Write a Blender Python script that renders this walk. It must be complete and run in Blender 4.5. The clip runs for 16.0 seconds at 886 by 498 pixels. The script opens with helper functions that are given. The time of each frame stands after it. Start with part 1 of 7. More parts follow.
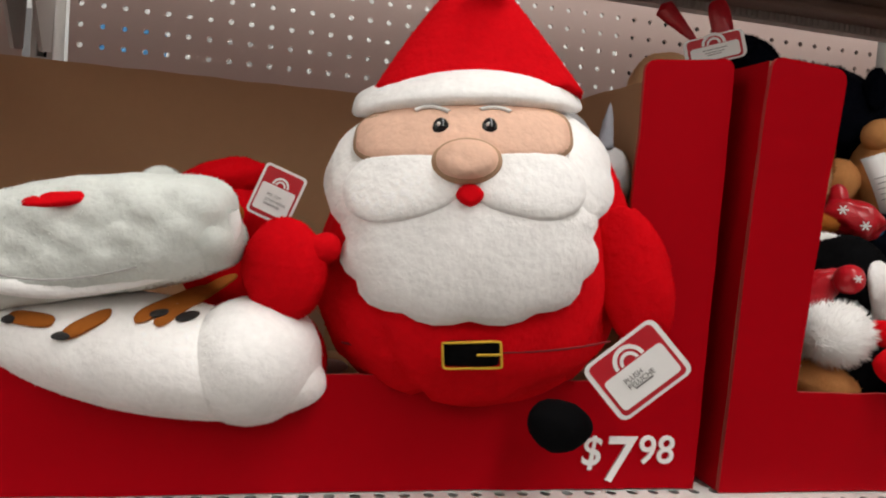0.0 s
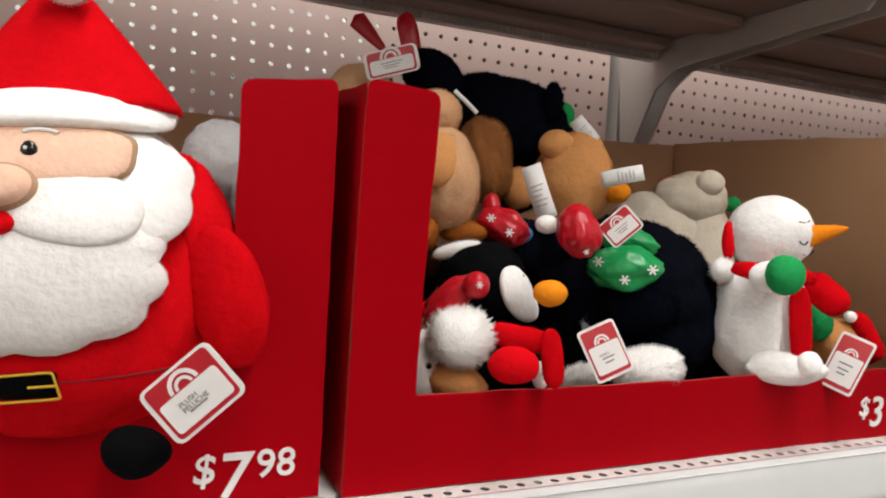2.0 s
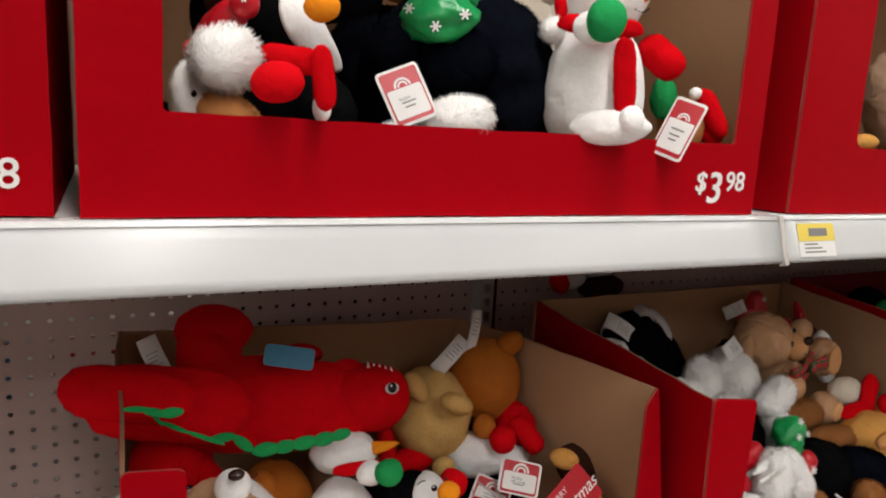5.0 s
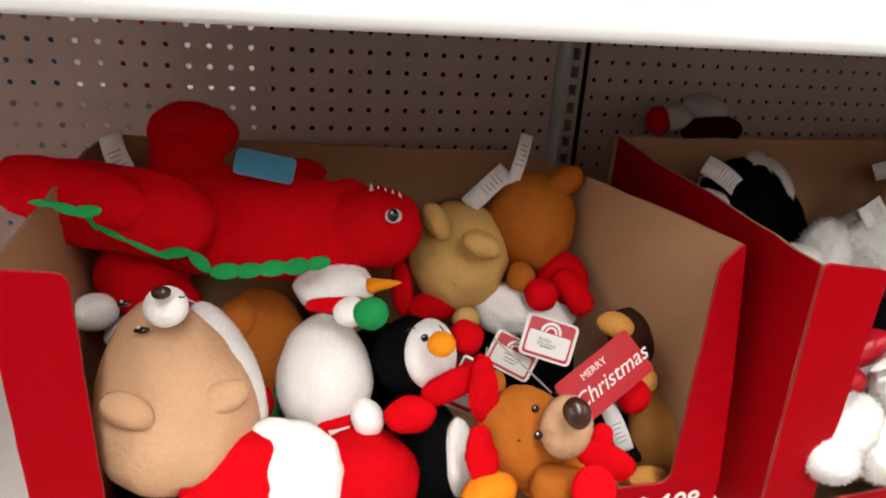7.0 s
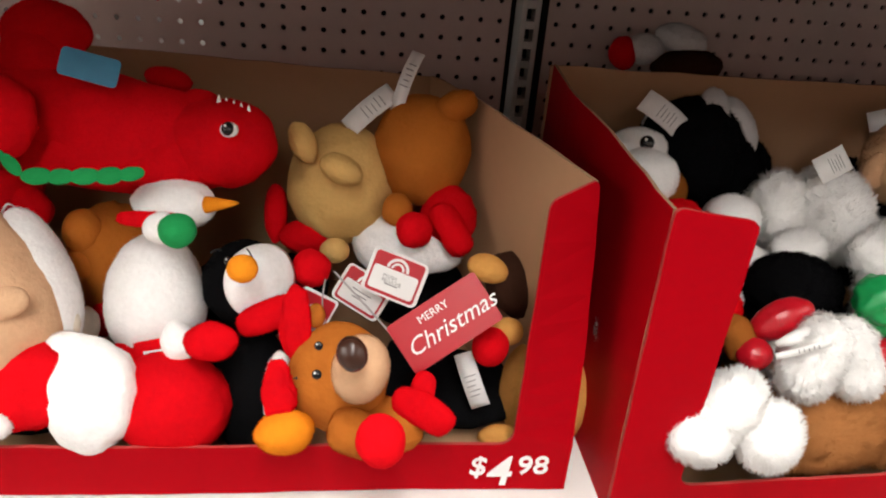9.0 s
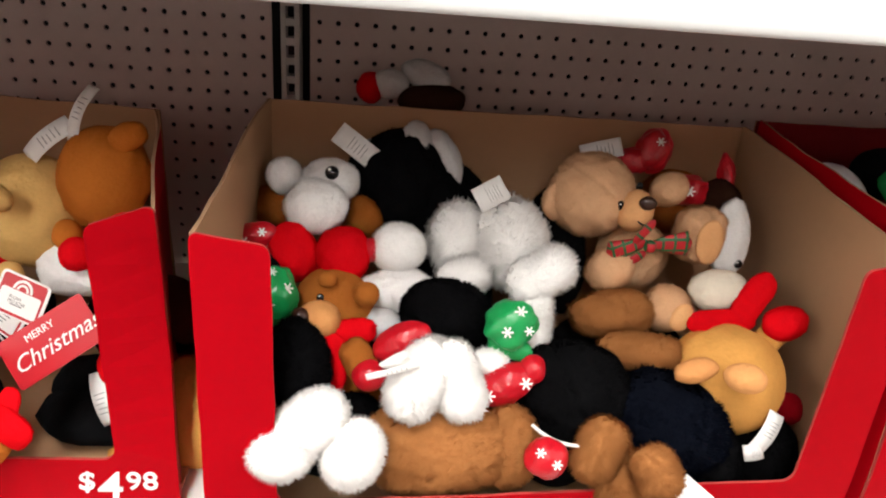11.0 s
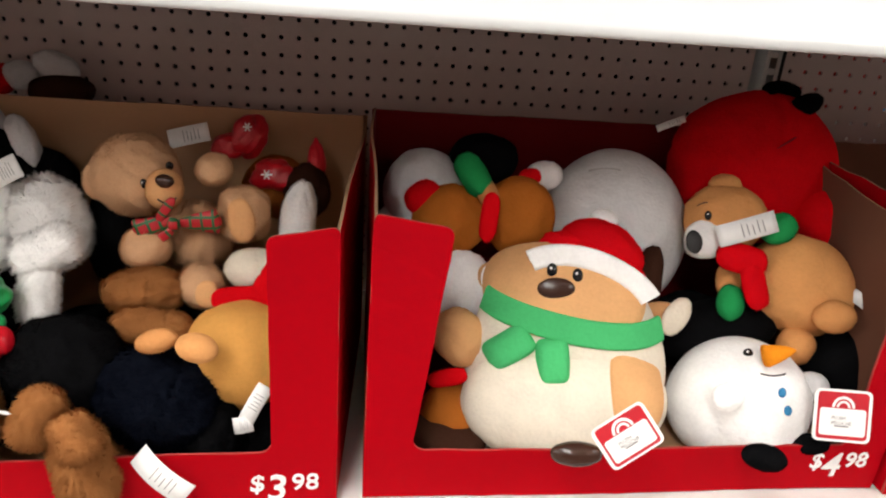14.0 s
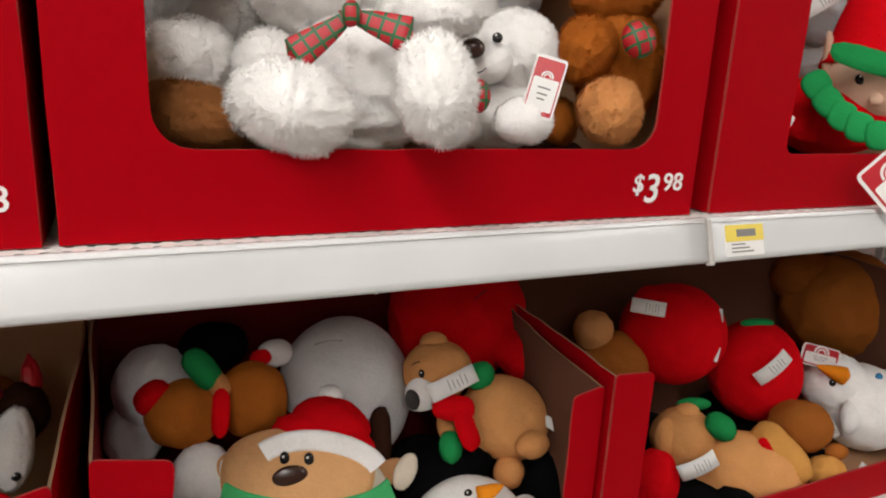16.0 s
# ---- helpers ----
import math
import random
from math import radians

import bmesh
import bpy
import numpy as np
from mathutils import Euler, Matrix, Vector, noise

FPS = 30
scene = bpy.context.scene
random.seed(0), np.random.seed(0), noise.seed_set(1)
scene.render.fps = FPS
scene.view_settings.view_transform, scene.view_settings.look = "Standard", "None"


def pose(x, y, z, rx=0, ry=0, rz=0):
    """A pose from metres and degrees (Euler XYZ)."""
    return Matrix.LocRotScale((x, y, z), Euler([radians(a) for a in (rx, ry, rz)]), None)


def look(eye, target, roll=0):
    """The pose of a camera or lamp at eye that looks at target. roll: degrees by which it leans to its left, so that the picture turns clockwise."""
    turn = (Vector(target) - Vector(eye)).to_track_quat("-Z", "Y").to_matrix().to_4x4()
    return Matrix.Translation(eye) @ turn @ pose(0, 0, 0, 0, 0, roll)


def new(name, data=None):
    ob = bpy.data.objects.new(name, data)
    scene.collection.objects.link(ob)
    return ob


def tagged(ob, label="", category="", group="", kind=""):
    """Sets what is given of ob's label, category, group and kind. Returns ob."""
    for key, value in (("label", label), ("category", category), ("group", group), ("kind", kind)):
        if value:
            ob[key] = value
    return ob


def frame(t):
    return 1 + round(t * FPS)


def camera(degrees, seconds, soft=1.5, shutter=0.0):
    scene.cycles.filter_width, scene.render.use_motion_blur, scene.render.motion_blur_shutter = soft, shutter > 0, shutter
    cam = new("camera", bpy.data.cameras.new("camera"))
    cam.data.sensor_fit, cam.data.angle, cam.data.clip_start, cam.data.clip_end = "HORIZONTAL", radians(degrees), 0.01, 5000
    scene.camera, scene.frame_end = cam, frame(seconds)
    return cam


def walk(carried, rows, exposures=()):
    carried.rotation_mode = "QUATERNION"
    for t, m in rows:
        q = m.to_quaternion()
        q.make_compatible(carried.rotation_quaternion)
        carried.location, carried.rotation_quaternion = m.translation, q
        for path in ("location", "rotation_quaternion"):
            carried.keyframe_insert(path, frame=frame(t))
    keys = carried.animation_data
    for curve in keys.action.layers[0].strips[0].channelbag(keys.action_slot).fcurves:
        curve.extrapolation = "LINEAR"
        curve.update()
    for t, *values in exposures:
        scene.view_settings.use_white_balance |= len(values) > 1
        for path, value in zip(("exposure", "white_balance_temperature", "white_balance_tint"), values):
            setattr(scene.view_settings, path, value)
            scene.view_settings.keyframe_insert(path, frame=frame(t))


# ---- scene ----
cam = camera(65.9, 16.0, soft=2.0)
PATH = [
    (0, (-0.905, -0.361, 1.56), (-0.482, 1.591, 1.448), 4.4),
    (0.5, (-0.873, -0.366, 1.566), (-0.415, 1.577, 1.448), 4.3),
    (1, (-0.822, -0.395, 1.577), (-0.287, 1.529, 1.461), 4.2),
    (1.5, (-0.784, -0.415, 1.577), (-0.099, 1.462, 1.476), 3.4),
    (2, (-0.747, -0.414, 1.588), (0.047, 1.418, 1.48), 3.4),
    (2.5, (-0.714, -0.396, 1.594), (0.296, 1.329, 1.524), 2.9),
    (3, (-0.687, -0.362, 1.56), (0.498, 1.248, 1.495), 2.0),
    (3.5, (-0.655, -0.374, 1.543), (0.547, 1.217, 1.394), 2.0),
    (4, (-0.645, -0.415, 1.521), (0.45, 1.248, 1.339), 2.3),
    (4.5, (-0.631, -0.448, 1.497), (0.29, 1.313, 1.277), 3.2),
    (5, (-0.603, -0.451, 1.453), (0.282, 1.31, 1.112), 3.2),
    (5.2, (-0.592, -0.448, 1.439), (0.254, 1.324, 1.06), 3.3),
    (7.3, (-0.418, -0.331, 1.35), (0.036, 1.455, 0.571), 4.8),
    (7.5, (-0.409, -0.314, 1.337), (0.005, 1.467, 0.526), 5.4),
    (8, (-0.375, -0.302, 1.328), (-0.087, 1.472, 0.451), 5.0),
    (8.5, (-0.298, -0.322, 1.334), (-0.028, 1.456, 0.459), 5.0),
    (9, (-0.22, -0.35, 1.342), (0.035, 1.43, 0.465), 4.9),
    (9.2, (-0.193, -0.363, 1.345), (0.069, 1.419, 0.475), 5.0),
    (11.3, (0.1636, -0.4110, 1.3755), (0.3781, 1.4280, 0.6201), 4.66),
    (11.5, (0.1947, -0.4120, 1.3714), (0.4195, 1.4370, 0.6432), 4.55),
    (12, (0.2749, -0.4070, 1.3675), (0.5089, 1.4380, 0.6296), 4.76),
    (12.5, (0.3440, -0.3990, 1.3624), (0.5842, 1.4420, 0.6186), 4.66),
    (13, (0.4513, -0.4130, 1.3553), (0.6924, 1.4290, 0.6136), 4.56),
    (13.5, (0.5393, -0.4550, 1.3547), (0.7634, 1.3890, 0.6135), 4.56),
    (14, (0.6108, -0.4780, 1.3736), (0.8200, 1.3670, 0.6320), 4.46),
    (14.5, (0.6419, -0.4830, 1.4075), (0.9037, 1.3610, 0.6783), 4.55),
    (15, (0.6626, -0.4940, 1.4561), (1.1220, 1.3320, 0.7832), 4.20),
    (15.5, (0.6685, -0.5070, 1.4972), (1.3226, 1.2900, 0.9097), 3.63),
    (16, (0.6637, -0.5240, 1.5251), (1.4796, 1.2320, 1.0240), 2.86),
]
EXPOSURE = [(0, -1.68), (1, -1.55), (2, -1.36), (3, -1.0), (4, -0.98), (5.2, -1.3), (7.3, -0.52), (9.2, -0.54), (11.3, -0.08), (12.5, -0.12), (13.5, -0.3), (14.2, -0.34), (15, -0.92), (16, -1.04)]
walk(cam, [(t, look(eye, target, roll)) for t, eye, target, roll in PATH], EXPOSURE)


# ---- world and light ----
world = bpy.data.worlds.new("store")
scene.world = world
world.use_nodes = True
world.node_tree.nodes["Background"].inputs[0].default_value = (0.9, 0.95, 1.0, 1)
world.node_tree.nodes["Background"].inputs[1].default_value = 0.01


def area(name, at, size, power, turn=(0, 0, 0), color=(1, 0.97, 0.93)):
    """An area lamp, shining down unless turned."""
    lamp = bpy.data.lights.new(name, "AREA")
    lamp.shape, lamp.size, lamp.size_y, lamp.energy, lamp.color = "RECTANGLE", size[0], size[1], power, color
    ob = new(name, lamp)
    ob.matrix_world = pose(*at, *turn)
    return ob


# the rows of store tubes, hung across the aisle
LAMP_Z = 3.6
LAMP_X = (-4.5, -0.35, 3.9)
for lamp_x, watts in zip(LAMP_X, (285, 425, 285)):
    area("tube_light", (lamp_x, -1.35, LAMP_Z - 0.06), (0.34, 8.2), watts)

# ---- materials ----
MATS = {}


def shader(name):
    m = bpy.data.materials.new(name)
    m.use_nodes = True
    MATS[name] = m
    return m, m.node_tree.nodes, m.node_tree.links, m.node_tree.nodes["Principled BSDF"]


def surface(name, color, rough=0.6, vary=0.12, scale=8.0, bump=0.15, bump_scale=120.0, metal=0.0, sheen=0.0, spec=0.5, bump_dist=0.002, each=0.0, dents=0.0):
    """A painted, card or cloth surface: colour mottled at two scales, with fine relief. each: brightness spread from object to object."""
    m, nodes, links, p = shader(name)
    co = nodes.new("ShaderNodeTexCoord")
    big, fine = nodes.new("ShaderNodeTexNoise"), nodes.new("ShaderNodeTexNoise")
    big.inputs["Scale"].default_value, big.inputs["Detail"].default_value = scale, 5
    fine.inputs["Scale"].default_value, fine.inputs["Detail"].default_value = bump_scale, 4
    mix = nodes.new("ShaderNodeMath")
    mix.operation = "MULTIPLY_ADD"
    mix.inputs[1].default_value, mix.inputs[2].default_value = 2 * vary, 1 - vary
    add = nodes.new("ShaderNodeMath")
    add.operation = "MULTIPLY_ADD"
    add.inputs[1].default_value, add.inputs[2].default_value = 0.35, 0.0
    both = nodes.new("ShaderNodeMath")
    both.operation = "MULTIPLY_ADD"
    both.inputs[1].default_value = 0.65
    links.new(co.outputs["Object"], big.inputs["Vector"])
    links.new(co.outputs["Object"], fine.inputs["Vector"])
    links.new(fine.outputs["Fac"], add.inputs[0])
    links.new(big.outputs["Fac"], both.inputs[0])
    links.new(add.outputs[0], both.inputs[2])
    links.new(both.outputs[0], mix.inputs[0])
    value = mix.outputs[0]
    if each:
        info = nodes.new("ShaderNodeObjectInfo")
        spread = nodes.new("ShaderNodeMath")
        spread.operation = "MULTIPLY_ADD"
        spread.inputs[1].default_value, spread.inputs[2].default_value = 2 * each, 1 - each
        times = nodes.new("ShaderNodeMath")
        times.operation = "MULTIPLY"
        links.new(info.outputs["Random"], spread.inputs[0])
        links.new(spread.outputs[0], times.inputs[0])
        links.new(value, times.inputs[1])
        value = times.outputs[0]
    hue = nodes.new("ShaderNodeHueSaturation")
    hue.inputs["Color"].default_value = (*color, 1)
    links.new(value, hue.inputs["Value"])
    links.new(hue.outputs["Color"], p.inputs["Base Color"])
    p.inputs["Roughness"].default_value, p.inputs["Metallic"].default_value = rough, metal
    p.inputs["Specular IOR Level"].default_value = spec
    if sheen:
        p.inputs["Sheen Weight"].default_value, p.inputs["Sheen Roughness"].default_value = sheen, 0.45
        links.new(hue.outputs["Color"], p.inputs["Sheen Tint"])
    if bump:
        b = nodes.new("ShaderNodeBump")
        b.inputs["Strength"].default_value, b.inputs["Distance"].default_value = bump, bump_dist
        links.new(fine.outputs["Fac"], b.inputs["Height"])
        if dents:
            soft = nodes.new("ShaderNodeTexNoise")
            soft.inputs["Scale"].default_value, soft.inputs["Detail"].default_value = 24.0, 3
            b2 = nodes.new("ShaderNodeBump")
            b2.inputs["Strength"].default_value, b2.inputs["Distance"].default_value = dents, 0.008
            links.new(co.outputs["Object"], soft.inputs["Vector"])
            links.new(soft.outputs["Fac"], b2.inputs["Height"])
            links.new(b2.outputs["Normal"], b.inputs["Normal"])
        links.new(b.outputs["Normal"], p.inputs["Normal"])
    return m


def plush(name, color, vary=0.24, bump=0.3, grain=260.0, sheen=0.3):
    """Velvety short-pile cloth."""
    return surface(name, color, rough=0.95, vary=vary, scale=26.0, bump=bump, bump_scale=grain, sheen=sheen, spec=0.05, bump_dist=0.003, each=0.05, dents=0.6)


RED_CARD = surface("red_card", (0.38, 0.001, 0.006), rough=0.5, vary=0.07, scale=5, bump=0.04, bump_scale=60, spec=0.035)
KRAFT = surface("kraft_card", (0.46, 0.265, 0.145), rough=0.85, vary=0.1, scale=6, bump=0.08, bump_scale=90, spec=0.2)
# red and kraft card with the shade inside the lower right boxes in their colour
SHADED_RED = surface("shaded_red_card", (0.14, 0.006, 0.008), rough=0.7, vary=0.1, scale=5, bump=0.05, bump_scale=60, spec=0.05)
SHADED_KRAFT = surface("shaded_kraft_card", (0.15, 0.065, 0.04), rough=0.8, vary=0.12, scale=5, bump=0.06, bump_scale=60, spec=0.1)
RED_EDGE = surface("red_card_edge", (0.40, 0.05, 0.045), rough=0.8, vary=0.2, scale=40, bump=0.2, bump_scale=300, spec=0.1)
KRAFT_EDGE = surface("kraft_edge", (0.34, 0.20, 0.12), rough=0.9, vary=0.2, scale=40, bump=0.3, bump_scale=400, spec=0.1)
PEG = surface("pegboard_paint", (0.55, 0.42, 0.38), rough=0.5, vary=0.06, scale=4, bump=0.03, bump_scale=200)
STEEL = surface("shelf_paint", (0.74, 0.73, 0.70), rough=0.32, vary=0.05, scale=5, bump=0.02, bump_scale=80)
LIP = surface("lip_plastic", (0.62, 0.63, 0.63), rough=0.24, vary=0.05, scale=9, bump=0.03, bump_scale=40)
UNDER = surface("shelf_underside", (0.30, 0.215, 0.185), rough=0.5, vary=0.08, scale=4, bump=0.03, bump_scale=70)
UPRIGHT = surface("upright_paint", (0.50, 0.47, 0.44), rough=0.4, vary=0.08, scale=12, bump=0.03, bump_scale=90)
# near black, stands for the shade behind holes and slots
DARK = surface("gap_shade", (0.012, 0.011, 0.011), rough=0.9, vary=0.1, bump=0)
FLOOR = surface("floor_tile", (0.30, 0.27, 0.25), rough=0.25, vary=0.08, scale=3, bump=0.02, bump_scale=30)
TILE = surface("ceiling_paint", (0.75, 0.75, 0.73), rough=0.9, vary=0.06, scale=3, bump=0.1, bump_scale=90)
WHITE_INK = surface("white_ink", (0.86, 0.84, 0.82), rough=0.5, vary=0.03, bump=0)
PAPER = surface("white_paper", (0.80, 0.79, 0.77), rough=0.6, vary=0.05, scale=30, bump=0.05, bump_scale=200)
YELLOW = surface("yellow_paper", (0.80, 0.62, 0.10), rough=0.6, vary=0.05, bump=0.0)
GREY_INK = surface("grey_ink", (0.22, 0.21, 0.21), rough=0.7, vary=0.05, bump=0)
TAG_RED = surface("tag_red", (0.47, 0.012, 0.022), rough=0.35, vary=0.08, scale=30, bump=0.03, bump_scale=100)
TUBE, nd, lk, pb = shader("tube_glow")
pb.inputs["Emission Color"].default_value, pb.inputs["Emission Strength"].default_value = (1, 0.97, 0.92, 1), 4.0

# ---- builders ----


def mesh_of(bm, name, mats, smooth=False):
    me = bpy.data.meshes.new(name)
    bm.normal_update()
    bm.to_mesh(me)
    bm.free()
    for m in mats if isinstance(mats, (list, tuple)) else [mats]:
        me.materials.append(m)
    if smooth:
        me.polygons.foreach_set("use_smooth", [True] * len(me.polygons))
    return me


def part(name, bm, material, parent=None, label="", smooth=False, at=None):
    """One mesh object under a thing or a part; at is its place within its parent."""
    ob = new(name, mesh_of(bm, name, material, smooth))
    if parent:
        ob.parent = parent
    if at is not None:
        ob.matrix_basis = at
    if label:
        ob["label"] = label
    return ob


def block(bm, lo, hi, bevel=0.0, mat=0):
    c, s = [(a + b) / 2 for a, b in zip(lo, hi)], [b - a for a, b in zip(lo, hi)]
    got = bmesh.ops.create_cube(bm, size=1, matrix=Matrix.Translation(c) @ Matrix.Diagonal((*s, 1)))
    faces = {f for v in got["verts"] for f in v.link_faces}
    for f in faces:
        f.material_index = mat
    if bevel:
        edges = list({e for v in got["verts"] for e in v.link_edges})
        bmesh.ops.bevel(bm, geom=edges, offset=bevel, segments=2, affect="EDGES", profile=0.5)
    return bm


def slab(outline, thick, m=Matrix(), bm=None):
    """A sheet cut to an outline in its x-z plane; its face towards -y takes material 0, its back material 1, its rim material 2."""
    bm = bm or bmesh.new()
    front = [bm.verts.new(m @ Vector((x, 0, z))) for x, z in outline]
    back = [bm.verts.new(m @ Vector((x, thick, z))) for x, z in outline]
    f = bm.faces.new(front)
    g = bm.faces.new(back[::-1])
    f.material_index, g.material_index = 0, 1
    n = len(outline)
    for i in range(n):
        r = bm.faces.new((front[(i + 1) % n], front[i], back[i], back[(i + 1) % n]))
        r.material_index = 2
    bmesh.ops.recalc_face_normals(bm, faces=bm.faces)
    return bm


def arc(cx, cz, r, a0, a1, n=5):
    return [(cx + r * math.cos(radians(a0 + (a1 - a0) * i / n)), cz + r * math.sin(radians(a0 + (a1 - a0) * i / n))) for i in range(n + 1)]


def lettering(name, text, size, material, parent, at, depth=0.0006, shear=0.0, bold=0.0):
    """Raised letters as a mesh, written along x and standing up along z."""
    cu = bpy.data.curves.new(name, "FONT")
    cu.body, cu.size, cu.extrude, cu.shear, cu.resolution_u, cu.offset = text, size, depth, shear, 3, bold
    tmp = bpy.data.objects.new(name, cu)
    me = bpy.data.meshes.new_from_object(tmp)
    bpy.data.objects.remove(tmp)
    me.transform(pose(0, 0, 0, 90))
    me.materials.clear()
    me.materials.append(material)
    ob = new(name, me)
    ob.parent = parent
    ob.matrix_basis = at
    return ob


def perforated(nx, nz, pitch, r, thick, sides=8, skip=()):
    """A sheet of nx by nz square cells in the x-z plane, each with a real hole through it."""
    verts, faces = [], []
    h = pitch / 2
    ring = [(math.cos(2 * math.pi * k / sides), math.sin(2 * math.pi * k / sides)) for k in range(sides)]
    rim = [(c / max(abs(c), abs(s)) * h, s / max(abs(c), abs(s)) * h) for c, s in ring]
    for i in range(nx):
        for j in range(nz):
            cx, cz, o = (i + 0.5) * pitch, (j + 0.5) * pitch, len(verts)
            verts += [(cx + x, 0, cz + z) for x, z in rim]
            verts += [(cx + r * c, 0, cz + r * s) for c, s in ring]
            verts += [(cx + r * c, thick, cz + r * s) for c, s in ring]
            for k in range(sides):
                n = (k + 1) % sides
                faces.append((o + k, o + n, o + sides + n, o + sides + k))
                faces.append((o + sides + k, o + sides + n, o + 2 * sides + n, o + 2 * sides + k))
    me = bpy.data.meshes.new("perforated_sheet")
    me.from_pydata(verts, [], faces)
    return me


# ---- the store around ----
bm = block(bmesh.new(), (-5, -5.6, -0.1), (6, 3.0, 0))
tagged(part("floor", bm, FLOOR), "pale polished vinyl store floor", "floor", kind="structure")
bm = block(bmesh.new(), (-5, -5.6, 4.0), (6, 3.0, 4.1))
tagged(part("ceiling", bm, TILE), "white painted store ceiling", "ceiling", kind="structure")
for nm, lo, hi in (("wall_west", (-5.1, -5.6, 0), (-5, 3.0, 4)), ("wall_east", (6, -5.6, 0), (6.1, 3.0, 4)), ("wall_south", (-5, -5.7, 0), (6, -5.6, 4)), ("wall_north", (-5, 3.0, 0), (6, 1.5, 4))):
    tagged(part(nm, block(bmesh.new(), lo, hi), TILE if nm != "wall_south" else UNDER), "plain painted store wall", "wall", kind="structure")
for lamp_x in LAMP_X:
    bm = block(bmesh.new(), (lamp_x - 0.17, -5.45, LAMP_Z), (lamp_x + 0.17, 2.75, LAMP_Z + 0.08), 0.01)
    light = tagged(part("ceiling_light", bm, STEEL), "long white tube light fitting hung across the aisle", "ceiling light", "aisle lights")
    part("diffuser", block(bmesh.new(), (lamp_x - 0.15, -5.43, LAMP_Z - 0.012), (lamp_x + 0.15, 2.73, LAMP_Z - 0.001)), TUBE, light)
    for y in (-4.5, -1.35, 1.8):
        part("hanger", block(bmesh.new(), (lamp_x - 0.01, y - 0.01, LAMP_Z + 0.08), (lamp_x + 0.01, y + 0.01, 4.0)), STEEL, light)

# the run across the aisle
far = tagged(new("opposite_shelving"), "store shelving across the aisle with plain shelves", "shelving", kind="structure")
far.location = (0, -2.6, 0)
part("back_board", block(bmesh.new(), (-4.5, -0.6, 0), (5.5, -0.56, 1.7)), UNDER, far)
for z in (0.18, 0.62, 1.06, 1.5):
    part("shelf_board", block(bmesh.new(), (-4.5, -0.55, z - 0.03), (5.5, 0.0, z), 0.003), STEEL, far)

# ---- the shelving run ----
BAY = 1.219
SHELF_HI, SHELF_LO, SHELF_TOP = 1.3845, 0.8770, 1.90
NOTCH = 0.0355
PEG_Y = 0.575
PITCH = BAY / 48
peg_mesh = perforated(46, 57, PITCH, 0.0036, 0.004)
peg_mesh.materials.append(PEG)
run = tagged(new("shelving_run"), "long white steel store shelving with pegboard back", "shelving", kind="structure")
for k in range(-2, 3):
    ob = new("pegboard", peg_mesh)
    ob.parent, ob.location = run, (k * BAY + PITCH, PEG_Y, 0.60)
# black sheet added behind the middle bays to keep their holes dark
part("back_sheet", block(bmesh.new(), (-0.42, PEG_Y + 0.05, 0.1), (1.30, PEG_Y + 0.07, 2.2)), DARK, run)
# cartons on the far side of the pegboard, lit from the next aisle
CARTON = [surface("carton_" + nm, rgb, rough=0.5, vary=0.1) for nm, rgb in (("white", (0.4, 0.4, 0.4)), ("blue", (0.08, 0.3, 0.6)), ("red", (0.6, 0.03, 0.03)), ("grey", (0.25, 0.25, 0.26)))]
pick = random.Random(4)
for x0, n in ((-2.3, 9), (1.42, 9)):
    for i in range(n):
        for j in range(5):
            lo = (x0 + i * 0.2, PEG_Y + 0.42, 0.62 + j * 0.26)
            box = part("carton", block(bmesh.new(), lo, (lo[0] + 0.12 + 0.06 * pick.random(), lo[1] + 0.1, lo[2] + 0.2), 0.002), pick.choice(CARTON))
            tagged(box, "plain product carton behind the pegboard", "carton", "cartons behind the pegboard")
for j in range(5):
    part("rear_shelf", block(bmesh.new(), (-2 * BAY, PEG_Y + 0.12, 0.59 + j * 0.26), (3 * BAY, PEG_Y + 0.56, 0.617 + j * 0.26)), STEEL, run)
part("kick_plate", block(bmesh.new(), (-2 * BAY, 0.05, 0), (3 * BAY, 0.07, 0.16)), STEEL, run)
part("base_deck", block(bmesh.new(), (-2 * BAY, 0.0, 0.16), (3 * BAY, PEG_Y - 0.002, 0.19), 0.004), STEEL, run)
part("lower_back", block(bmesh.new(), (-2 * BAY, PEG_Y, 0.19), (3 * BAY, PEG_Y + 0.006, 0.597)), PEG, run)


def upright():
    bm = bmesh.new()
    w = 0.0125
    for lo, hi in (((-w, -0.012, 0.2), (-0.0055, 0.03, 2.25)), ((0.0055, -0.012, 0.2), (w, 0.03, 2.25))):
        block(bm, lo, hi, 0.001)
    for i in range(81):
        z = 0.2 + i * 0.0254
        block(bm, (-0.0055, -0.0115, z), (0.0055, 0.028, z + 0.0095))
    return bm


first = part("upright", upright(), UPRIGHT, run)
first.location = (-2 * BAY, PEG_Y, 0)
for k in range(-1, 4):
    ob = new("upright", first.data)
    ob.parent, ob.location = run, (k * BAY, PEG_Y, 0)
# black bars in place of the shade inside the upright slots
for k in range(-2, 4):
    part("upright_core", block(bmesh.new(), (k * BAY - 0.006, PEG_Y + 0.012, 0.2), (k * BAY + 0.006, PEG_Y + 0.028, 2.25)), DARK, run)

strip = perforated(int(BAY / 0.0152), 3, BAY / int(BAY / 0.0152) - 0.00002, 0.0038, 0.0008)
strip.transform(pose(0, 0, 0, -90) @ pose(0, 0, 0))
strip.materials.append(STEEL)


def bracket_outline():
    return [(0, 0), (0.02, -0.16), (0.05, -0.165), (0.11, -0.07), (0.16, -0.045), (0.50, -0.03), (0.53, 0.0)]


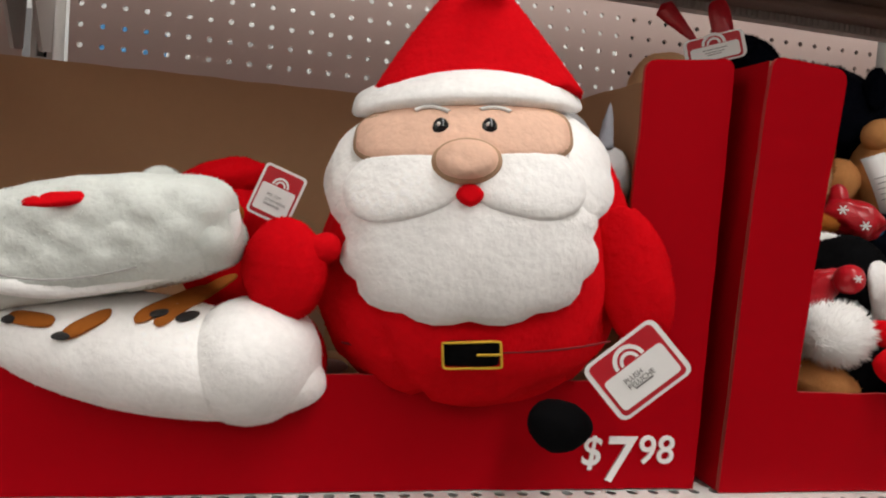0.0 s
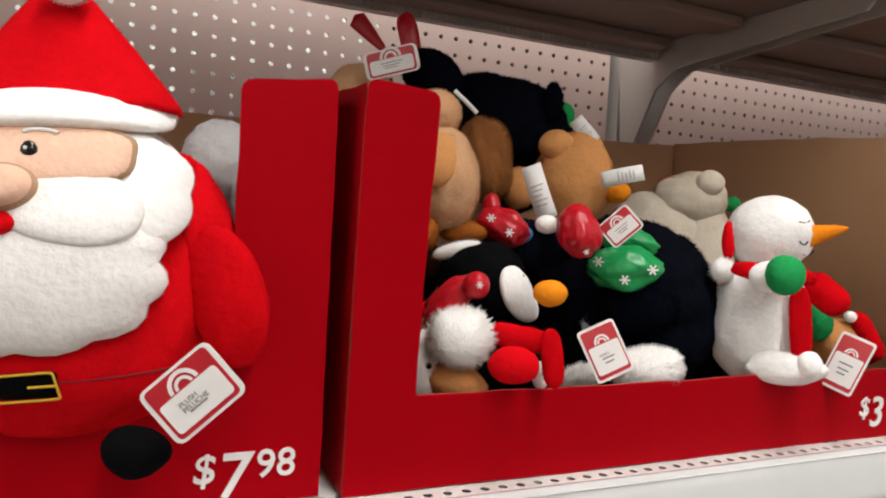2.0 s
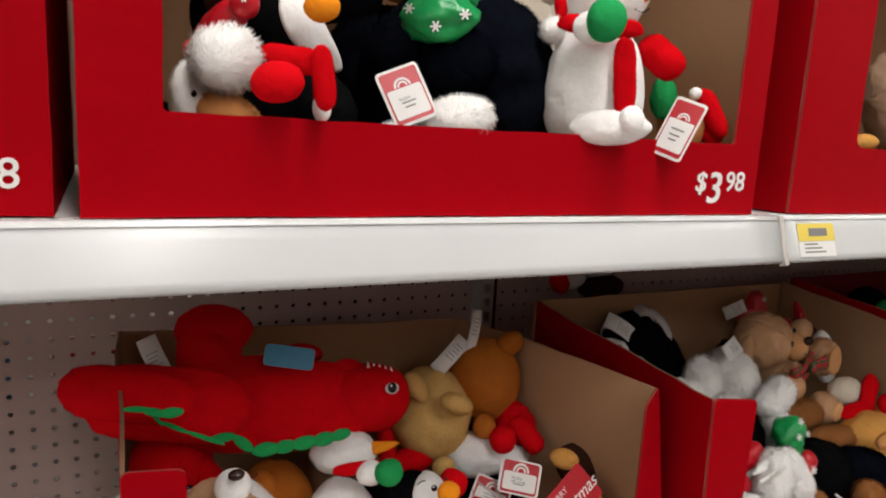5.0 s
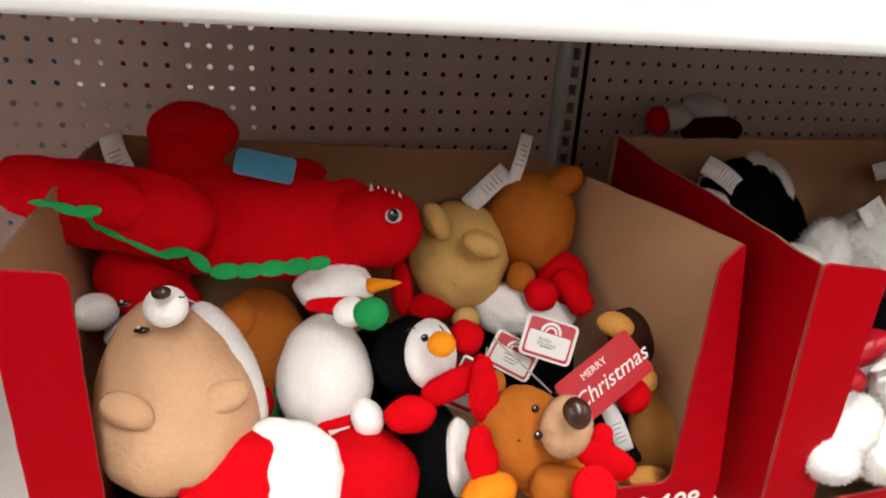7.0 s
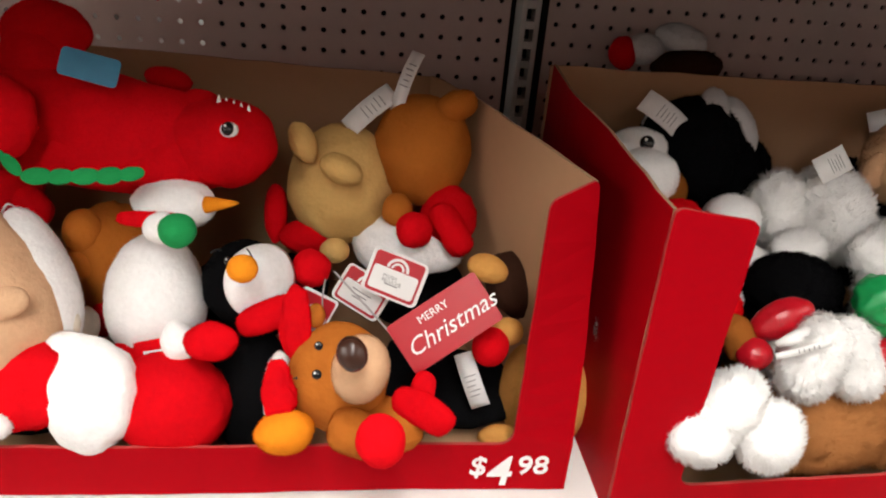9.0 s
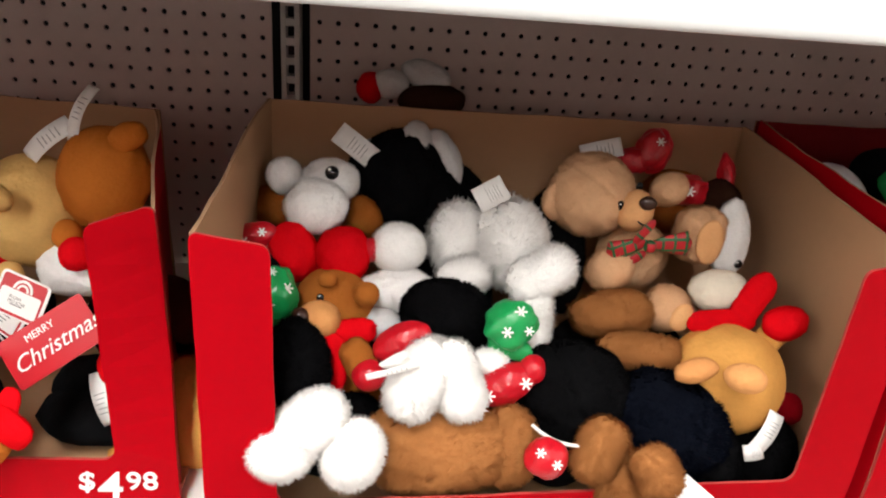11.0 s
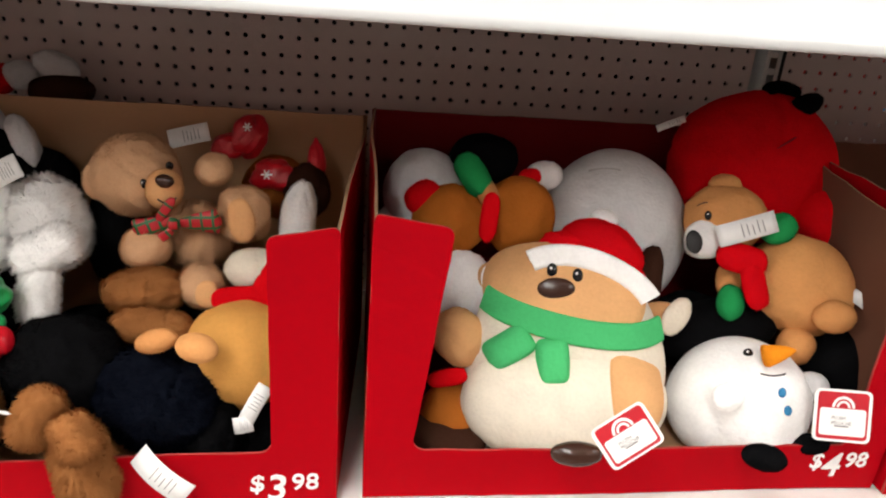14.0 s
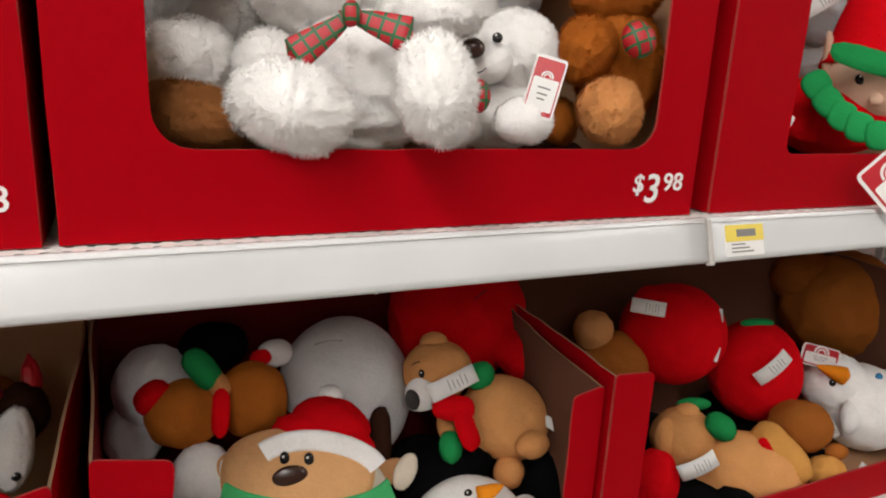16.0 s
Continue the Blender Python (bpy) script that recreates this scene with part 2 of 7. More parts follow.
def shelf(k, z, name, label, front=0.0):
    """One bay of shelf: deck, perforated front edge, price lip, ribs and brackets."""
    x0, x1 = k * BAY + 0.001, (k + 1) * BAY - 0.001
    s = tagged(new(name), label, "shelf", "steel shelves of the run")
    s.location = (x0, 0, z)
    w = x1 - x0
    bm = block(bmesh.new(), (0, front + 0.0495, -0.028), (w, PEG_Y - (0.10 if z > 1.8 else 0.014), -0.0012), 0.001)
    # lower face in dark brown, to deepen and warm the shade under the shelf
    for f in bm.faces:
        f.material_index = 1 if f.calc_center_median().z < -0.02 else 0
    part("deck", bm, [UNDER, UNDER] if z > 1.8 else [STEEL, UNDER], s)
    ob = new("perforated_edge", strip)
    ob.parent, ob.location = s, (0, front + 0.004, 0)
    # black block below the strip, so its holes look shaded
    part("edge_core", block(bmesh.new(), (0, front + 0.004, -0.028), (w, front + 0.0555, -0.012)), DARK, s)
    prof = [(0.012, 0.0035), (0.0085, 0.0035), (0.0060, 0.0012), (0.0020, -0.010), (-0.0020, -0.022), (-0.0058, -0.034), (-0.0072, -0.0395), (-0.0050, -0.0425), (0.006, -0.0425)]
    bm = bmesh.new()
    n = 24
    rows = [[bm.verts.new((0.0005 + (w - 0.001) * i / n, front + y, zz)) for y, zz in prof] for i in range(n + 1)]
    for a, b in zip(rows, rows[1:]):
        for i in range(len(prof)):
            j = (i + 1) % len(prof)
            bm.faces.new((a[i], a[j], b[j], b[i]))
    bm.faces.new(rows[0])
    bm.faces.new(rows[-1][::-1])
    bmesh.ops.recalc_face_normals(bm, faces=bm.faces)
    part("price_lip", bm, LIP, s, smooth=True)
    cap = block(bmesh.new(), (-0.003, -0.0022, -0.026), (0.003, 0.006, 0.024), 0.0012)
    part("joint_clip", cap, UPRIGHT, s, at=pose(w, front - 0.0010, -0.0195, -18))
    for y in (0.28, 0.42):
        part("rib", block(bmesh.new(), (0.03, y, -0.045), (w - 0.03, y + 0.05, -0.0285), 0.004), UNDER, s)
    for bx in (0.012, w - 0.016):
        m = pose(bx, PEG_Y - 0.014, -0.0285, 0, 0, -90)
        drop = 1.0 if z > 1.8 else 0.3
        part("bracket", slab([(y * (1 - front / 0.6), d * drop) for y, d in bracket_outline()], 0.004, m), [UPRIGHT] * 3, s)
    if z > 1.8:
        bm = block(bmesh.new(), (0.02, PEG_Y - 0.118, -0.056), (w - 0.02, PEG_Y - 0.101, -0.03), 0.001)
        for i in range(140):
            x = 0.022 + i * (w - 0.046) / 139
            block(bm, (x, PEG_Y - 0.1205, -0.054), (x + 0.004, PEG_Y - 0.118, -0.032))
        part("back_rail", bm, UPRIGHT, s)
    return s


for k in range(-2, 3):
    shelf(k, SHELF_HI, "shelf", "white steel shelf with perforated front edge and price lip")
    shelf(k, SHELF_LO + (NOTCH if k < 0 else 0), "shelf", "white steel shelf with perforated front edge and price lip")
    shelf(k, SHELF_TOP, "shelf", "top shelf with brownish underside and steel brackets", 0.07)

for k, (zz) in ((0, SHELF_HI), (1, SHELF_HI), (1, SHELF_LO), (0, SHELF_LO)):
    x = k * BAY + 0.020
    bm = slab([(0, 0), (0.056, 0), (0.056, 0.034), (0, 0.034)], 0.0006)
    tag = tagged(part("price_label", bm, [PAPER] * 3), "white and yellow paper price label on the shelf lip", "price label", "shelf price labels")
    tag.matrix_world = pose(x, -0.0082, zz - 0.0365, -18)
    part("yellow_band", slab([(0.0, 0.016), (0.056, 0.016), (0.056, 0.034), (0, 0.034)], 0.0004), [YELLOW] * 3, tag, "yellow band", at=pose(0, -0.0006, 0))
    part("print", slab([(0.016, 0.021), (0.044, 0.021), (0.044, 0.029), (0.016, 0.029)], 0.0003), [GREY_INK] * 3, tag, at=pose(0, -0.001, 0))
    for i, hgt in enumerate((0.004, 0.008, 0.012)):
        part("print", slab([(0.008, hgt), (0.04 - 0.006 * i, hgt), (0.04 - 0.006 * i, hgt + 0.0016), (0.008, hgt + 0.0016)], 0.0003), [GREY_INK] * 3, tag, at=pose(0, -0.0004, 0))

# ---- the red display boxes ----


def worn(outline, rng, step=0.02, size=0.0006):
    """An outline cut into short stretches, each end a little off, as card edges are."""
    out = []
    for (ax, az), (bx, bz) in zip(outline, outline[1:] + outline[:1]):
        n = max(1, int(math.hypot(bx - ax, bz - az) / step))
        out += [(ax + (bx - ax) * i / n + (rng.uniform(-size, size) if i else 0), az + (bz - az) * i / n + (rng.uniform(-size, size) if i else 0)) for i in range(n)]
    return out


def display_box(x0, x1, z0, tall, posts, sill, price, y0=0.04, depth=0.375, label="", round_r=0.012, lean=0.0, tip=0.0, flare=(0, 0), back=(0.012, 0.012), shift=(0, 0), slant=0.0, inside=None, ink=0.0):
    """An open card tray, red outside and kraft inside, its front cut away to a low sill between two posts.
    tall, posts: heights and widths of the posts; tip: how far the front leans out at the top; flare: degrees by which each post is turned back at its top;
    back: how far the back stands above the posts; shift: how far each back corner stands off square, along the shelf; slant: how much narrower the first post is at its foot; ink: how far the price is printed above its usual place."""
    w, t = x1 - x0, 0.003
    hl, hr = tall
    pl, pr = posts
    rng = random.Random(int(1000 * (x0 + 3)))
    b = tagged(new("display_box"), label or "red card display box with kraft inside, full of plush toys", "display box", "red toy display boxes")
    b.matrix_world = pose(x0, y0, z0, 0, 0, lean)
    # boxes with a darkened inside get darkened kraft too, for the shade in them
    other = SHADED_KRAFT if inside else KRAFT
    r = round_r

    def bend(co):
        """Where a point of the flat front stands once the card is bent."""
        x, y, z = co
        y -= tip * (1 - x / w) * max(0.0, z / hl) ** 1.5
        up = max(0.0, (z - sill) / (hl - sill))
        if x < pl and flare[0]:
            a, d = radians(flare[0]) * up, pl - x
            x, y = pl - d * math.cos(a), y + d * math.sin(a)
        elif x > w - pr and flare[1]:
            a, d = radians(flare[1]) * up, x - w + pr
            x, y = w - pr + d * math.cos(a), y + d * math.sin(a)
        return Vector((x, y + 0.0012 * math.sin(9 * x / w + z0), z))

    out = [(0, 0), (w * 0.33, 0), (w * 0.66, 0), (w, 0), (w, sill), (w, hr * 0.6)] + arc(w - 0.006, hr - 0.006, 0.006, 0, 90, 3) + arc(w - pr + 0.008, hr - 0.014, 0.008, 90, 180, 3)
    out += [(w - pr, hr * 0.6)] + arc(w - pr - r, sill + r, r, 0, -90) + [(w * 0.66, sill), (w * 0.33, sill)] + arc(pl - slant + r, sill + r, r, 270, 180) + [(pl - slant * 0.45, hl * 0.6)]
    out += arc(pl - 0.008, hl - 0.012, 0.008, 0, 90, 3) + arc(0.006, hl - 0.006, 0.006, 90, 180, 3) + [(0, hl * 0.6), (0, sill)]
    bm = slab(worn(out, rng), t)
    bmesh.ops.triangulate(bm, faces=bm.faces)
    for v in bm.verts:
        v.co = bend(v.co)
    part("front_panel", bm, [RED_CARD, KRAFT, RED_EDGE], b)

    for left, h in ((True, hl), (False, hr)):
        edge = bend((0.0 if left else w, 0, h))
        rise = back[0] if left else back[1]
        # from the front post's outer edge, which may be turned back, to the back panel
        bm = bmesh.new()
        n, m = 12, 8
        grid = []
        for i in range(n + 1):
            s = i / n
            col = []
            for j in range(m + 1):
                k = j / m
                top = h - 0.002 + (rise + 0.004) * s ** 1.5 + 0.004 * math.sin(3.1 * s) + (rng.uniform(-0.0012, 0.0012) if 0 < i < n else 0)
                f = bend((0.0 if left else w, 0, k * h))
                x = f.x * (1 - s) + (shift[0] if left else w + shift[1]) * s
                y = (f.y + 0.0035) * (1 - s) + (depth + 0.004) * s
                x += (0.004 if left else -0.004) * k * math.sin(7 * s) * s
                col.append((x, y, k * top))
            grid.append(col)
        inner, outer = (t, 0.0) if left else (-t, 0.0)
        sets = [[[bm.verts.new((x + d, y, z)) for x, y, z in col] for col in grid] for d in (outer, inner)]
        for layer, rows in enumerate(sets):
            for i in range(n):
                for j in range(m):
                    f = bm.faces.new((rows[i][j], rows[i + 1][j], rows[i + 1][j + 1], rows[i][j + 1]))
                    f.material_index = layer
        rim = [(i, m) for i in range(n + 1)]
        for (i, j), (i2, j2) in zip(rim, rim[1:]):
            f = bm.faces.new((sets[0][i][j], sets[0][i2][j2], sets[1][i2][j2], sets[1][i][j]))
            f.material_index = 2
        for i in (0, n):
            for j in range(m):
                bm.faces.new((sets[0][i][j], sets[0][i][j + 1], sets[1][i][j + 1], sets[1][i][j])).material_index = 2
        for i in range(n):
            bm.faces.new((sets[0][i][0], sets[0][i + 1][0], sets[1][i + 1][0], sets[1][i][0])).material_index = 2
        bmesh.ops.recalc_face_normals(bm, faces=bm.faces)
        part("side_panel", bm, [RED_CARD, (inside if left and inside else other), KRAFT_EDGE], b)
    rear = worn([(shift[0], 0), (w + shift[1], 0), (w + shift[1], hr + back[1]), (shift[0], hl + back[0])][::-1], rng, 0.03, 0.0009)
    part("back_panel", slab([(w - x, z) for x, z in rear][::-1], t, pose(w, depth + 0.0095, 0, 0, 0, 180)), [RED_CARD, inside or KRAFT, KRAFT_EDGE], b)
    part("base_panel", block(bmesh.new(), (0.004, 0.005, 0.0015), (w - 0.004, depth, 0.0055)), KRAFT, b)
    if price:
        big, small = price.split(".")
        for text, size, dx, dz, slant, fat in (("$", 0.027, 0.084, 0.020, 0.1, 0.0003), (big, 0.043, 0.069, 0.009, 0.1, 0.0004), (small, 0.027, 0.044, 0.021, 0.03, 0.0002)):
            at = bend((w - dx, 0, dz - 0.003 + ink))
            lettering("price_print", text, size, WHITE_INK, b, pose(at.x, at.y - 0.0012, at.z), shear=slant, bold=fat)
    return b


HI = SHELF_HI + 0.001
LO = SHELF_LO + 0.001
display_box(-1.25, -0.632, HI, (0.287, 0.287), (0.06, 0.063), 0.072, "7.98", y0=0.045, tip=0.011)
display_box(-0.617, -0.004, HI, (0.288, 0.313), (0.050, 0.036), 0.070, "3.98", y0=0.036, tip=0.02, lean=0.2, flare=(12, 0), round_r=0.003, ink=0.006)
display_box(0.058, 0.600, HI, (0.320, 0.320), (0.096, 0.05), 0.074, "4.98", y0=0.040, ink=0.010)
display_box(0.611, 1.224, HI, (0.310, 0.310), (0.068, 0.06), 0.072, "3.98", y0=0.040, round_r=0.03, ink=0.010)
display_box(1.255, 1.850, HI, (0.310, 0.310), (0.105, 0.05), 0.066, "", y0=0.040)
display_box(-0.598, -0.040, LO + NOTCH, (0.280, 0.268), (0.046, 0.050), 0.048, "4.98", y0=0.073, depth=0.345, lean=-0.8, tip=0.012, flare=(0, 35), back=(0.0, -0.004), shift=(0, -0.10), label="red card display box with worn kraft edges, full of plush toys")
display_box(-0.012, 0.586, LO, (0.303, 0.289), (0.058, 0.062), 0.061, "3.98", y0=0.036, depth=0.360, lean=3.0, tip=0.004, flare=(12, 8), back=(0.020, 0.026), shift=(0.022, 0.034))
display_box(0.611, 1.175, LO, (0.297, 0.285), (0.072, 0.045), 0.057, "4.98", y0=0.072, depth=0.345, lean=1.5, flare=(15, 0), slant=0.024, shift=(0.004, 0), back=(0.03, 0.04), inside=SHADED_RED, label="red card display box, red inside darkened as in shade, full of plush toys", ink=0.012)
display_box(1.182, 1.960, LO, (0.303, 0.317), (0.060, 0.05), 0.065, "", y0=0.075, depth=0.345, inside=SHADED_KRAFT, label="red card display box, kraft inside darkened as in shade, full of plush toys")

# ---- plush toys: cloths ----
CLOTH = {}
for nm, rgb in dict(white=(0.94, 0.925, 0.905), cream=(0.76, 0.68, 0.56), greywhite=(0.66, 0.65, 0.65), tan=(0.64, 0.30, 0.11), beige=(0.66, 0.40, 0.225),
                    yellowtan=(0.64, 0.31, 0.08), brown=(0.35, 0.11, 0.02), orange_brown=(0.45, 0.135, 0.02), curly=(0.36, 0.15, 0.05), taupe=(0.36, 0.225, 0.15),
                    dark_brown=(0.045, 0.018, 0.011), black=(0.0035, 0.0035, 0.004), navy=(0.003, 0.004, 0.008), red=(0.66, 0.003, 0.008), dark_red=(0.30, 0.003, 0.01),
                    green=(0.02, 0.30, 0.085), skin=(0.78, 0.50, 0.37), orange=(0.80, 0.26, 0.015), blue=(0.05, 0.22, 0.42), silver=(0.45, 0.47, 0.52), pale_tan=(0.64, 0.39, 0.23), mint=(0.07, 0.46, 0.16), straw=(0.68, 0.42, 0.145), quilt_white=(0.70, 0.73, 0.69), face_tan=(0.70, 0.38, 0.17)).items():
    CLOTH[nm] = plush("plush_" + nm, rgb)
for nm, rgb in dict(satin_green=(0.01, 0.30, 0.08), satin_red=(0.48, 0.005, 0.015)).items():
    CLOTH[nm] = surface("cloth_" + nm, rgb, rough=0.3, vary=0.15, scale=25, bump=0.7, bump_scale=42, spec=0.5, sheen=0.1, bump_dist=0.006)
PILE_OF = {}


def hair_of(name):
    """The loose pile of a cloth: the same colour, with light coming through it."""
    if name not in PILE_OF:
        src = CLOTH[name].node_tree.nodes["Hue/Saturation/Value"].inputs["Color"].default_value
        mt, nodes_, links_, p_ = shader("pile_" + name)
        a_, b_, mx = nodes_.new("ShaderNodeBsdfDiffuse"), nodes_.new("ShaderNodeBsdfTranslucent"), nodes_.new("ShaderNodeMixShader")
        for n_ in (a_, b_):
            n_.inputs["Color"].default_value = src
        mx.inputs[0].default_value = 0.38
        links_.new(a_.outputs[0], mx.inputs[1])
        links_.new(b_.outputs[0], mx.inputs[2])
        links_.new(mx.outputs[0], nodes_["Material Output"].inputs["Surface"])
        PILE_OF[name] = mt
    return PILE_OF[name]


PILE = [k for k in CLOTH if not k.startswith("satin")]
CLOTH["gloss_black"] = surface("glossy_black_bead", (0.006, 0.006, 0.007), rough=0.08, vary=0.02, bump=0)
CLOTH["gloss_brown"] = surface("glossy_brown_bead", (0.04, 0.015, 0.009), rough=0.25, vary=0.1, bump=0.1)
CLOTH["nose_black"] = surface("matt_black_nose", (0.012, 0.010, 0.010), rough=0.55, vary=0.2, bump=0.3, bump_scale=300)
CLOTH["thread_white"] = surface("white_thread", (0.80, 0.78, 0.76), rough=0.8, vary=0.1, bump=0.3, bump_scale=400)
CLOTH["thread_black"] = surface("black_thread", (0.012, 0.010, 0.010), rough=0.7, vary=0.1, bump=0.3, bump_scale=400)
CLOTH["thread_yellow"] = surface("yellow_thread", (0.75, 0.45, 0.03), rough=0.7, vary=0.1, bump=0.3, bump_scale=400)
CLOTH["thread_grey"] = surface("grey_thread", (0.45, 0.43, 0.42), rough=0.8, vary=0.1, bump=0.3, bump_scale=400)
CLOTH["thread_red"] = surface("red_thread", (0.20, 0.004, 0.008), rough=0.8, vary=0.1, bump=0.3, bump_scale=400)
CLOTH["thread_tan"] = surface("tan_thread", (0.42, 0.25, 0.15), rough=0.8, vary=0.1, bump=0.3, bump_scale=400)
CLOTH["dark_red_card"] = surface("blue_tag_card", (0.03, 0.20, 0.34), rough=0.4, vary=0.3, scale=40, bump=0.02)
m, nodes, links, p = shader("plaid_ribbon")
wave = [nodes.new("ShaderNodeTexWave") for i in range(2)]
co = nodes.new("ShaderNodeTexCoord")
for w_, d_ in zip(wave, ("X", "Z")):
    w_.bands_direction = d_
    w_.inputs["Scale"].default_value = 26.0
    links.new(co.outputs["Object"], w_.inputs["Vector"])
mul = nodes.new("ShaderNodeMath")
mul.operation = "MAXIMUM"
ramp = nodes.new("ShaderNodeValToRGB")
ramp.color_ramp.interpolation = "CONSTANT"
ramp.color_ramp.elements[0].color, ramp.color_ramp.elements[1].color = (0.42, 0.006, 0.014, 1), (0.012, 0.10, 0.03, 1)
ramp.color_ramp.elements[1].position = 0.86
links.new(wave[0].outputs["Fac"], mul.inputs[0])
links.new(wave[1].outputs["Fac"], mul.inputs[1])
links.new(mul.outputs[0], ramp.inputs[0])
links.new(ramp.outputs[0], p.inputs["Base Color"])
p.inputs["Roughness"].default_value = 0.5
CLOTH["plaid"] = m

# ---- plush toys: shapes ----
UNIT = {}
for level in (2, 3, 4, 5):
    bm = bmesh.new()
    bmesh.ops.create_icosphere(bm, subdivisions=level, radius=1)
    UNIT[level] = (np.array([v.co[:] for v in bm.verts]), [tuple(v.index for v in f.verts) for f in bm.faces])
    bm.free()
RNG = np.random.default_rng(7)


def waves(pts, seed, freq):
    """Smooth lumpy noise of unit size at the points."""
    g = np.random.default_rng(seed)
    out = np.zeros(len(pts))
    for i in range(6):
        d = g.normal(size=3)
        d /= np.linalg.norm(d)
        out += np.sin(pts @ d * freq * (1 + 0.25 * i) + g.uniform(0, 6.28)) / 6 ** 0.5
    return out


SEED = [100]


def stuffed(kind, size, lump, taper, fur=0.0, level=0):
    """A stuffed cloth shape from a ball: e ball, p pillow, c limb, h pointed hat, d drop, n carrot."""
    biggest = max(size)
    verts, faces = UNIT[level or (5 if biggest > 0.085 or (fur >= 0.0025 and biggest > 0.03) else 4 if biggest > 0.02 else 3)]
    v = verts.copy()
    rho = np.sqrt(np.maximum(1 - v[:, 2] ** 2, 1e-9))
    if kind in "pq":
        n = 3.2
        v = v / (np.abs(v) ** n).sum(1, keepdims=True) ** (1 / n)
    elif kind == "c":
        s = v[:, 0]
        rad = np.sqrt(np.maximum(1 - s ** 2, 1e-9))
        want = (1 - np.abs(s) ** 4) ** 0.5
        v[:, 1] *= want / rad
        v[:, 2] *= want / rad
    elif kind == "h":
        want = (0.5 * (1 - v[:, 2])) ** 0.8 * np.minimum(1, (1 + v[:, 2]) * 9 + 0.02)
        v[:, 0] *= want / rho
        v[:, 1] *= want / rho
    elif kind == "n":
        s = v[:, 0]
        rad = np.sqrt(np.maximum(1 - s ** 2, 1e-9))
        want = (0.5 * (1 - s)) ** 0.65 * np.minimum(1, (1 + s) * 6 + 0.02)
        v[:, 1] *= want / rad
        v[:, 2] *= want / rad
    if taper:
        f = 1 + taper * v[:, 2:3]
        v[:, :2] *= f
    SEED[0] += 1
    if lump:
        k = 1 + lump * (0.7 * waves(v, SEED[0], 3.2) + 0.3 * waves(v, SEED[0] + 999, 8.0))
        v *= k[:, None]
    if kind == "q":
        cell = np.sin(v[:, 0] * 11 + v[:, 2] * 3.2 + 0.4 * np.sin(v[:, 2] * 5)) * np.sin(v[:, 0] * 9.5 - v[:, 2] * 3.6)
        v[:, 1] *= 0.92 + 0.11 * np.sqrt(np.abs(cell))
    if biggest > 0.03 and kind in "ecp" and lump >= 0.012:
        # sewn seam and slack folds of the cloth
        g = np.random.default_rng(SEED[0] + 41)
        d = np.array([1.0, 0.1, 0.0]) + 0.35 * g.normal(size=3)
        off = v @ (d / np.linalg.norm(d)) - 0.12 * g.normal()
        k = 1 - 0.06 * np.exp(-(off / 0.035) ** 2) - 0.035 * np.abs(waves(v, SEED[0] + 55, 5.0)) + 0.028
        v *= k[:, None]
    if fur > 0.0015:
        k = 1 + 0.012 * fur * 250 * (waves(v, SEED[0] + 77, 13.0) + 0.7 * waves(v, SEED[0] + 78, 27.0))
        v *= k[:, None]
    return v * np.array(size), faces


def furred(v, faces, fur, rough=1.0):
    """Adds a pile of thin tapered hairs to a closed shape: arrays of the corners and faces."""
    f = np.array(faces)
    a, b, c = v[f[:, 0]], v[f[:, 1]], v[f[:, 2]]
    nrm = np.cross(b - a, c - a)
    area2 = np.linalg.norm(nrm, axis=1)
    total = area2.sum() / 2
    fur = fur * 1.25
    count = int(min(10000 if fur > 0.0017 else 5500, total / (0.6e-6 * (1 + fur * 500))))
    pick = RNG.choice(len(f), size=count, p=area2 / area2.sum())
    u, w = RNG.random(count), RNG.random(count)
    flip = u + w > 1
    u[flip], w[flip] = 1 - u[flip], 1 - w[flip]
    base = a[pick] + u[:, None] * (b - a)[pick] + w[:, None] * (c - a)[pick]
    n = nrm[pick] / area2[pick][:, None]
    if (np.einsum("ij,ij->i", n, base - v.mean(0)).mean()) < 0:
        n = -n
    lie = np.stack([waves(base * 40, 5, 1.0), waves(base * 40, 6, 1.0), waves(base * 40, 8, 1.0)], 1) + np.array([0.1, 0, -0.5])
    lie += 0.45 * RNG.normal(size=(count, 3))
    lie -= n * np.einsum("ij,ij->i", lie, n)[:, None]
    lie /= np.linalg.norm(lie, axis=1)[:, None] + 1e-9
    way = 0.72 * n + 0.69 * lie
    side = np.cross(n, lie)
    wide = 0.0003 + fur * 0.055
    lng = fur * (0.55 + 0.7 * RNG.random(count))[:, None]
    hair = np.stack([base - n * 0.0006 + side * wide, base - n * 0.0006 - side * wide, base + way * lng], 1).reshape(-1, 3)
    return hair, np.arange(count * 3).reshape(-1, 3), np.repeat(n, 3, axis=0)


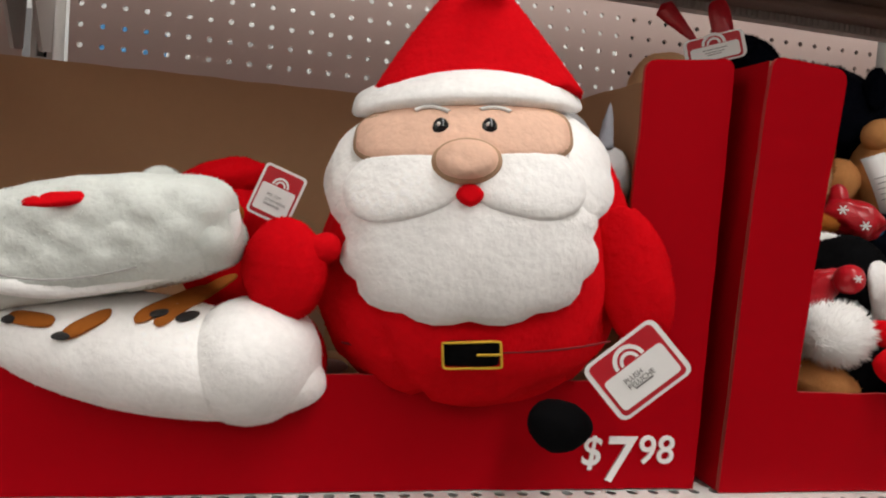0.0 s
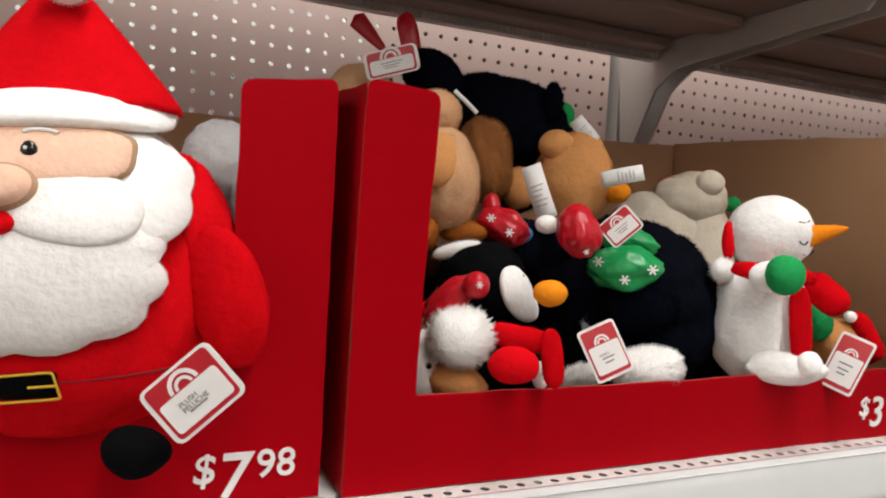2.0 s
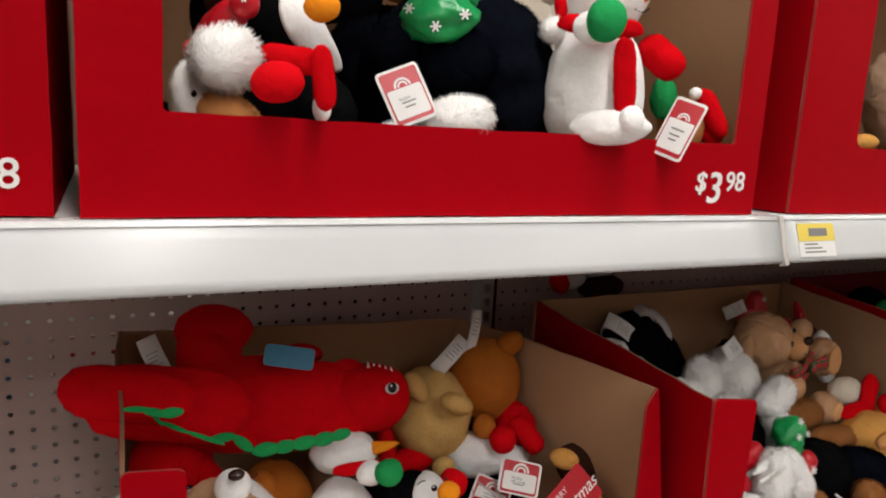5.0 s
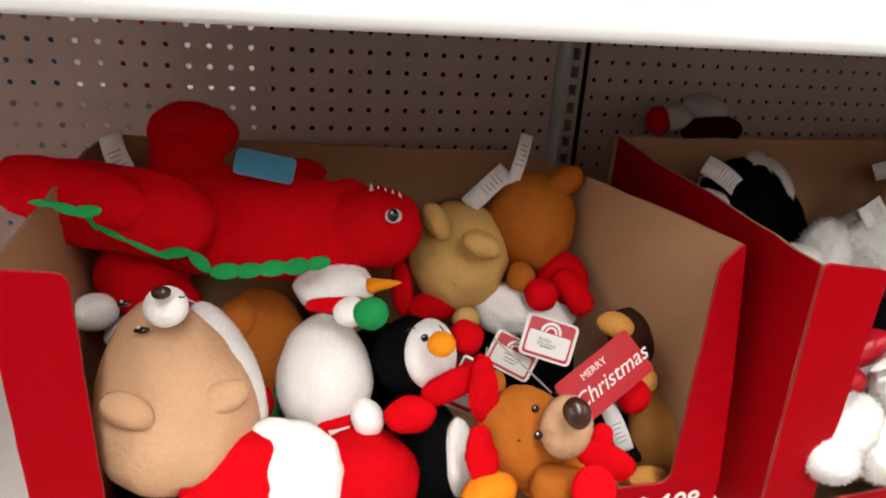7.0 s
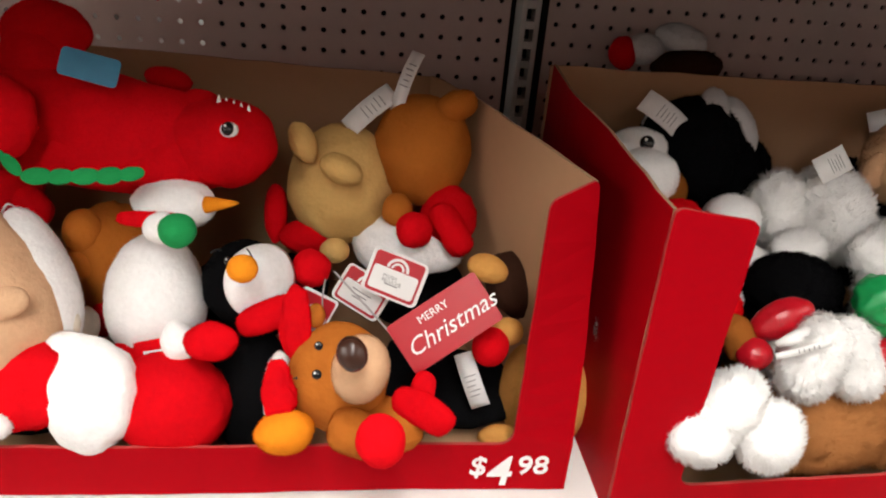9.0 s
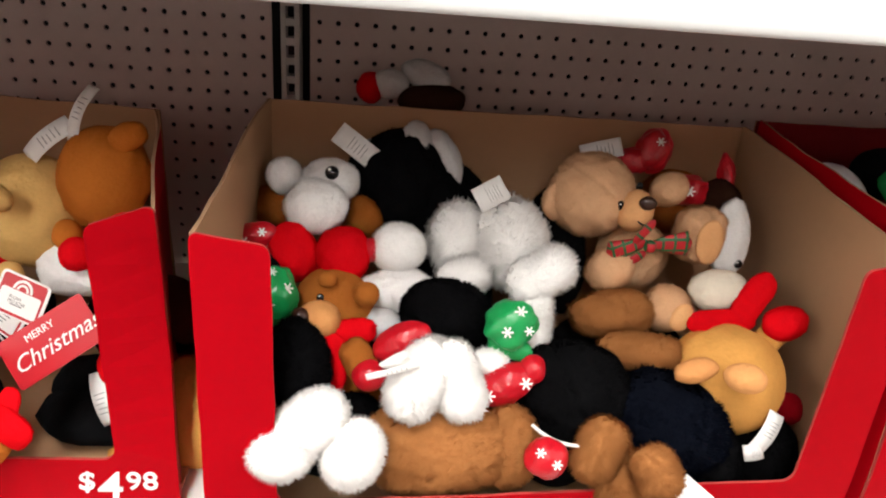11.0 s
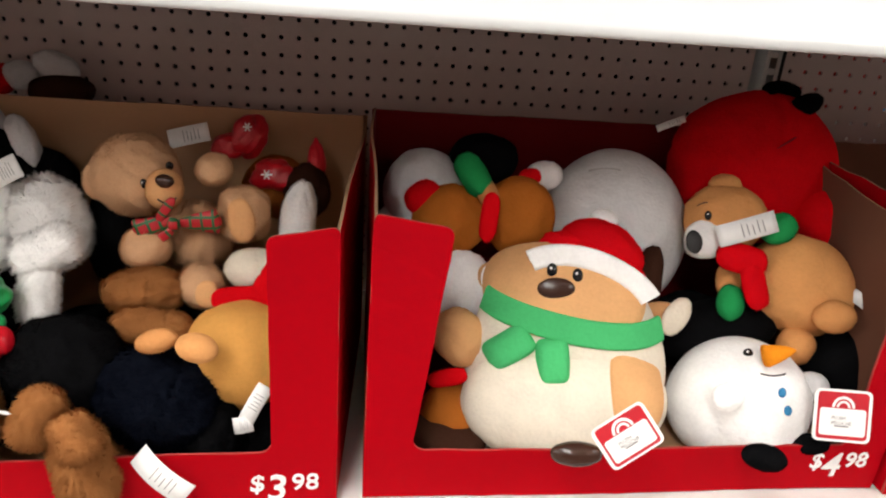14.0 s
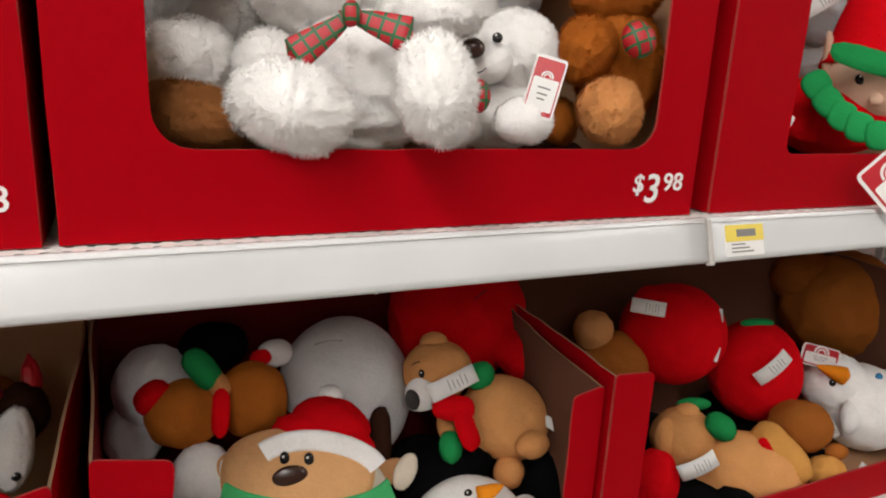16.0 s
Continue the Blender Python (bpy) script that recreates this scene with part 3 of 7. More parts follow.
def solid(name, v, faces, material, parent, at, fur=0.0, label="", pile=None):
    me = bpy.data.meshes.new(name)
    if fur:
        hair, hf, hn = furred(v, faces, fur)
        hf = hf + len(v)
        n0 = len(faces)
        me.from_pydata(np.concatenate([v, hair]).tolist(), [], [list(f) for f in faces] + hf.tolist())
        me.polygons.foreach_set("use_smooth", [True] * n0 + [False] * len(hf))
        me.polygons.foreach_set("material_index", [0] * n0 + [1] * len(hf))
    else:
        me.from_pydata(v.tolist(), [], faces)
        me.polygons.foreach_set("use_smooth", [True] * len(faces))
    me.materials.append(material)
    if fur:
        me.materials.append(pile or material)
    me.update()
    if fur:
        # the pile takes the shading of the cloth below it
        bent = np.zeros((len(me.vertices), 3), dtype=np.float32)
        me.vertex_normals.foreach_get("vector", bent.ravel())
        bent = bent.reshape(-1, 3)
        jitter = np.repeat(RNG.normal(size=(len(hn) // 3, 3)) * (0.16 if fur > 0.0012 else 0.2), 3, axis=0)
        bent[len(v):] = (hn + jitter) / np.linalg.norm(hn + jitter, axis=1)[:, None]
        me.normals_split_custom_set_from_vertices(bent.tolist())
    ob = new(name, me)
    ob.parent = parent
    ob.matrix_basis = at
    if label:
        ob["label"] = label
    return ob


def toy(name, label, at, turn, group="plush toys in the boxes", category="plush toy"):
    ob = tagged(new(name), label, category, group)
    ob.matrix_world = pose(*at, *turn)
    return ob


def blob(who, name, at, size, cloth, ang=0, kind="e", fur=0.0, lump=0.035, taper=0.0):
    """A stuffed part: place and half sizes (across, deep, high) in its toy's own axes, turned by ang in the toy's front plane."""
    v, f = stuffed(kind, size, lump, taper, fur)
    if not fur and max(size) > 0.02 and cloth in PILE:
        fur = 0.0013
    return solid(name, v, f, CLOTH[cloth], who, pose(*at, 0, -ang, 0), fur, pile=hair_of(cloth) if fur and cloth in PILE else None)


def pad(who, name, at, size, over, cloth, ang=0, power=2.0, lobes=0, wave=0.0, lift=0.004):
    """A sewn-on panel that lies on the front of a stuffed part: over gives that part's middle and half sizes."""
    rings, spokes = 9, 48
    ca, sa = math.cos(radians(ang)), math.sin(radians(ang))
    oc, os_ = Vector(over[:3]), over[3:6]
    turn_ = radians(over[6])
    pts, faces = [], []
    for layer in (0, 1):
        for i in range(rings + 1):
            r = i / rings
            for j in range(spokes):
                a = 2 * math.pi * j / spokes
                c, s = math.cos(a), math.sin(a)
                k = (abs(c) ** power + abs(s) ** power) ** (-1 / power)
                if lobes:
                    k *= 1 + wave * (abs(math.sin(lobes * a / 2)) - 0.5)
                x, z = size[0] * k * c * r, size[1] * k * s * r
                x, z = at[0] + x * ca - z * sa, at[1] + x * sa + z * ca
                dx, dz = x - oc.x, z - oc.z
                u, w = dx * math.cos(turn_) + dz * math.sin(turn_), -dx * math.sin(turn_) + dz * math.cos(turn_)
                d = 1 - (u / os_[0]) ** 2 - (w / os_[2]) ** 2
                y = oc.y - os_[1] * (math.sqrt(d) if d > 0.06 else 0.245 + (d - 0.06) * 1.2)
                y += 0.006 if layer else -lift * (1 - r ** 6) - 0.0012
                pts.append((x, y, z))
    n = (rings + 1) * spokes
    for layer in (0, 1):
        for i in range(rings):
            for j in range(spokes):
                q = [layer * n + i * spokes + j, layer * n + i * spokes + (j + 1) % spokes, layer * n + (i + 1) * spokes + (j + 1) % spokes, layer * n + (i + 1) * spokes + j]
                faces.append(q[::-1] if layer else q)
    for j in range(spokes):
        faces.append([rings * spokes + j, rings * spokes + (j + 1) % spokes, n + rings * spokes + (j + 1) % spokes, n + rings * spokes + j])
    v = np.array(pts)
    c = v.mean(0)
    return solid(name, v - c, faces, CLOTH[cloth], who, pose(*c))


def ring(who, name, at, size, tube, cloth, ang=0, fur=0.0, tilt=0.0):
    """A band round a toy: half widths across and deep, and the band's half height and thickness."""
    v, faces = [], []
    n, k = 40, 10
    for i in range(n):
        a = 2 * math.pi * i / n
        for j in range(k):
            b = 2 * math.pi * j / k
            w = 1 + 0.03 * math.sin(3 * a + 1) + 0.02 * math.sin(7 * a)
            v.append(((size[0] * w + tube[1] * math.cos(b)) * math.cos(a), (size[1] * w + tube[1] * math.cos(b)) * math.sin(a), tube[0] * math.sin(b) * w))
            faces.append((i * k + j, ((i + 1) % n) * k + j, ((i + 1) % n) * k + (j + 1) % k, i * k + (j + 1) % k))
    return solid(name, np.array(v), faces, CLOTH[cloth], who, pose(*at, 0, -ang, 0) @ pose(0, 0, 0, tilt), fur)


def stitch(who, name, points, thick, cloth, flat=0.0):
    """A line of thread or cord through a few points; with flat, a flat band of that half height."""
    cu = bpy.data.curves.new(name, "CURVE")
    cu.dimensions, cu.bevel_depth, cu.bevel_resolution, cu.resolution_u = "3D", thick, 1, 5
    if flat:
        cu.twist_mode, cu.bevel_depth, cu.extrude, cu.bevel_resolution, cu.resolution_u = "Z_UP", thick, flat - thick, 3, 10
    sp = cu.splines.new("NURBS")
    sp.points.add(len(points) - 1)
    for q, xyz in zip(sp.points, points):
        q.co = (*xyz, 1)
    sp.use_endpoint_u, sp.order_u = True, min(4, len(points))
    tmp = bpy.data.objects.new(name, cu)
    me = bpy.data.meshes.new_from_object(tmp)
    bpy.data.objects.remove(tmp)
    me.materials.clear()
    me.materials.append(CLOTH[cloth])
    me.polygons.foreach_set("use_smooth", [True] * len(me.polygons))
    ob = new(name, me)
    ob.parent = who
    return ob


def rounded(w, h, r):
    return arc(w / 2 - r, -h / 2 + r, r, -90, 0, 3) + arc(w / 2 - r, h / 2 - r, r, 0, 90, 3) + arc(-w / 2 + r, h / 2 - r, r, 90, 180, 3) + arc(-w / 2 + r, -h / 2 + r, r, 180, 270, 3)


def shifted(outline, dx, dz):
    return [(x + dx, z + dz) for x, z in outline]


def hang_tag(who, at, size, ang=0, turn=0, words=()):
    """A red swing tag with a white edge, a white cloud-shaped panel, an arched mark and small print."""
    w, h = size
    m_ = pose(*at, 0, -ang, 0) @ pose(0, 0, 0, 0, 0, turn)
    t = part("hang_tag", slab(rounded(w, h, 0.1 * w), 0.0008), [PAPER] * 3, who, "red and white card swing tag", at=m_)
    part("tag_field", slab(rounded(w * 0.88, h * 0.9, 0.06 * w), 0.0003), [TAG_RED] * 3, t, at=pose(0, -0.0004, 0))
    part("tag_panel", slab(rounded(w * 0.80, h * 0.52, 0.05 * w), 0.0003), [PAPER] * 3, t, at=pose(0, -0.0008, -0.12 * h))
    rad = 0.2 * w
    bm = bmesh.new()
    slab(arc(0, 0, rad, 0, 180, 10) + arc(0, 0, rad * 0.75, 180, 0, 10), 0.0003, bm=bm)
    slab(arc(0, 0, rad * 0.6, 0, 180, 8) + arc(0, 0, rad * 0.4, 180, 0, 8), 0.0003, bm=bm)
    part("tag_mark", bm, [PAPER] * 3, t, at=pose(0, -0.0008, 0.16 * h))
    for i, z in enumerate((-0.02, -0.12, -0.2)):
        if i < len(words):
            lettering("tag_print", words[i], 0.085 * w, GREY_INK, t, pose(-0.2 * w, -0.0013, (z - 0.05) * h), 0.0001)
        else:
            part("tag_print", slab([(-0.2 * w + 0.03 * w * i, -0.01 * h), (0.2 * w - 0.05 * w * i, -0.01 * h), (0.2 * w - 0.05 * w * i, 0.015 * h), (-0.2 * w + 0.03 * w * i, 0.015 * h)], 0.0002), [GREY_INK] * 3, t, at=pose(0, -0.0012, z * h))
    return t


def care_label(who, at, size, ang=0, bend=0.25, turn=0):
    """A curled white satin wash label with lines of print."""
    w, h = size
    bm = bmesh.new()
    n = 10
    rows = []
    for i in range(n + 1):
        s = i / n - 0.5
        y = bend * w * (4 * s * s - 1) * 0.5
        rows.append([bm.verts.new((s * w, y + dy, z)) for dy, z in ((0, -h / 2), (0, h / 2), (0.0005, h / 2), (0.0005, -h / 2))])
    for a, b in zip(rows, rows[1:]):
        for i in range(4):
            bm.faces.new((a[i], a[(i + 1) % 4], b[(i + 1) % 4], b[i]))
    bm.faces.new(rows[0])
    bm.faces.new(rows[-1][::-1])
    bmesh.ops.recalc_face_normals(bm, faces=bm.faces)
    lab = part("care_label", bm, PAPER, who, "white curled wash label", True, pose(*at, 0, -ang, 0) @ pose(0, 0, 0, 0, 0, turn))
    bm = bmesh.new()
    for i in range(5):
        s = -0.1 + 0.09 * i
        x, y = s * w, bend * w * (4 * s * s - 1) * 0.5 - 0.0006
        block(bm, (x - 0.007 * w, y - 0.0002, -h * (0.32 - 0.05 * (i % 2))), (x + 0.007 * w, y + 0.0001, h * (0.3 - 0.08 * (i % 3))))
    part("label_print", bm, GREY_INK, lab)
    return lab


def bead(who, name, at, r, cloth="gloss_black"):
    v, f = UNIT[2]
    return solid(name, v * np.array(r), f, CLOTH[cloth], who, pose(*at))


def flake(who, at, r, over_y=0.0):
    """A small white six-pointed print."""
    bm = bmesh.new()
    for i in range(3):
        block(bm, (-r * 0.7, -0.0003, -r * 0.11), (r * 0.7, 0.0003, r * 0.11))
        bmesh.ops.rotate(bm, verts=bm.verts, matrix=Matrix.Rotation(radians(60), 3, "Y"))
    return part("snowflake_print", bm, WHITE_INK, who, at=pose(*at))


# ---- plush toys, box by box ----

# upper shelf, first box: round santa, stocking, unicorn
T = toy("plush_santa", "round red plush santa with white beard and pointed hat", (-0.7915, 0.075, 1.5375), (-3.2, -4.4, -12.0))
blob(T, "body", (-0.0025, 0, -0.004), (0.0945, 0.0715, 0.1020), "red", lump=0.014, taper=-0.18)
blob(T, "shoulder", (0.076, 0.0, 0.018), (0.026, 0.034, 0.056), "red", ang=12, lump=0.02)
blob(T, "hat", (0.0028, -0.005, 0.138), (0.0736, 0.045, 0.046), "red", kind="h", lump=0.015)
blob(T, "hair", (-0.0045, -0.006, 0.052), (0.0815, 0.064, 0.050), "white", lump=0.01)
blob(T, "pompom", (0.0134, -0.03, 0.1706), (0.0139, 0.0106, 0.0125), "white", fur=0.002)
pad(T, "beard", (-0.0045, 0.0435), (0.0865, 0.0440), (0.0007, 0, 0, 0.1089, 0.08, 0.1107, 0), "white", power=2.6, lobes=9, wave=0.03, lift=0.006)
pad(T, "beard", (-0.0043, 0.0048), (0.0726, 0.0475), (0.0007, 0, 0, 0.1089, 0.08, 0.1107, 0), "white", power=2.5, lobes=12, wave=0.07, lift=0.008)
pad(T, "face_edge", (-0.0081, 0.0641), (0.0632, 0.0192), (0.0007, -0.0085, 0, 0.1089, 0.08, 0.1107, 0), "thread_tan", power=3.6, lift=0.002)
pad(T, "face", (-0.0081, 0.0641), (0.0623, 0.0181), (0.0007, -0.0085, 0, 0.1089, 0.08, 0.1107, 0), "skin", power=3.6, lift=0.0035)
pad(T, "moustache_edge", (-0.0405, 0.0356), (0.0355, 0.0209), (0.0007, -0.0085, 0, 0.1089, 0.08, 0.1107, 0), "white", ang=12, power=2.3, lift=0.0022)
pad(T, "moustache_edge", (0.0258, 0.0364), (0.0352, 0.0207), (0.0007, -0.0085, 0, 0.1089, 0.08, 0.1107, 0), "white", ang=-12, power=2.3, lift=0.0022)
pad(T, "hat_brim", (-0.0045, 0.0945), (0.0735, 0.0158), (0.0007, -0.0085, 0, 0.1089, 0.08, 0.1107, 0), "white", power=4.5, lift=0.012)
pad(T, "moustache", (-0.0405, 0.0356), (0.0346, 0.02), (0.0007, -0.0085, 0, 0.1089, 0.08, 0.1107, 0), "white", ang=12, power=2.3, lift=0.0028)
pad(T, "moustache", (0.0258, 0.0364), (0.0343, 0.0198), (0.0007, -0.0085, 0, 0.1089, 0.08, 0.1107, 0), "white", ang=-12, power=2.3, lift=0.0028)
pad(T, "mouth", (-0.0042, 0.0278), (0.0078, 0.0066), (0.0007, -0.0085, 0, 0.1089, 0.08, 0.1107, 0), "red", power=1.6, lift=0.005)
pad(T, "nose_edge", (-0.0059, 0.0461), (0.0191, 0.0133), (0.0007, -0.0115, 0, 0.1089, 0.08, 0.1107, 0), "thread_tan")
pad(T, "nose", (-0.0059, 0.0465), (0.0176, 0.0118), (0.0007, -0.0115, 0, 0.1089, 0.08, 0.1107, 0), "skin", power=2.1, lift=0.01)
bead(T, "eye", (-0.0199, -0.0754, 0.0652), (0.0048, 0.0024, 0.0059))
bead(T, "glint", (-0.0211, -0.0775, 0.0671), (0.0011, 0.0007, 0.0011), "thread_white")
bead(T, "eye", (0.0067, -0.0772, 0.0648), (0.0045, 0.0022, 0.0059))
bead(T, "glint", (0.0056, -0.0792, 0.0666), (0.001, 0.0007, 0.001), "thread_white")
stitch(T, "eyebrow", ((-0.0344, -0.0651, 0.0769), (-0.0287, -0.0644, 0.0802), (-0.0216, -0.0672, 0.079), (-0.0152, -0.0713, 0.0749)), 0.00126, "thread_white")
stitch(T, "eyebrow", ((0.0021, -0.0716, 0.0761), (0.0075, -0.0698, 0.0784), (0.0148, -0.0695, 0.0778), (0.0188, -0.0709, 0.075)), 0.00126, "thread_white")
stitch(T, "waist_seam", ((-0.0805, -0.034, -0.0582), (-0.0477, -0.0566, -0.0618), (-0.0184, -0.0662, -0.06), (0.0197, -0.0664, -0.0597), (0.0534, -0.0556, -0.0599), (0.0831, -0.0341, -0.0575)), 0.00069, "thread_red")
pad(T, "belt", (-0.0029, -0.0601), (0.0158, 0.0076), (0.0007, 0, 0, 0.1089, 0.08, 0.1107, 0), "black", power=9, lift=0.003)
stitch(T, "buckle", ((-0.019, -0.0731, -0.0533), (-0.019, -0.0731, -0.0533), (0.0131, -0.0745, -0.0522), (0.0131, -0.0745, -0.0522), (0.0143, -0.0667, -0.0682), (0.0143, -0.0667, -0.0682), (-0.0187, -0.0656, -0.0688), (-0.0187, -0.0656, -0.0688), (-0.019, -0.0731, -0.0533), (-0.019, -0.0731, -0.0533)), 0.00079, "thread_yellow")
stitch(T, "buckle", ((0, -0.0717, -0.0601), (0.007, -0.0715, -0.0602), (0.0133, -0.071, -0.0602)), 0.00079, "thread_yellow")
blob(T, "arm", (-0.1094, -0.06, -0.0134), (0.0242, 0.0145, 0.0298), "red", lump=0.03)
blob(T, "thumb", (-0.0886, -0.06, -0.0014), (0.0121, 0.0075, 0.0089), "red", ang=18, kind="c")
blob(T, "arm", (0.0989, -0.03, -0.0194), (0.0234, 0.0117, 0.0443), "red", ang=12, lump=0.02)
blob(T, "foot", (0.0485, -0.055, -0.1044), (0.0189, 0.0107, 0.0154), "black", ang=-15, lump=0.04, taper=0.2)
T = toy("swing_tag", "loose red and white card tag hanging from the plush santa", (-0.7221, -0.03, 1.4829), (-2.9, -3.4, -19.9), category='tag', group='hanging tags')
hang_tag(T, (0, 0, 0), (0.0474, 0.0358), ang=40, words=('PLUSH', 'PELUCHE'))
T = toy("plush_stocking", "white quilted plush stocking pet toy with embroidered reindeer", (-0.9942, 0.1, 1.4785), (-3.2, -4.4, -12.0))
blob(T, "body", (0.0158, -0.035, -0.0171), (0.106, 0.048, 0.0339), "white", ang=-11, fur=0.001, lump=0.011)
blob(T, "toe", (0.0781, -0.035, -0.0217), (0.0384, 0.048, 0.0374), "white", fur=0.001, lump=0.011)
blob(T, "backing", (-0.005, -0.005, -0.0258), (0.1103, 0.03, 0.0356), "red", ang=-13, lump=0.01)
blob(T, "backing_toe", (0.0748, -0.005, -0.0287), (0.0402, 0.03, 0.0409), "red", lump=0.01)
blob(T, "cuff", (-0.0134, -0.05, 0.0479), (0.0869, 0.042, 0.0327), "quilt_white", ang=8, kind="q", lump=0.03)
blob(T, "cuff_tip", (0.0583, -0.05, 0.0495), (0.0175, 0.03, 0.0191), "quilt_white", ang=20, lump=0.02)
blob(T, "cuff_corner", (0.0298, -0.045, 0.0771), (0.0097, 0.024, 0.0129), "quilt_white", ang=10, lump=0.02)
stitch(T, "hem", ((-0.0583, -0.0895, 0.0291), (-0.0305, -0.0872, 0.0231), (-0.0129, -0.0801, 0.02), (0.0229, -0.0749, 0.0258), (0.0519, -0.0625, 0.0343), (0.0677, -0.0574, 0.0432), (0.0746, -0.0591, 0.0543), (0.0725, -0.0626, 0.0636)), 0.00504, "white")
stitch(T, "hem_stitch", ((-0.0558, -0.0972, 0.035), (-0.027, -0.0968, 0.0286), (-0.0084, -0.0923, 0.0258), (0.0267, -0.0873, 0.0315), (0.0528, -0.0774, 0.0401), (0.0655, -0.0693, 0.0479)), 0.00047, "thread_grey")
pad(T, "red_patch", (-0.0102, 0.0698), (0.0181, 0.0058), (-0.0134, -0.053, 0.0479, 0.0869, 0.042, 0.0327, 8), "red", ang=4, power=3)
pad(T, "red_patch", (0.0148, 0.0786), (0.009, 0.0027), (-0.0134, -0.053, 0.0479, 0.0869, 0.042, 0.0327, 8), "red", ang=14, power=3)
pad(T, "leg", (-0.03, 0.0059), (0.0138, 0.0036), (0.0158, -0.035, -0.0171, 0.106, 0.048, 0.0339, -11), "brown", ang=-6, power=3, lift=0.002)
pad(T, "leg", (0.0006, 0.0033), (0.0113, 0.0042), (0.0158, -0.035, -0.0171, 0.106, 0.048, 0.0339, -11), "brown", ang=30, power=3, lift=0.002)
pad(T, "leg", (0.0334, 0.0119), (0.0118, 0.0046), (0.0158, -0.035, -0.0171, 0.106, 0.048, 0.0339, -11), "brown", ang=36, power=3, lift=0.002)
pad(T, "leg", (0.0427, 0.0138), (0.0138, 0.0048), (0.0158, -0.035, -0.0171, 0.106, 0.048, 0.0339, -11), "brown", ang=58, power=3, lift=0.002)
pad(T, "hoof", (-0.0417, 0.0058), (0.0051, 0.0024), (0.0158, -0.035, -0.0171, 0.106, 0.048, 0.0339, -11), "thread_black", lift=0.003)
pad(T, "hoof", (-0.0093, -0.0022), (0.0059, 0.0022), (0.0158, -0.035, -0.0171, 0.106, 0.048, 0.0339, -11), "thread_black", lift=0.003)
pad(T, "hoof", (0.0342, 0.0081), (0.005, 0.0023), (0.0158, -0.035, -0.0171, 0.106, 0.048, 0.0339, -11), "thread_black", lift=0.003)
pad(T, "hoof", (0.0475, 0.0059), (0.0048, 0.0023), (0.0158, -0.035, -0.0171, 0.106, 0.048, 0.0339, -11), "thread_black", lift=0.003)
T = toy("plush_reindeer", "red and brown plush reindeer pet toy with paper tag", (-0.9607, 0.2, 1.5659), (-3.2, -4.4, -12.0))
blob(T, "body", (0.0044, 0, -0.0398), (0.0465, 0.0395, 0.0575), "red", lump=0.04)
blob(T, "hat", (0.0021, -0.02, 0.0016), (0.0383, 0.0136, 0.016), "red", ang=12, lump=0.06)
blob(T, "ear", (0.0139, -0.05, -0.0238), (0.015, 0.0085, 0.01), "brown")
hang_tag(T, (0.0544, -0.06, -0.0114), (0.0314, 0.0373), ang=-25, words=('PET TOY', 'JOUET POUR', 'ANIMAUX'))
T = toy("plush_unicorn", "pale grey plush unicorn with a silver horn", (-0.6892, 0.2, 1.615), (-2.9, -3.4, -19.9))
blob(T, "head", (-0.0025, 0, 0.005), (0.0326, 0.0278, 0.0352), "greywhite", lump=0.02)
blob(T, "body", (-0.0194, 0.02, -0.0649), (0.0493, 0.0419, 0.0597), "greywhite", lump=0.03)
T = toy("plush_horn", "silver plush unicorn horn standing up in the box", (-0.659, 0.17, 1.6393), (-3.2, -4.4, -12.0))
blob(T, "horn", (0, 0, -0.0005), (0.0207, 0.0064, 0.0075), "silver", ang=82, kind="n", lump=0.02)
blob(T, "head", (-0.0047, 0.01, -0.0434), (0.0262, 0.0223, 0.0309), "greywhite")
T = toy("plush_toy", "olive and grey plush toy lying on the box floor", (-0.8791, 0.16, 1.4342), (-3.2, -4.4, -12.0))
blob(T, "body", (-0.0043, 0, -0.0172), (0.0366, 0.0201, 0.0237), "taupe", lump=0.05)
blob(T, "paw", (0.0073, -0.03, 0.0052), (0.0162, 0.0052, 0.0061), "greywhite")

# upper shelf, second box: penguin, black dog, snowman, bears
T = toy("plush_moose", "black plush moose with red cloth antlers and brown legs", (-0.3817, 0.28, 1.6819), (-4.3, -2.0, -36.9))
blob(T, "body", (-0.0056, 0, 0.0111), (0.0836, 0.045, 0.053), "navy", ang=-12, fur=0.0025, lump=0.05)
blob(T, "rump", (0.0158, 0.03, -0.0262), (0.0349, 0.0297, 0.064), "navy", fur=0.0025)
blob(T, "tail", (0.0581, -0.03, 0.0259), (0.0107, 0.0091, 0.0213), "navy", fur=0.0025)
blob(T, "leg", (-0.0049, -0.07, -0.0428), (0.0432, 0.0223, 0.0262), "curly", ang=-85, kind="c", fur=0.003)
blob(T, "leg", (-0.0507, -0.05, -0.0339), (0.0313, 0.0154, 0.0181), "brown", ang=-80, kind="c", fur=0.003)
T = toy("plush_moose", "tan plush moose head with red antlers and swing tag", (-0.5331, 0.27, 1.7426), (-2.0, -2.9, -30.2))
blob(T, "head", (-0.0223, 0, -0.042), (0.036, 0.030, 0.036), "beige", lump=0.03)
blob(T, "neck", (0.0546, 0, -0.0218), (0.0355, 0.0209, 0.0246), "navy", ang=-40, fur=0.0025)
blob(T, "antler", (-0.0096, 0, 0.0224), (0.0278, 0.0052, 0.0104), "satin_red", ang=-48, kind="n")
blob(T, "antler", (0.0292, 0, 0.0218), (0.0246, 0.0052, 0.0104), "satin_red", ang=-79, kind="c")
hang_tag(T, (0.0216, -0.05, -0.0177), (0.053, 0.0262), ang=12)
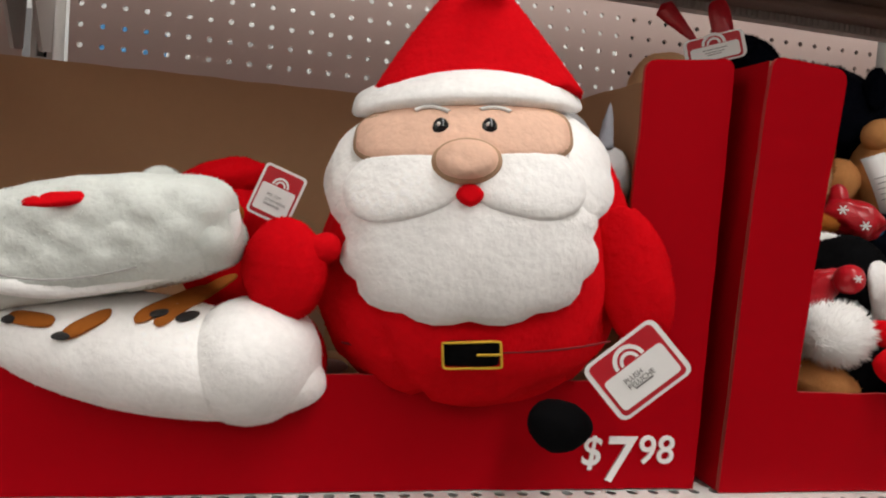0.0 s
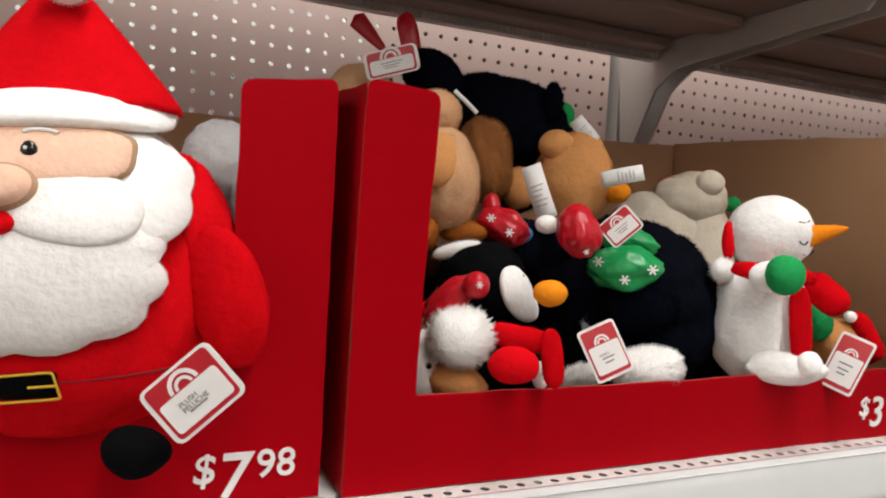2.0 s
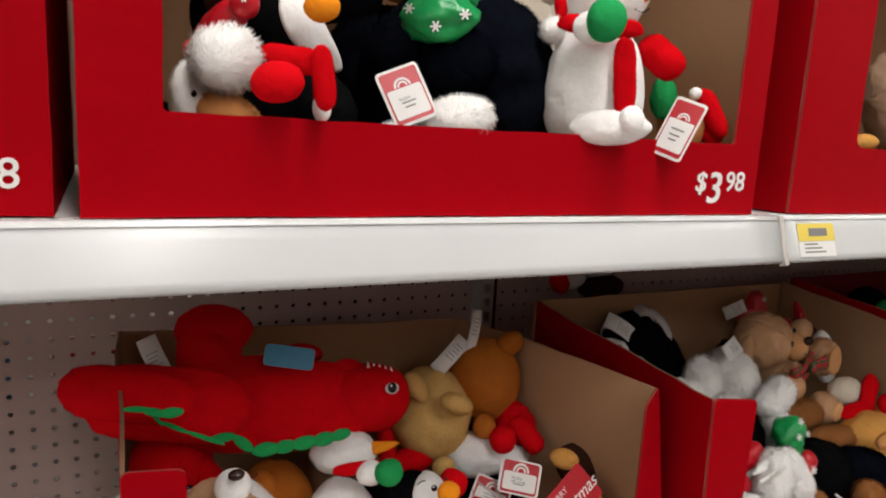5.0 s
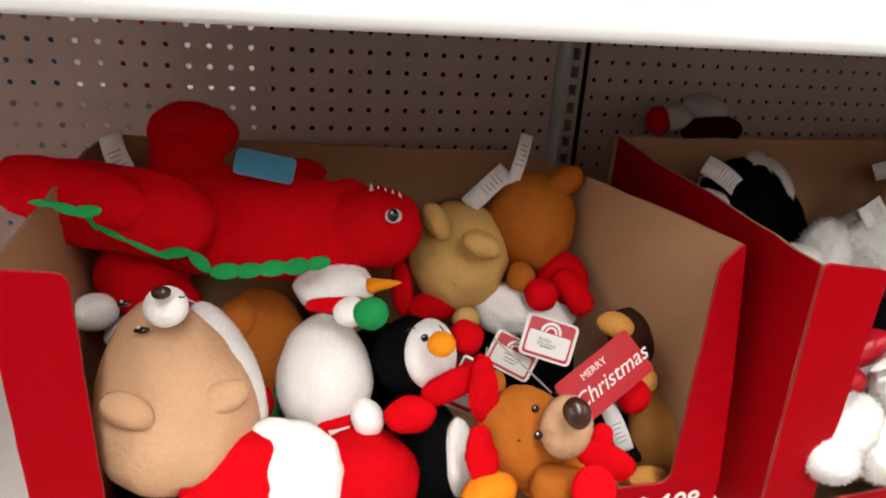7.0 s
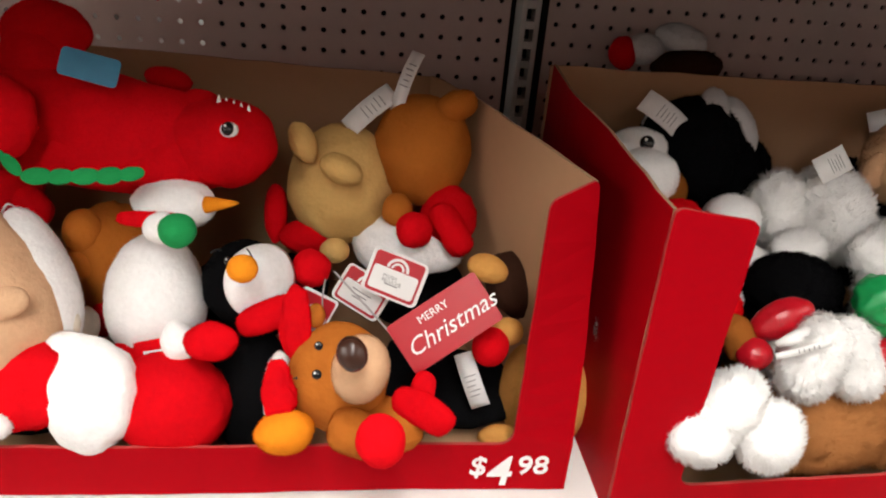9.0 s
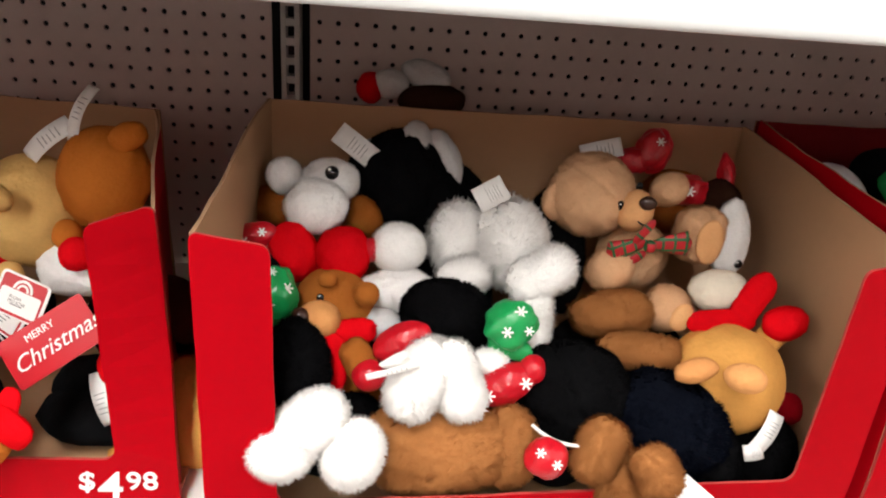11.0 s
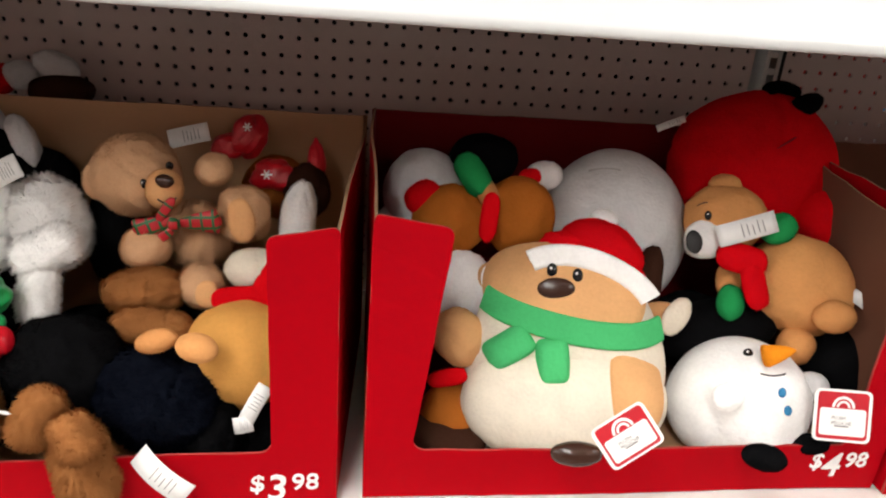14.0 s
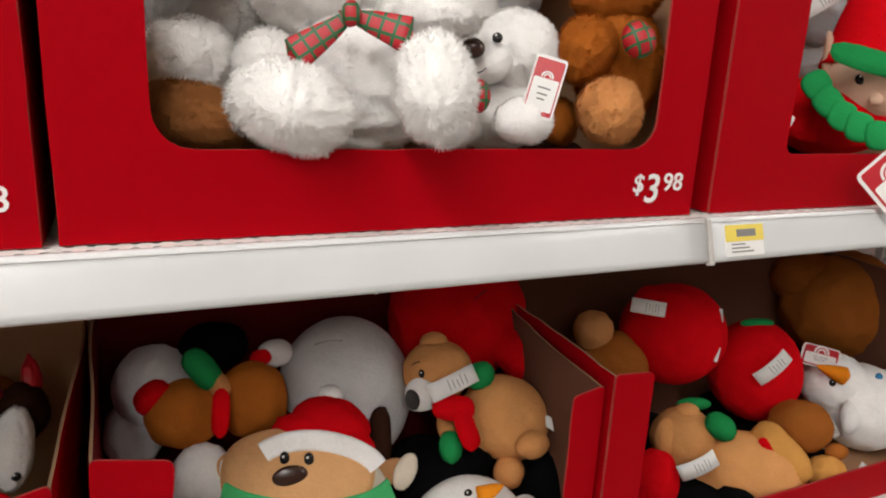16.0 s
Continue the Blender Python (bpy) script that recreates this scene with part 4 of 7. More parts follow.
care_label(T, (0.094, -0.06, -0.0586), (0.0298, 0.004), ang=-45)
T = toy("plush_bear", "tan plush bear with a paler belly patch", (-0.5159, 0.14, 1.6088), (-4.3, -2.0, -36.9))
blob(T, "body", (0.004, 0, 0.0081), (0.0323, 0.0274, 0.0484), "beige", ang=8, fur=0.002, lump=0.03)
pad(T, "belly", (0.0048, 0.0208), (0.0162, 0.0248), (0.004, 0, 0.0081, 0.0323, 0.0274, 0.0484, 8), "tan")
blob(T, "head", (-0.004, 0, 0.0645), (0.0222, 0.0188, 0.0222), "beige", fur=0.002)
blob(T, "leg", (0.0242, 0, -0.0383), (0.0202, 0.0086, 0.0101), "brown", fur=0.002)
blob(T, "paw", (-0.0067, -0.02, -0.0412), (0.0145, 0.0123, 0.0155), "brown", fur=0.002)
bead(T, "nose", (-0.0031, -0.0329, -0.0418), (0.0041, 0.0021, 0.0041))
T = toy("plush_bear", "golden tan plush bear seen from behind with wash labels", (-0.331, 0.21, 1.637), (-4.3, -2.0, -36.9))
blob(T, "body", (0, 0, -0.0081), (0.0418, 0.0355, 0.0539), "tan", ang=-10, lump=0.03)
blob(T, "ear", (-0.0156, -0.02, 0.0269), (0.0196, 0.0144, 0.017), "tan")
blob(T, "arm", (-0.0525, -0.03, -0.0196), (0.0193, 0.0164, 0.0219), "tan")
blob(T, "snout", (0.0458, 0, -0.0189), (0.0162, 0.0103, 0.0121), "orange")
care_label(T, (-0.0243, -0.1, -0.0315), (0.0525, 0.0192), ang=-70)
care_label(T, (0.052, -0.04, -0.0079), (0.0415, 0.0162), ang=12)
blob(T, "hat", (-0.0155, 0.02, 0.0667), (0.0153, 0.013, 0.0167), "green")
care_label(T, (0.012, -0.01, 0.0445), (0.0319, 0.0159), ang=-50)
T = toy("plush_dog", "dark plush dog with red snowflake mittens", (-0.4466, 0.15, 1.5826), (-4.3, -2.0, -36.9))
blob(T, "body", (0.0156, 0, -0.0223), (0.0535, 0.0208, 0.0245), "navy", lump=0.03)
blob(T, "mitten", (0.0082, -0.03, -0.0068), (0.0242, 0.0152, 0.0179), "satin_red", ang=-15, lump=0.14)
blob(T, "thumb", (-0.0032, -0.03, 0.01), (0.0084, 0.0072, 0.0126), "satin_red")
blob(T, "mitten", (0.0733, -0.035, -0.0105), (0.0177, 0.0151, 0.0219), "satin_red", ang=15, lump=0.14)
blob(T, "bow", (0.0205, -0.02, -0.0126), (0.0129, 0.0073, 0.0086), "blue")
blob(T, "cuff", (0.0454, -0.02, -0.0032), (0.0107, 0.0073, 0.0086), "white")
flake(T, (-0.0005, -0.046, -0.0007), 0.0057)
flake(T, (0.016, -0.0462, -0.013), 0.0057)
flake(T, (0.0814, -0.0452, -0.0273), 0.0041)
hang_tag(T, (0.1085, -0.02, -0.0032), (0.0322, 0.0249), ang=42)
T = toy("plush_penguin", "black plush penguin with orange beak and red scarf and hat", (-0.484, 0.1, 1.5062), (-4.3, -2.0, -36.9))
blob(T, "head", (-0.002, 0, 0.0259), (0.0369, 0.0288, 0.0339), "black", fur=0.0012, lump=0.02)
pad(T, "face", (0.0303, 0.0149), (0.011, 0.0252), (-0.002, 0, 0.0259, 0.0369, 0.0288, 0.0339, 0), "white", ang=16, power=2.3)
blob(T, "beak", (0.0598, -0.05, 0.0192), (0.0129, 0.0088, 0.0104), "orange", taper=0.1)
bead(T, "eye", (0.0323, -0.0073, 0.0307), (0.0028, 0.0014, 0.0028))
bead(T, "glint", (0.0316, -0.0086, 0.0318), (0.0006, 0.0004, 0.0006), "thread_white")
blob(T, "hat", (-0.0206, -0.04, 0.0088), (0.0274, 0.0109, 0.0128), "satin_red", ang=45, lump=0.14)
blob(T, "hat_tip", (0.0029, -0.05, 0.0228), (0.0107, 0.0091, 0.0111), "satin_red")
flake(T, (0.0075, -0.0607, 0.0233), 0.0042)
blob(T, "brim", (-0.0223, -0.01, 0.0507), (0.0215, 0.0056, 0.0066), "white", ang=15, fur=0.002)
blob(T, "pompom", (-0.0066, -0.06, -0.017), (0.0245, 0.0186, 0.0218), "white", fur=0.005, lump=0.03)
blob(T, "body", (0.0193, 0.01, -0.0447), (0.0468, 0.0277, 0.0326), "black", fur=0.0012, lump=0.03)
blob(T, "scarf", (0.0378, -0.05, -0.0157), (0.0254, 0.0047, 0.0093), "red", ang=-7, kind="c")
blob(T, "scarf_end", (0.0635, -0.055, -0.0288), (0.0218, 0.0032, 0.008), "red", ang=-83, kind="c")
blob(T, "foot", (0.037, -0.07, -0.0341), (0.0196, 0.0084, 0.014), "red")
blob(T, "belly", (0.0534, -0.03, -0.0459), (0.0071, 0.006, 0.0112), "white")
blob(T, "arm", (-0.0623, 0.02, 0.0334), (0.0166, 0.0141, 0.0312), "black", fur=0.0012)
blob(T, "scarf_tail", (-0.0474, -0.02, -0.0002), (0.015, 0.0057, 0.0067), "red", ang=9, kind="c")
T = toy("plush_dog", "large black plush dog with white paws and green snowflake bow", (-0.2876, 0.17, 1.4933), (-4.3, -2.0, -36.9))
blob(T, "body", (0, 0, 0.0054), (0.0951, 0.0785, 0.0924), "navy", fur=0.0035, lump=0.04)
blob(T, "back", (0.0602, 0.01, 0), (0.0414, 0.0352, 0.0855), "navy", ang=12, fur=0.0035)
blob(T, "ear", (0.0163, -0.085, 0.0118), (0.0331, 0.0148, 0.0296), "navy", fur=0.0035)
blob(T, "head", (-0.0925, 0.03, 0.0228), (0.054, 0.0459, 0.0682), "navy", fur=0.0035)
blob(T, "paw", (0.0219, -0.12, -0.0423), (0.0322, 0.0161, 0.0189), "white", ang=12, fur=0.004)
blob(T, "paw", (-0.0372, -0.11, -0.058), (0.0215, 0.0106, 0.0124), "white", ang=25, fur=0.004)
blob(T, "cheek", (-0.0181, -0.07, -0.0001), (0.0219, 0.0049, 0.0121), "silver", ang=40, fur=0.003)
hang_tag(T, (-0.0122, -0.15, -0.0253), (0.036, 0.0465), ang=26, turn=25, words=('PLUSH',))
blob(T, "bow", (0.0016, -0.1, 0.046), (0.0323, 0.0166, 0.0196), "satin_green", lump=0.16)
blob(T, "bow", (0.009, -0.08, 0.0725), (0.0251, 0.0101, 0.0119), "satin_green", ang=-15, lump=0.12)
blob(T, "bow", (-0.0093, -0.09, 0.075), (0.0106, 0.009, 0.0117), "satin_green", lump=0.16)
flake(T, (-0.0212, -0.1136, 0.0505), 0.0068)
flake(T, (0.0024, -0.1162, 0.035), 0.0067)
flake(T, (0.0262, -0.1132, 0.0451), 0.0068)
T = toy("plush_bear", "cream plush bear seen from behind with a red hat", (-0.158, 0.24, 1.5832), (-4.3, -2.0, -36.9))
blob(T, "body", (-0.0195, 0, -0.0065), (0.0616, 0.0413, 0.0486), "cream", ang=-25, fur=0.0015, lump=0.03)
blob(T, "flank", (0.0292, 0, -0.0357), (0.0389, 0.0331, 0.0778), "cream", fur=0.0015)
blob(T, "head", (0.0156, -0.01, 0.0359), (0.0432, 0.0272, 0.032), "cream", fur=0.0015)
blob(T, "ear", (0.035, -0.03, 0.0536), (0.0162, 0.0127, 0.015), "cream")
blob(T, "hat", (-0.0009, 0.01, 0.0571), (0.0197, 0.0098, 0.0115), "satin_red")
blob(T, "mitten", (0.0648, 0, 0.0324), (0.0097, 0.0083, 0.0097), "green")
T = toy("plush_snowman", "white plush snowman with carrot nose and red scarf", (-0.1882, 0.07, 1.5208), (-4.3, -2.0, -36.9))
blob(T, "head", (0, 0, 0.0646), (0.0399, 0.0317, 0.0373), "white", fur=0.0008, lump=0.015)
blob(T, "body", (-0.0068, 0, -0.02), (0.0462, 0.0393, 0.0631), "white", fur=0.0008, lump=0.03, taper=-0.1)
blob(T, "foot", (0.0081, -0.04, -0.0604), (0.0345, 0.013, 0.0153), "white", fur=0.0008)
blob(T, "toe", (0.0256, -0.05, -0.0549), (0.0106, 0.0091, 0.0126), "white")
blob(T, "nose", (0.0459, -0.01, 0.0669), (0.0212, 0.0097, 0.0114), "orange", ang=15, kind="n")
blob(T, "arm", (-0.0083, -0.05, 0.0225), (0.0194, 0.0123, 0.0145), "white")
blob(T, "mitten", (0, -0.065, 0.0247), (0.017, 0.0144, 0.0184), "green")
blob(T, "scarf", (-0.0042, -0.04, 0.0257), (0.0364, 0.005, 0.0084), "red", ang=-6, kind="c")
blob(T, "scarf_end", (0.0184, -0.045, -0.0174), (0.0327, 0.0037, 0.0093), "red", ang=-88, kind="c")
blob(T, "sleeve", (0.0537, 0.01, 0.0083), (0.0235, 0.0127, 0.0149), "red", ang=-42, kind="c")
blob(T, "earmuff", (-0.0389, -0.01, 0.0565), (0.0067, 0.0057, 0.0194), "red")
blob(T, "muff", (-0.0461, -0.02, 0.0268), (0.0107, 0.0091, 0.0117), "white", fur=0.003)
stitch(T, "smile", ((0.025, -0.019, 0.0453), (0.0347, -0.0026, 0.0429), (0.039, -0.0024, 0.0497)), 0.00079, "thread_black")
stitch(T, "closed_eye", ((0.0193, -0.0266, 0.0757), (0.0249, -0.0243, 0.073), (0.0302, -0.0187, 0.077)), 0.00077, "thread_black")
stitch(T, "closed_eye", ((0.0203, -0.027, 0.057), (0.0265, -0.0212, 0.0511), (0.0284, -0.022, 0.0576)), 0.00076, "thread_black")
T = toy("plush_elf", "small tan plush toy with red and green striped arms", (-0.0593, 0.08, 1.4787), (-4.3, -2.0, -36.9))
blob(T, "body", (-0.009, 0, -0.006), (0.0239, 0.0204, 0.0269), "tan")
blob(T, "mitten", (-0.0306, -0.02, 0.0179), (0.0131, 0.0111, 0.021), "green")
blob(T, "arm", (0.0185, -0.01, 0.0047), (0.0264, 0.0085, 0.01), "red", ang=-64, kind="c")
blob(T, "arm", (0.012, 0, -0.012), (0.0212, 0.0087, 0.0102), "red", ang=-22, kind="c")
blob(T, "cuff", (0.0005, -0.015, 0.0238), (0.0064, 0.0055, 0.0064), "white")
hang_tag(T, (-0.0236, -0.085, -0.018), (0.0310, 0.0560), ang=-24, turn=-25)
T = toy("plush_dog", "white and brown plush dog lying in the corner", (-0.5418, 0.08, 1.4614), (-4.3, -2.0, -36.9))
blob(T, "head", (-0.0029, 0, 0.0054), (0.0162, 0.0138, 0.027), "white", fur=0.002)
blob(T, "body", (0.0216, 0, -0.0054), (0.0288, 0.0122, 0.0144), "tan", ang=-15, fur=0.002)
bead(T, "eye", (0.0057, -0.0127, 0.0064), (0.0025, 0.0012, 0.0025))
bead(T, "glint", (0.005, -0.0138, 0.0074), (0.0005, 0.0004, 0.0005), "thread_white")
blob(T, "ear", (-0.0132, 0.06, 0.0883), (0.0143, 0.0122, 0.0143), "dark_brown")

# upper shelf, third box
T = toy("plush_penguin", "black and white plush penguin with orange beak and label", (0.3493, 0.09, 1.5937), (-4.3, -2.0, -36.9))
blob(T, "head", (-0.0064, 0, 0.008), (0.0401, 0.0341, 0.0441), "black")
blob(T, "beak", (0.0205, -0.02, 0.0422), (0.0279, 0.014, 0.0165), "orange", ang=3, kind="n")
care_label(T, (-0.0218, -0.05, 0.0539), (0.0669, 0.0228), ang=13)
blob(T, "body", (0.0481, 0, -0.0401), (0.0721, 0.0426, 0.0501), "white", ang=-15, lump=0.02)
blob(T, "wing", (0.0352, -0.05, -0.0875), (0.0285, 0.0129, 0.0152), "white")
T = toy("plush_bear", "taupe plush bear lying on its side", (0.4333, 0.08, 1.4886), (-4.3, -2.0, -36.9))
blob(T, "body", (-0.0084, 0, 0.0042), (0.0885, 0.0466, 0.0548), "taupe", ang=-8, fur=0.002)
blob(T, "belly", (0.0338, -0.02, -0.0041), (0.0496, 0.0334, 0.0393), "tan")
blob(T, "ear", (-0.081, 0.01, 0.0085), (0.0213, 0.0181, 0.0383), "taupe")
blob(T, "foot", (-0.0846, -0.03, -0.0287), (0.0164, 0.0122, 0.0143), "white")
blob(T, "paw", (-0.1034, -0.03, -0.0393), (0.0123, 0.007, 0.0082), "orange")
T = toy("plush_bear", "cream plush bear heaped at the back of the box", (0.6775, 0.2, 1.7226), (-4.3, -2.0, -36.9))
blob(T, "head", (-0.0154, 0, 0.0051), (0.0592, 0.0328, 0.0386), "cream", fur=0.002)
blob(T, "body", (0.0309, 0, -0.0309), (0.0566, 0.0481, 0.0566), "cream", fur=0.002)
blob(T, "arm", (0.0566, 0, 0.0412), (0.0566, 0.0262, 0.0309), "beige")
care_label(T, (-0.0238, -0.02, 0.0446), (0.0304, 0.0142), ang=40)
blob(T, "scarf", (0.0548, -0.03, 0.0081), (0.0351, 0.0085, 0.01), "red")
blob(T, "shoulder", (0.0412, 0, -0.1132), (0.0514, 0.0262, 0.0309), "white")
T = toy("plush_dog", "dark brown plush dog at the back of the box", (1.1235, 0.3, 1.8661), (-4.3, -2.0, -36.9))
blob(T, "body", (0.0392, 0, -0.0915), (0.1307, 0.1111, 0.1307), "dark_brown", fur=0.002)
blob(T, "head", (-0.0131, 0, 0.0131), (0.0588, 0.0333, 0.0392), "brown", fur=0.002)
T = toy("plush_bear", "taupe plush bear leaning in the box", (0.281, 0.1, 1.5266), (-9.8, -3.2, -26.1))
blob(T, "body", (0.0143, 0, -0.0071), (0.0393, 0.0334, 0.0607), "taupe", fur=0.002)
blob(T, "foot", (-0.0399, -0.03, -0.0632), (0.0172, 0.0088, 0.0103), "yellowtan")

# upper shelf, fourth box: white bears with plaid bows
T = toy("plush_bear", "large white furry bear with a red plaid bow", (0.8665, 0.1500, 1.5140), (-14.56, -2.81, -24.22))
blob(T, "body", (0.0056, 0, -0.0056), (0.0812, 0.0595, 0.07), "white", fur=0.0045, lump=0.03)
blob(T, "head", (-0.0408, -0.02, 0.082), (0.0543, 0.0346, 0.0408), "white", fur=0.0045)
blob(T, "arm", (-0.1484, -0.03, 0.0086), (0.0441, 0.0353, 0.0415), "white", fur=0.0045)
blob(T, "arm", (-0.1396, 0.02, 0.0597), (0.0431, 0.0245, 0.0288), "white", ang=18, kind="c", fur=0.0045)
blob(T, "foot", (-0.0321, -0.12, -0.0529), (0.0518, 0.0303, 0.0357), "white", ang=-15, fur=0.0045)
blob(T, "foot", (0.0853, -0.11, -0.0368), (0.034, 0.0289, 0.0469), "white", ang=5, fur=0.0045)
blob(T, "arm", (0.0796, -0.06, 0.045), (0.0466, 0.0184, 0.0217), "white", ang=-2, kind="c", fur=0.0045)
blob(T, "haunch", (-0.0788, -0.02, 0.0086), (0.0353, 0.0277, 0.0326), "white", fur=0.0045)
blob(T, "bow", (-0.0079, -0.1, 0.0133), (0.0375, 0.0058, 0.0167), "plaid", ang=35, kind="n", lump=0.05)
blob(T, "bow", (0.035, -0.1, 0.0216), (0.0336, 0.0058, 0.0167), "plaid", ang=161, kind="n", lump=0.05)
blob(T, "bow_knot", (0.0152, -0.105, 0.0283), (0.0085, 0.0072, 0.0114), "plaid")
T = toy("plush_bear", "small white furry bear with dark nose and swing tag", (1.0312, 0.1200, 1.5329), (-14.56, -2.81, -24.22))
blob(T, "head", (0.0018, 0, 0.0147), (0.0487, 0.0376, 0.0442), "white", fur=0.003, lump=0.03)
blob(T, "muzzle", (-0.0269, -0.05, -0.0078), (0.0219, 0.0175, 0.0206), "white", fur=0.002)
blob(T, "nose", (-0.0431, -0.08, -0.0029), (0.011, 0.008, 0.0094), "gloss_brown", ang=-20)
bead(T, "eye", (-0.0201, -0.069, 0.0097), (0.0053, 0.0027, 0.0053))
bead(T, "glint", (-0.0215, -0.0714, 0.0118), (0.0012, 0.0008, 0.0012), "thread_white")
stitch(T, "smile", ((-0.0412, -0.0855, -0.0278), (-0.036, -0.0855, -0.0278), (-0.0319, -0.0855, -0.0226)), 0.00078, "thread_black")
blob(T, "body", (-0.0147, 0, -0.0501), (0.0442, 0.0301, 0.0354), "white", fur=0.003)
blob(T, "paw", (0.0048, -0.06, -0.0672), (0.0284, 0.0188, 0.0221), "white", fur=0.003)
blob(T, "paw", (-0.0541, -0.04, -0.0663), (0.0195, 0.0166, 0.0223), "white", fur=0.003)
blob(T, "bow", (-0.0373, -0.07, -0.0452), (0.0106, 0.009, 0.016), "plaid")
hang_tag(T, (0.0231, -0.075, -0.0384), (0.0306, 0.0591), ang=-17)
T = toy("plush_bear", "orange brown furry bear with a plaid bow", (1.1499, 0.1200, 1.5384), (-14.56, -2.81, -24.22))
blob(T, "body", (0.0126, 0, 0.0063), (0.0471, 0.0401, 0.0723), "orange_brown", fur=0.004)
blob(T, "arm", (-0.0324, -0.05, 0.0055), (0.0308, 0.0262, 0.0367), "orange_brown", ang=-30, fur=0.004)
blob(T, "foot", (-0.0096, -0.06, -0.0605), (0.0324, 0.0276, 0.0333), "tan", fur=0.004)
blob(T, "head", (0.0075, -0.02, 0.0712), (0.049, 0.0234, 0.0275), "orange_brown", fur=0.004)
blob(T, "bow", (0.0177, -0.07, 0.01), (0.0166, 0.0141, 0.02), "plaid", ang=20)
blob(T, "leg", (-0.0503, 0, -0.0597), (0.0189, 0.016, 0.0251), "orange_brown", fur=0.004)
T = toy("plush_bear", "brown furry bear lying under the white one", (0.7131, 0.1000, 1.4766), (-14.56, -2.81, -24.22))
blob(T, "body", (0, 0, 0.0024), (0.0504, 0.0224, 0.0264), "curly", ang=-15, fur=0.005, lump=0.04)
blob(T, "back", (-0.0672, 0.12, 0.1213), (0.0376, 0.032, 0.0579), "greywhite", fur=0.004)
T = toy("plush_bear", "white furry bear at the back of the box", (1.0125, 0.3000, 1.5839), (-14.56, -2.81, -24.22))
blob(T, "body", (0, 0, -0.0141), (0.0915, 0.0777, 0.0915), "white", fur=0.004)
blob(T, "head", (0.0985, 0, 0.0352), (0.0422, 0.0299, 0.0352), "greywhite", fur=0.003)
T = toy("plush_bear", "brown furry bear at the back of the box", (0.8034, 0.3300, 1.5385), (-14.56, -2.81, -24.22))
blob(T, "body", (0, 0, -0.0133), (0.0863, 0.0677, 0.0797), "dark_brown", fur=0.004)
blob(T, "head", (0.0133, 0, 0.0598), (0.0432, 0.0311, 0.0365), "brown", fur=0.004)

# upper shelf, fifth box: elf
T = toy("plush_elf", "plush elf with red hat, green collar and pointed ears", (1.6008, 0.1200, 1.5367), (-14.56, -2.81, -24.22))
blob(T, "head", (0.0062, 0, 0.0117), (0.0683, 0.0531, 0.0625), "skin", lump=0.01)
blob(T, "ear", (-0.0535, 0, 0.0391), (0.0361, 0.0146, 0.0172), "skin", ang=96, kind="n")
blob(T, "hat", (0.0039, 0, 0.0937), (0.0742, 0.06, 0.0742), "red", kind="h", lump=0.02)
blob(T, "hat_band", (-0.0438, -0.07, 0.0139), (0.0528, 0.0046, 0.0152), "green", ang=-16, kind="c")
blob(T, "body", (-0.0296, 0.03, -0.0331), (0.0886, 0.0514, 0.0604), "red", lump=0.03)
blob(T, "collar_point", (-0.0988, -0.045, -0.0108), (0.0193, 0.0054, 0.0179), "green", ang=30, kind="p")
blob(T, "collar_point", (-0.0873, -0.051, -0.0344), (0.0192, 0.0053, 0.0177), "green", ang=45, kind="p")
blob(T, "collar_point", (-0.0723, -0.057, -0.0541), (0.0191, 0.0053, 0.0176), "green", ang=60, kind="p")
blob(T, "collar_point", (-0.054, -0.063, -0.0698), (0.019, 0.0052, 0.0175), "green", ang=75, kind="p")
blob(T, "collar_point", (-0.0323, -0.069, -0.0818), (0.0188, 0.0052, 0.0174), "green", ang=90, kind="p")
bead(T, "eye", (-0.0366, -0.0379, -0.0021), (0.0075, 0.0038, 0.0075))
bead(T, "glint", (-0.0384, -0.0413, 0.0009), (0.0017, 0.0011, 0.0017), "thread_white")
stitch(T, "brow", ((-0.0435, -0.0315, 0.0213), (-0.0384, -0.0379, 0.0255), (-0.0315, -0.0438, 0.0209)), 0.00112, "thread_tan")
stitch(T, "smile", ((-0.0157, -0.007, -0.0326), (-0.0057, -0.0158, -0.0406), (-0.0004, -0.0314, -0.0377)), 0.00094, "thread_tan")
blob(T, "nose", (-0.0164, -0.0384, -0.0291), (0.009, 0.007, 0.0083), "skin")
care_label(T, (-0.1487, -0.06, -0.0715), (0.0402, 0.0073), ang=55)
hang_tag(T, (-0.0409, -0.12, -0.1448), (0.075, 0.075), ang=40)
T = toy("plush_dog", "grey plush dog with white label at the back", (1.6149, 0.2200, 1.6316), (-14.56, -2.81, -24.22))
blob(T, "head", (-0.0042, 0, -0.0042), (0.0377, 0.0321, 0.0419), "greywhite", fur=0.002)
care_label(T, (-0.0375, -0.06, -0.0007), (0.0552, 0.0205), ang=30)
blob(T, "body", (0.034, 0.03, -0.0675), (0.0604, 0.0514, 0.0691), "greywhite", fur=0.002)

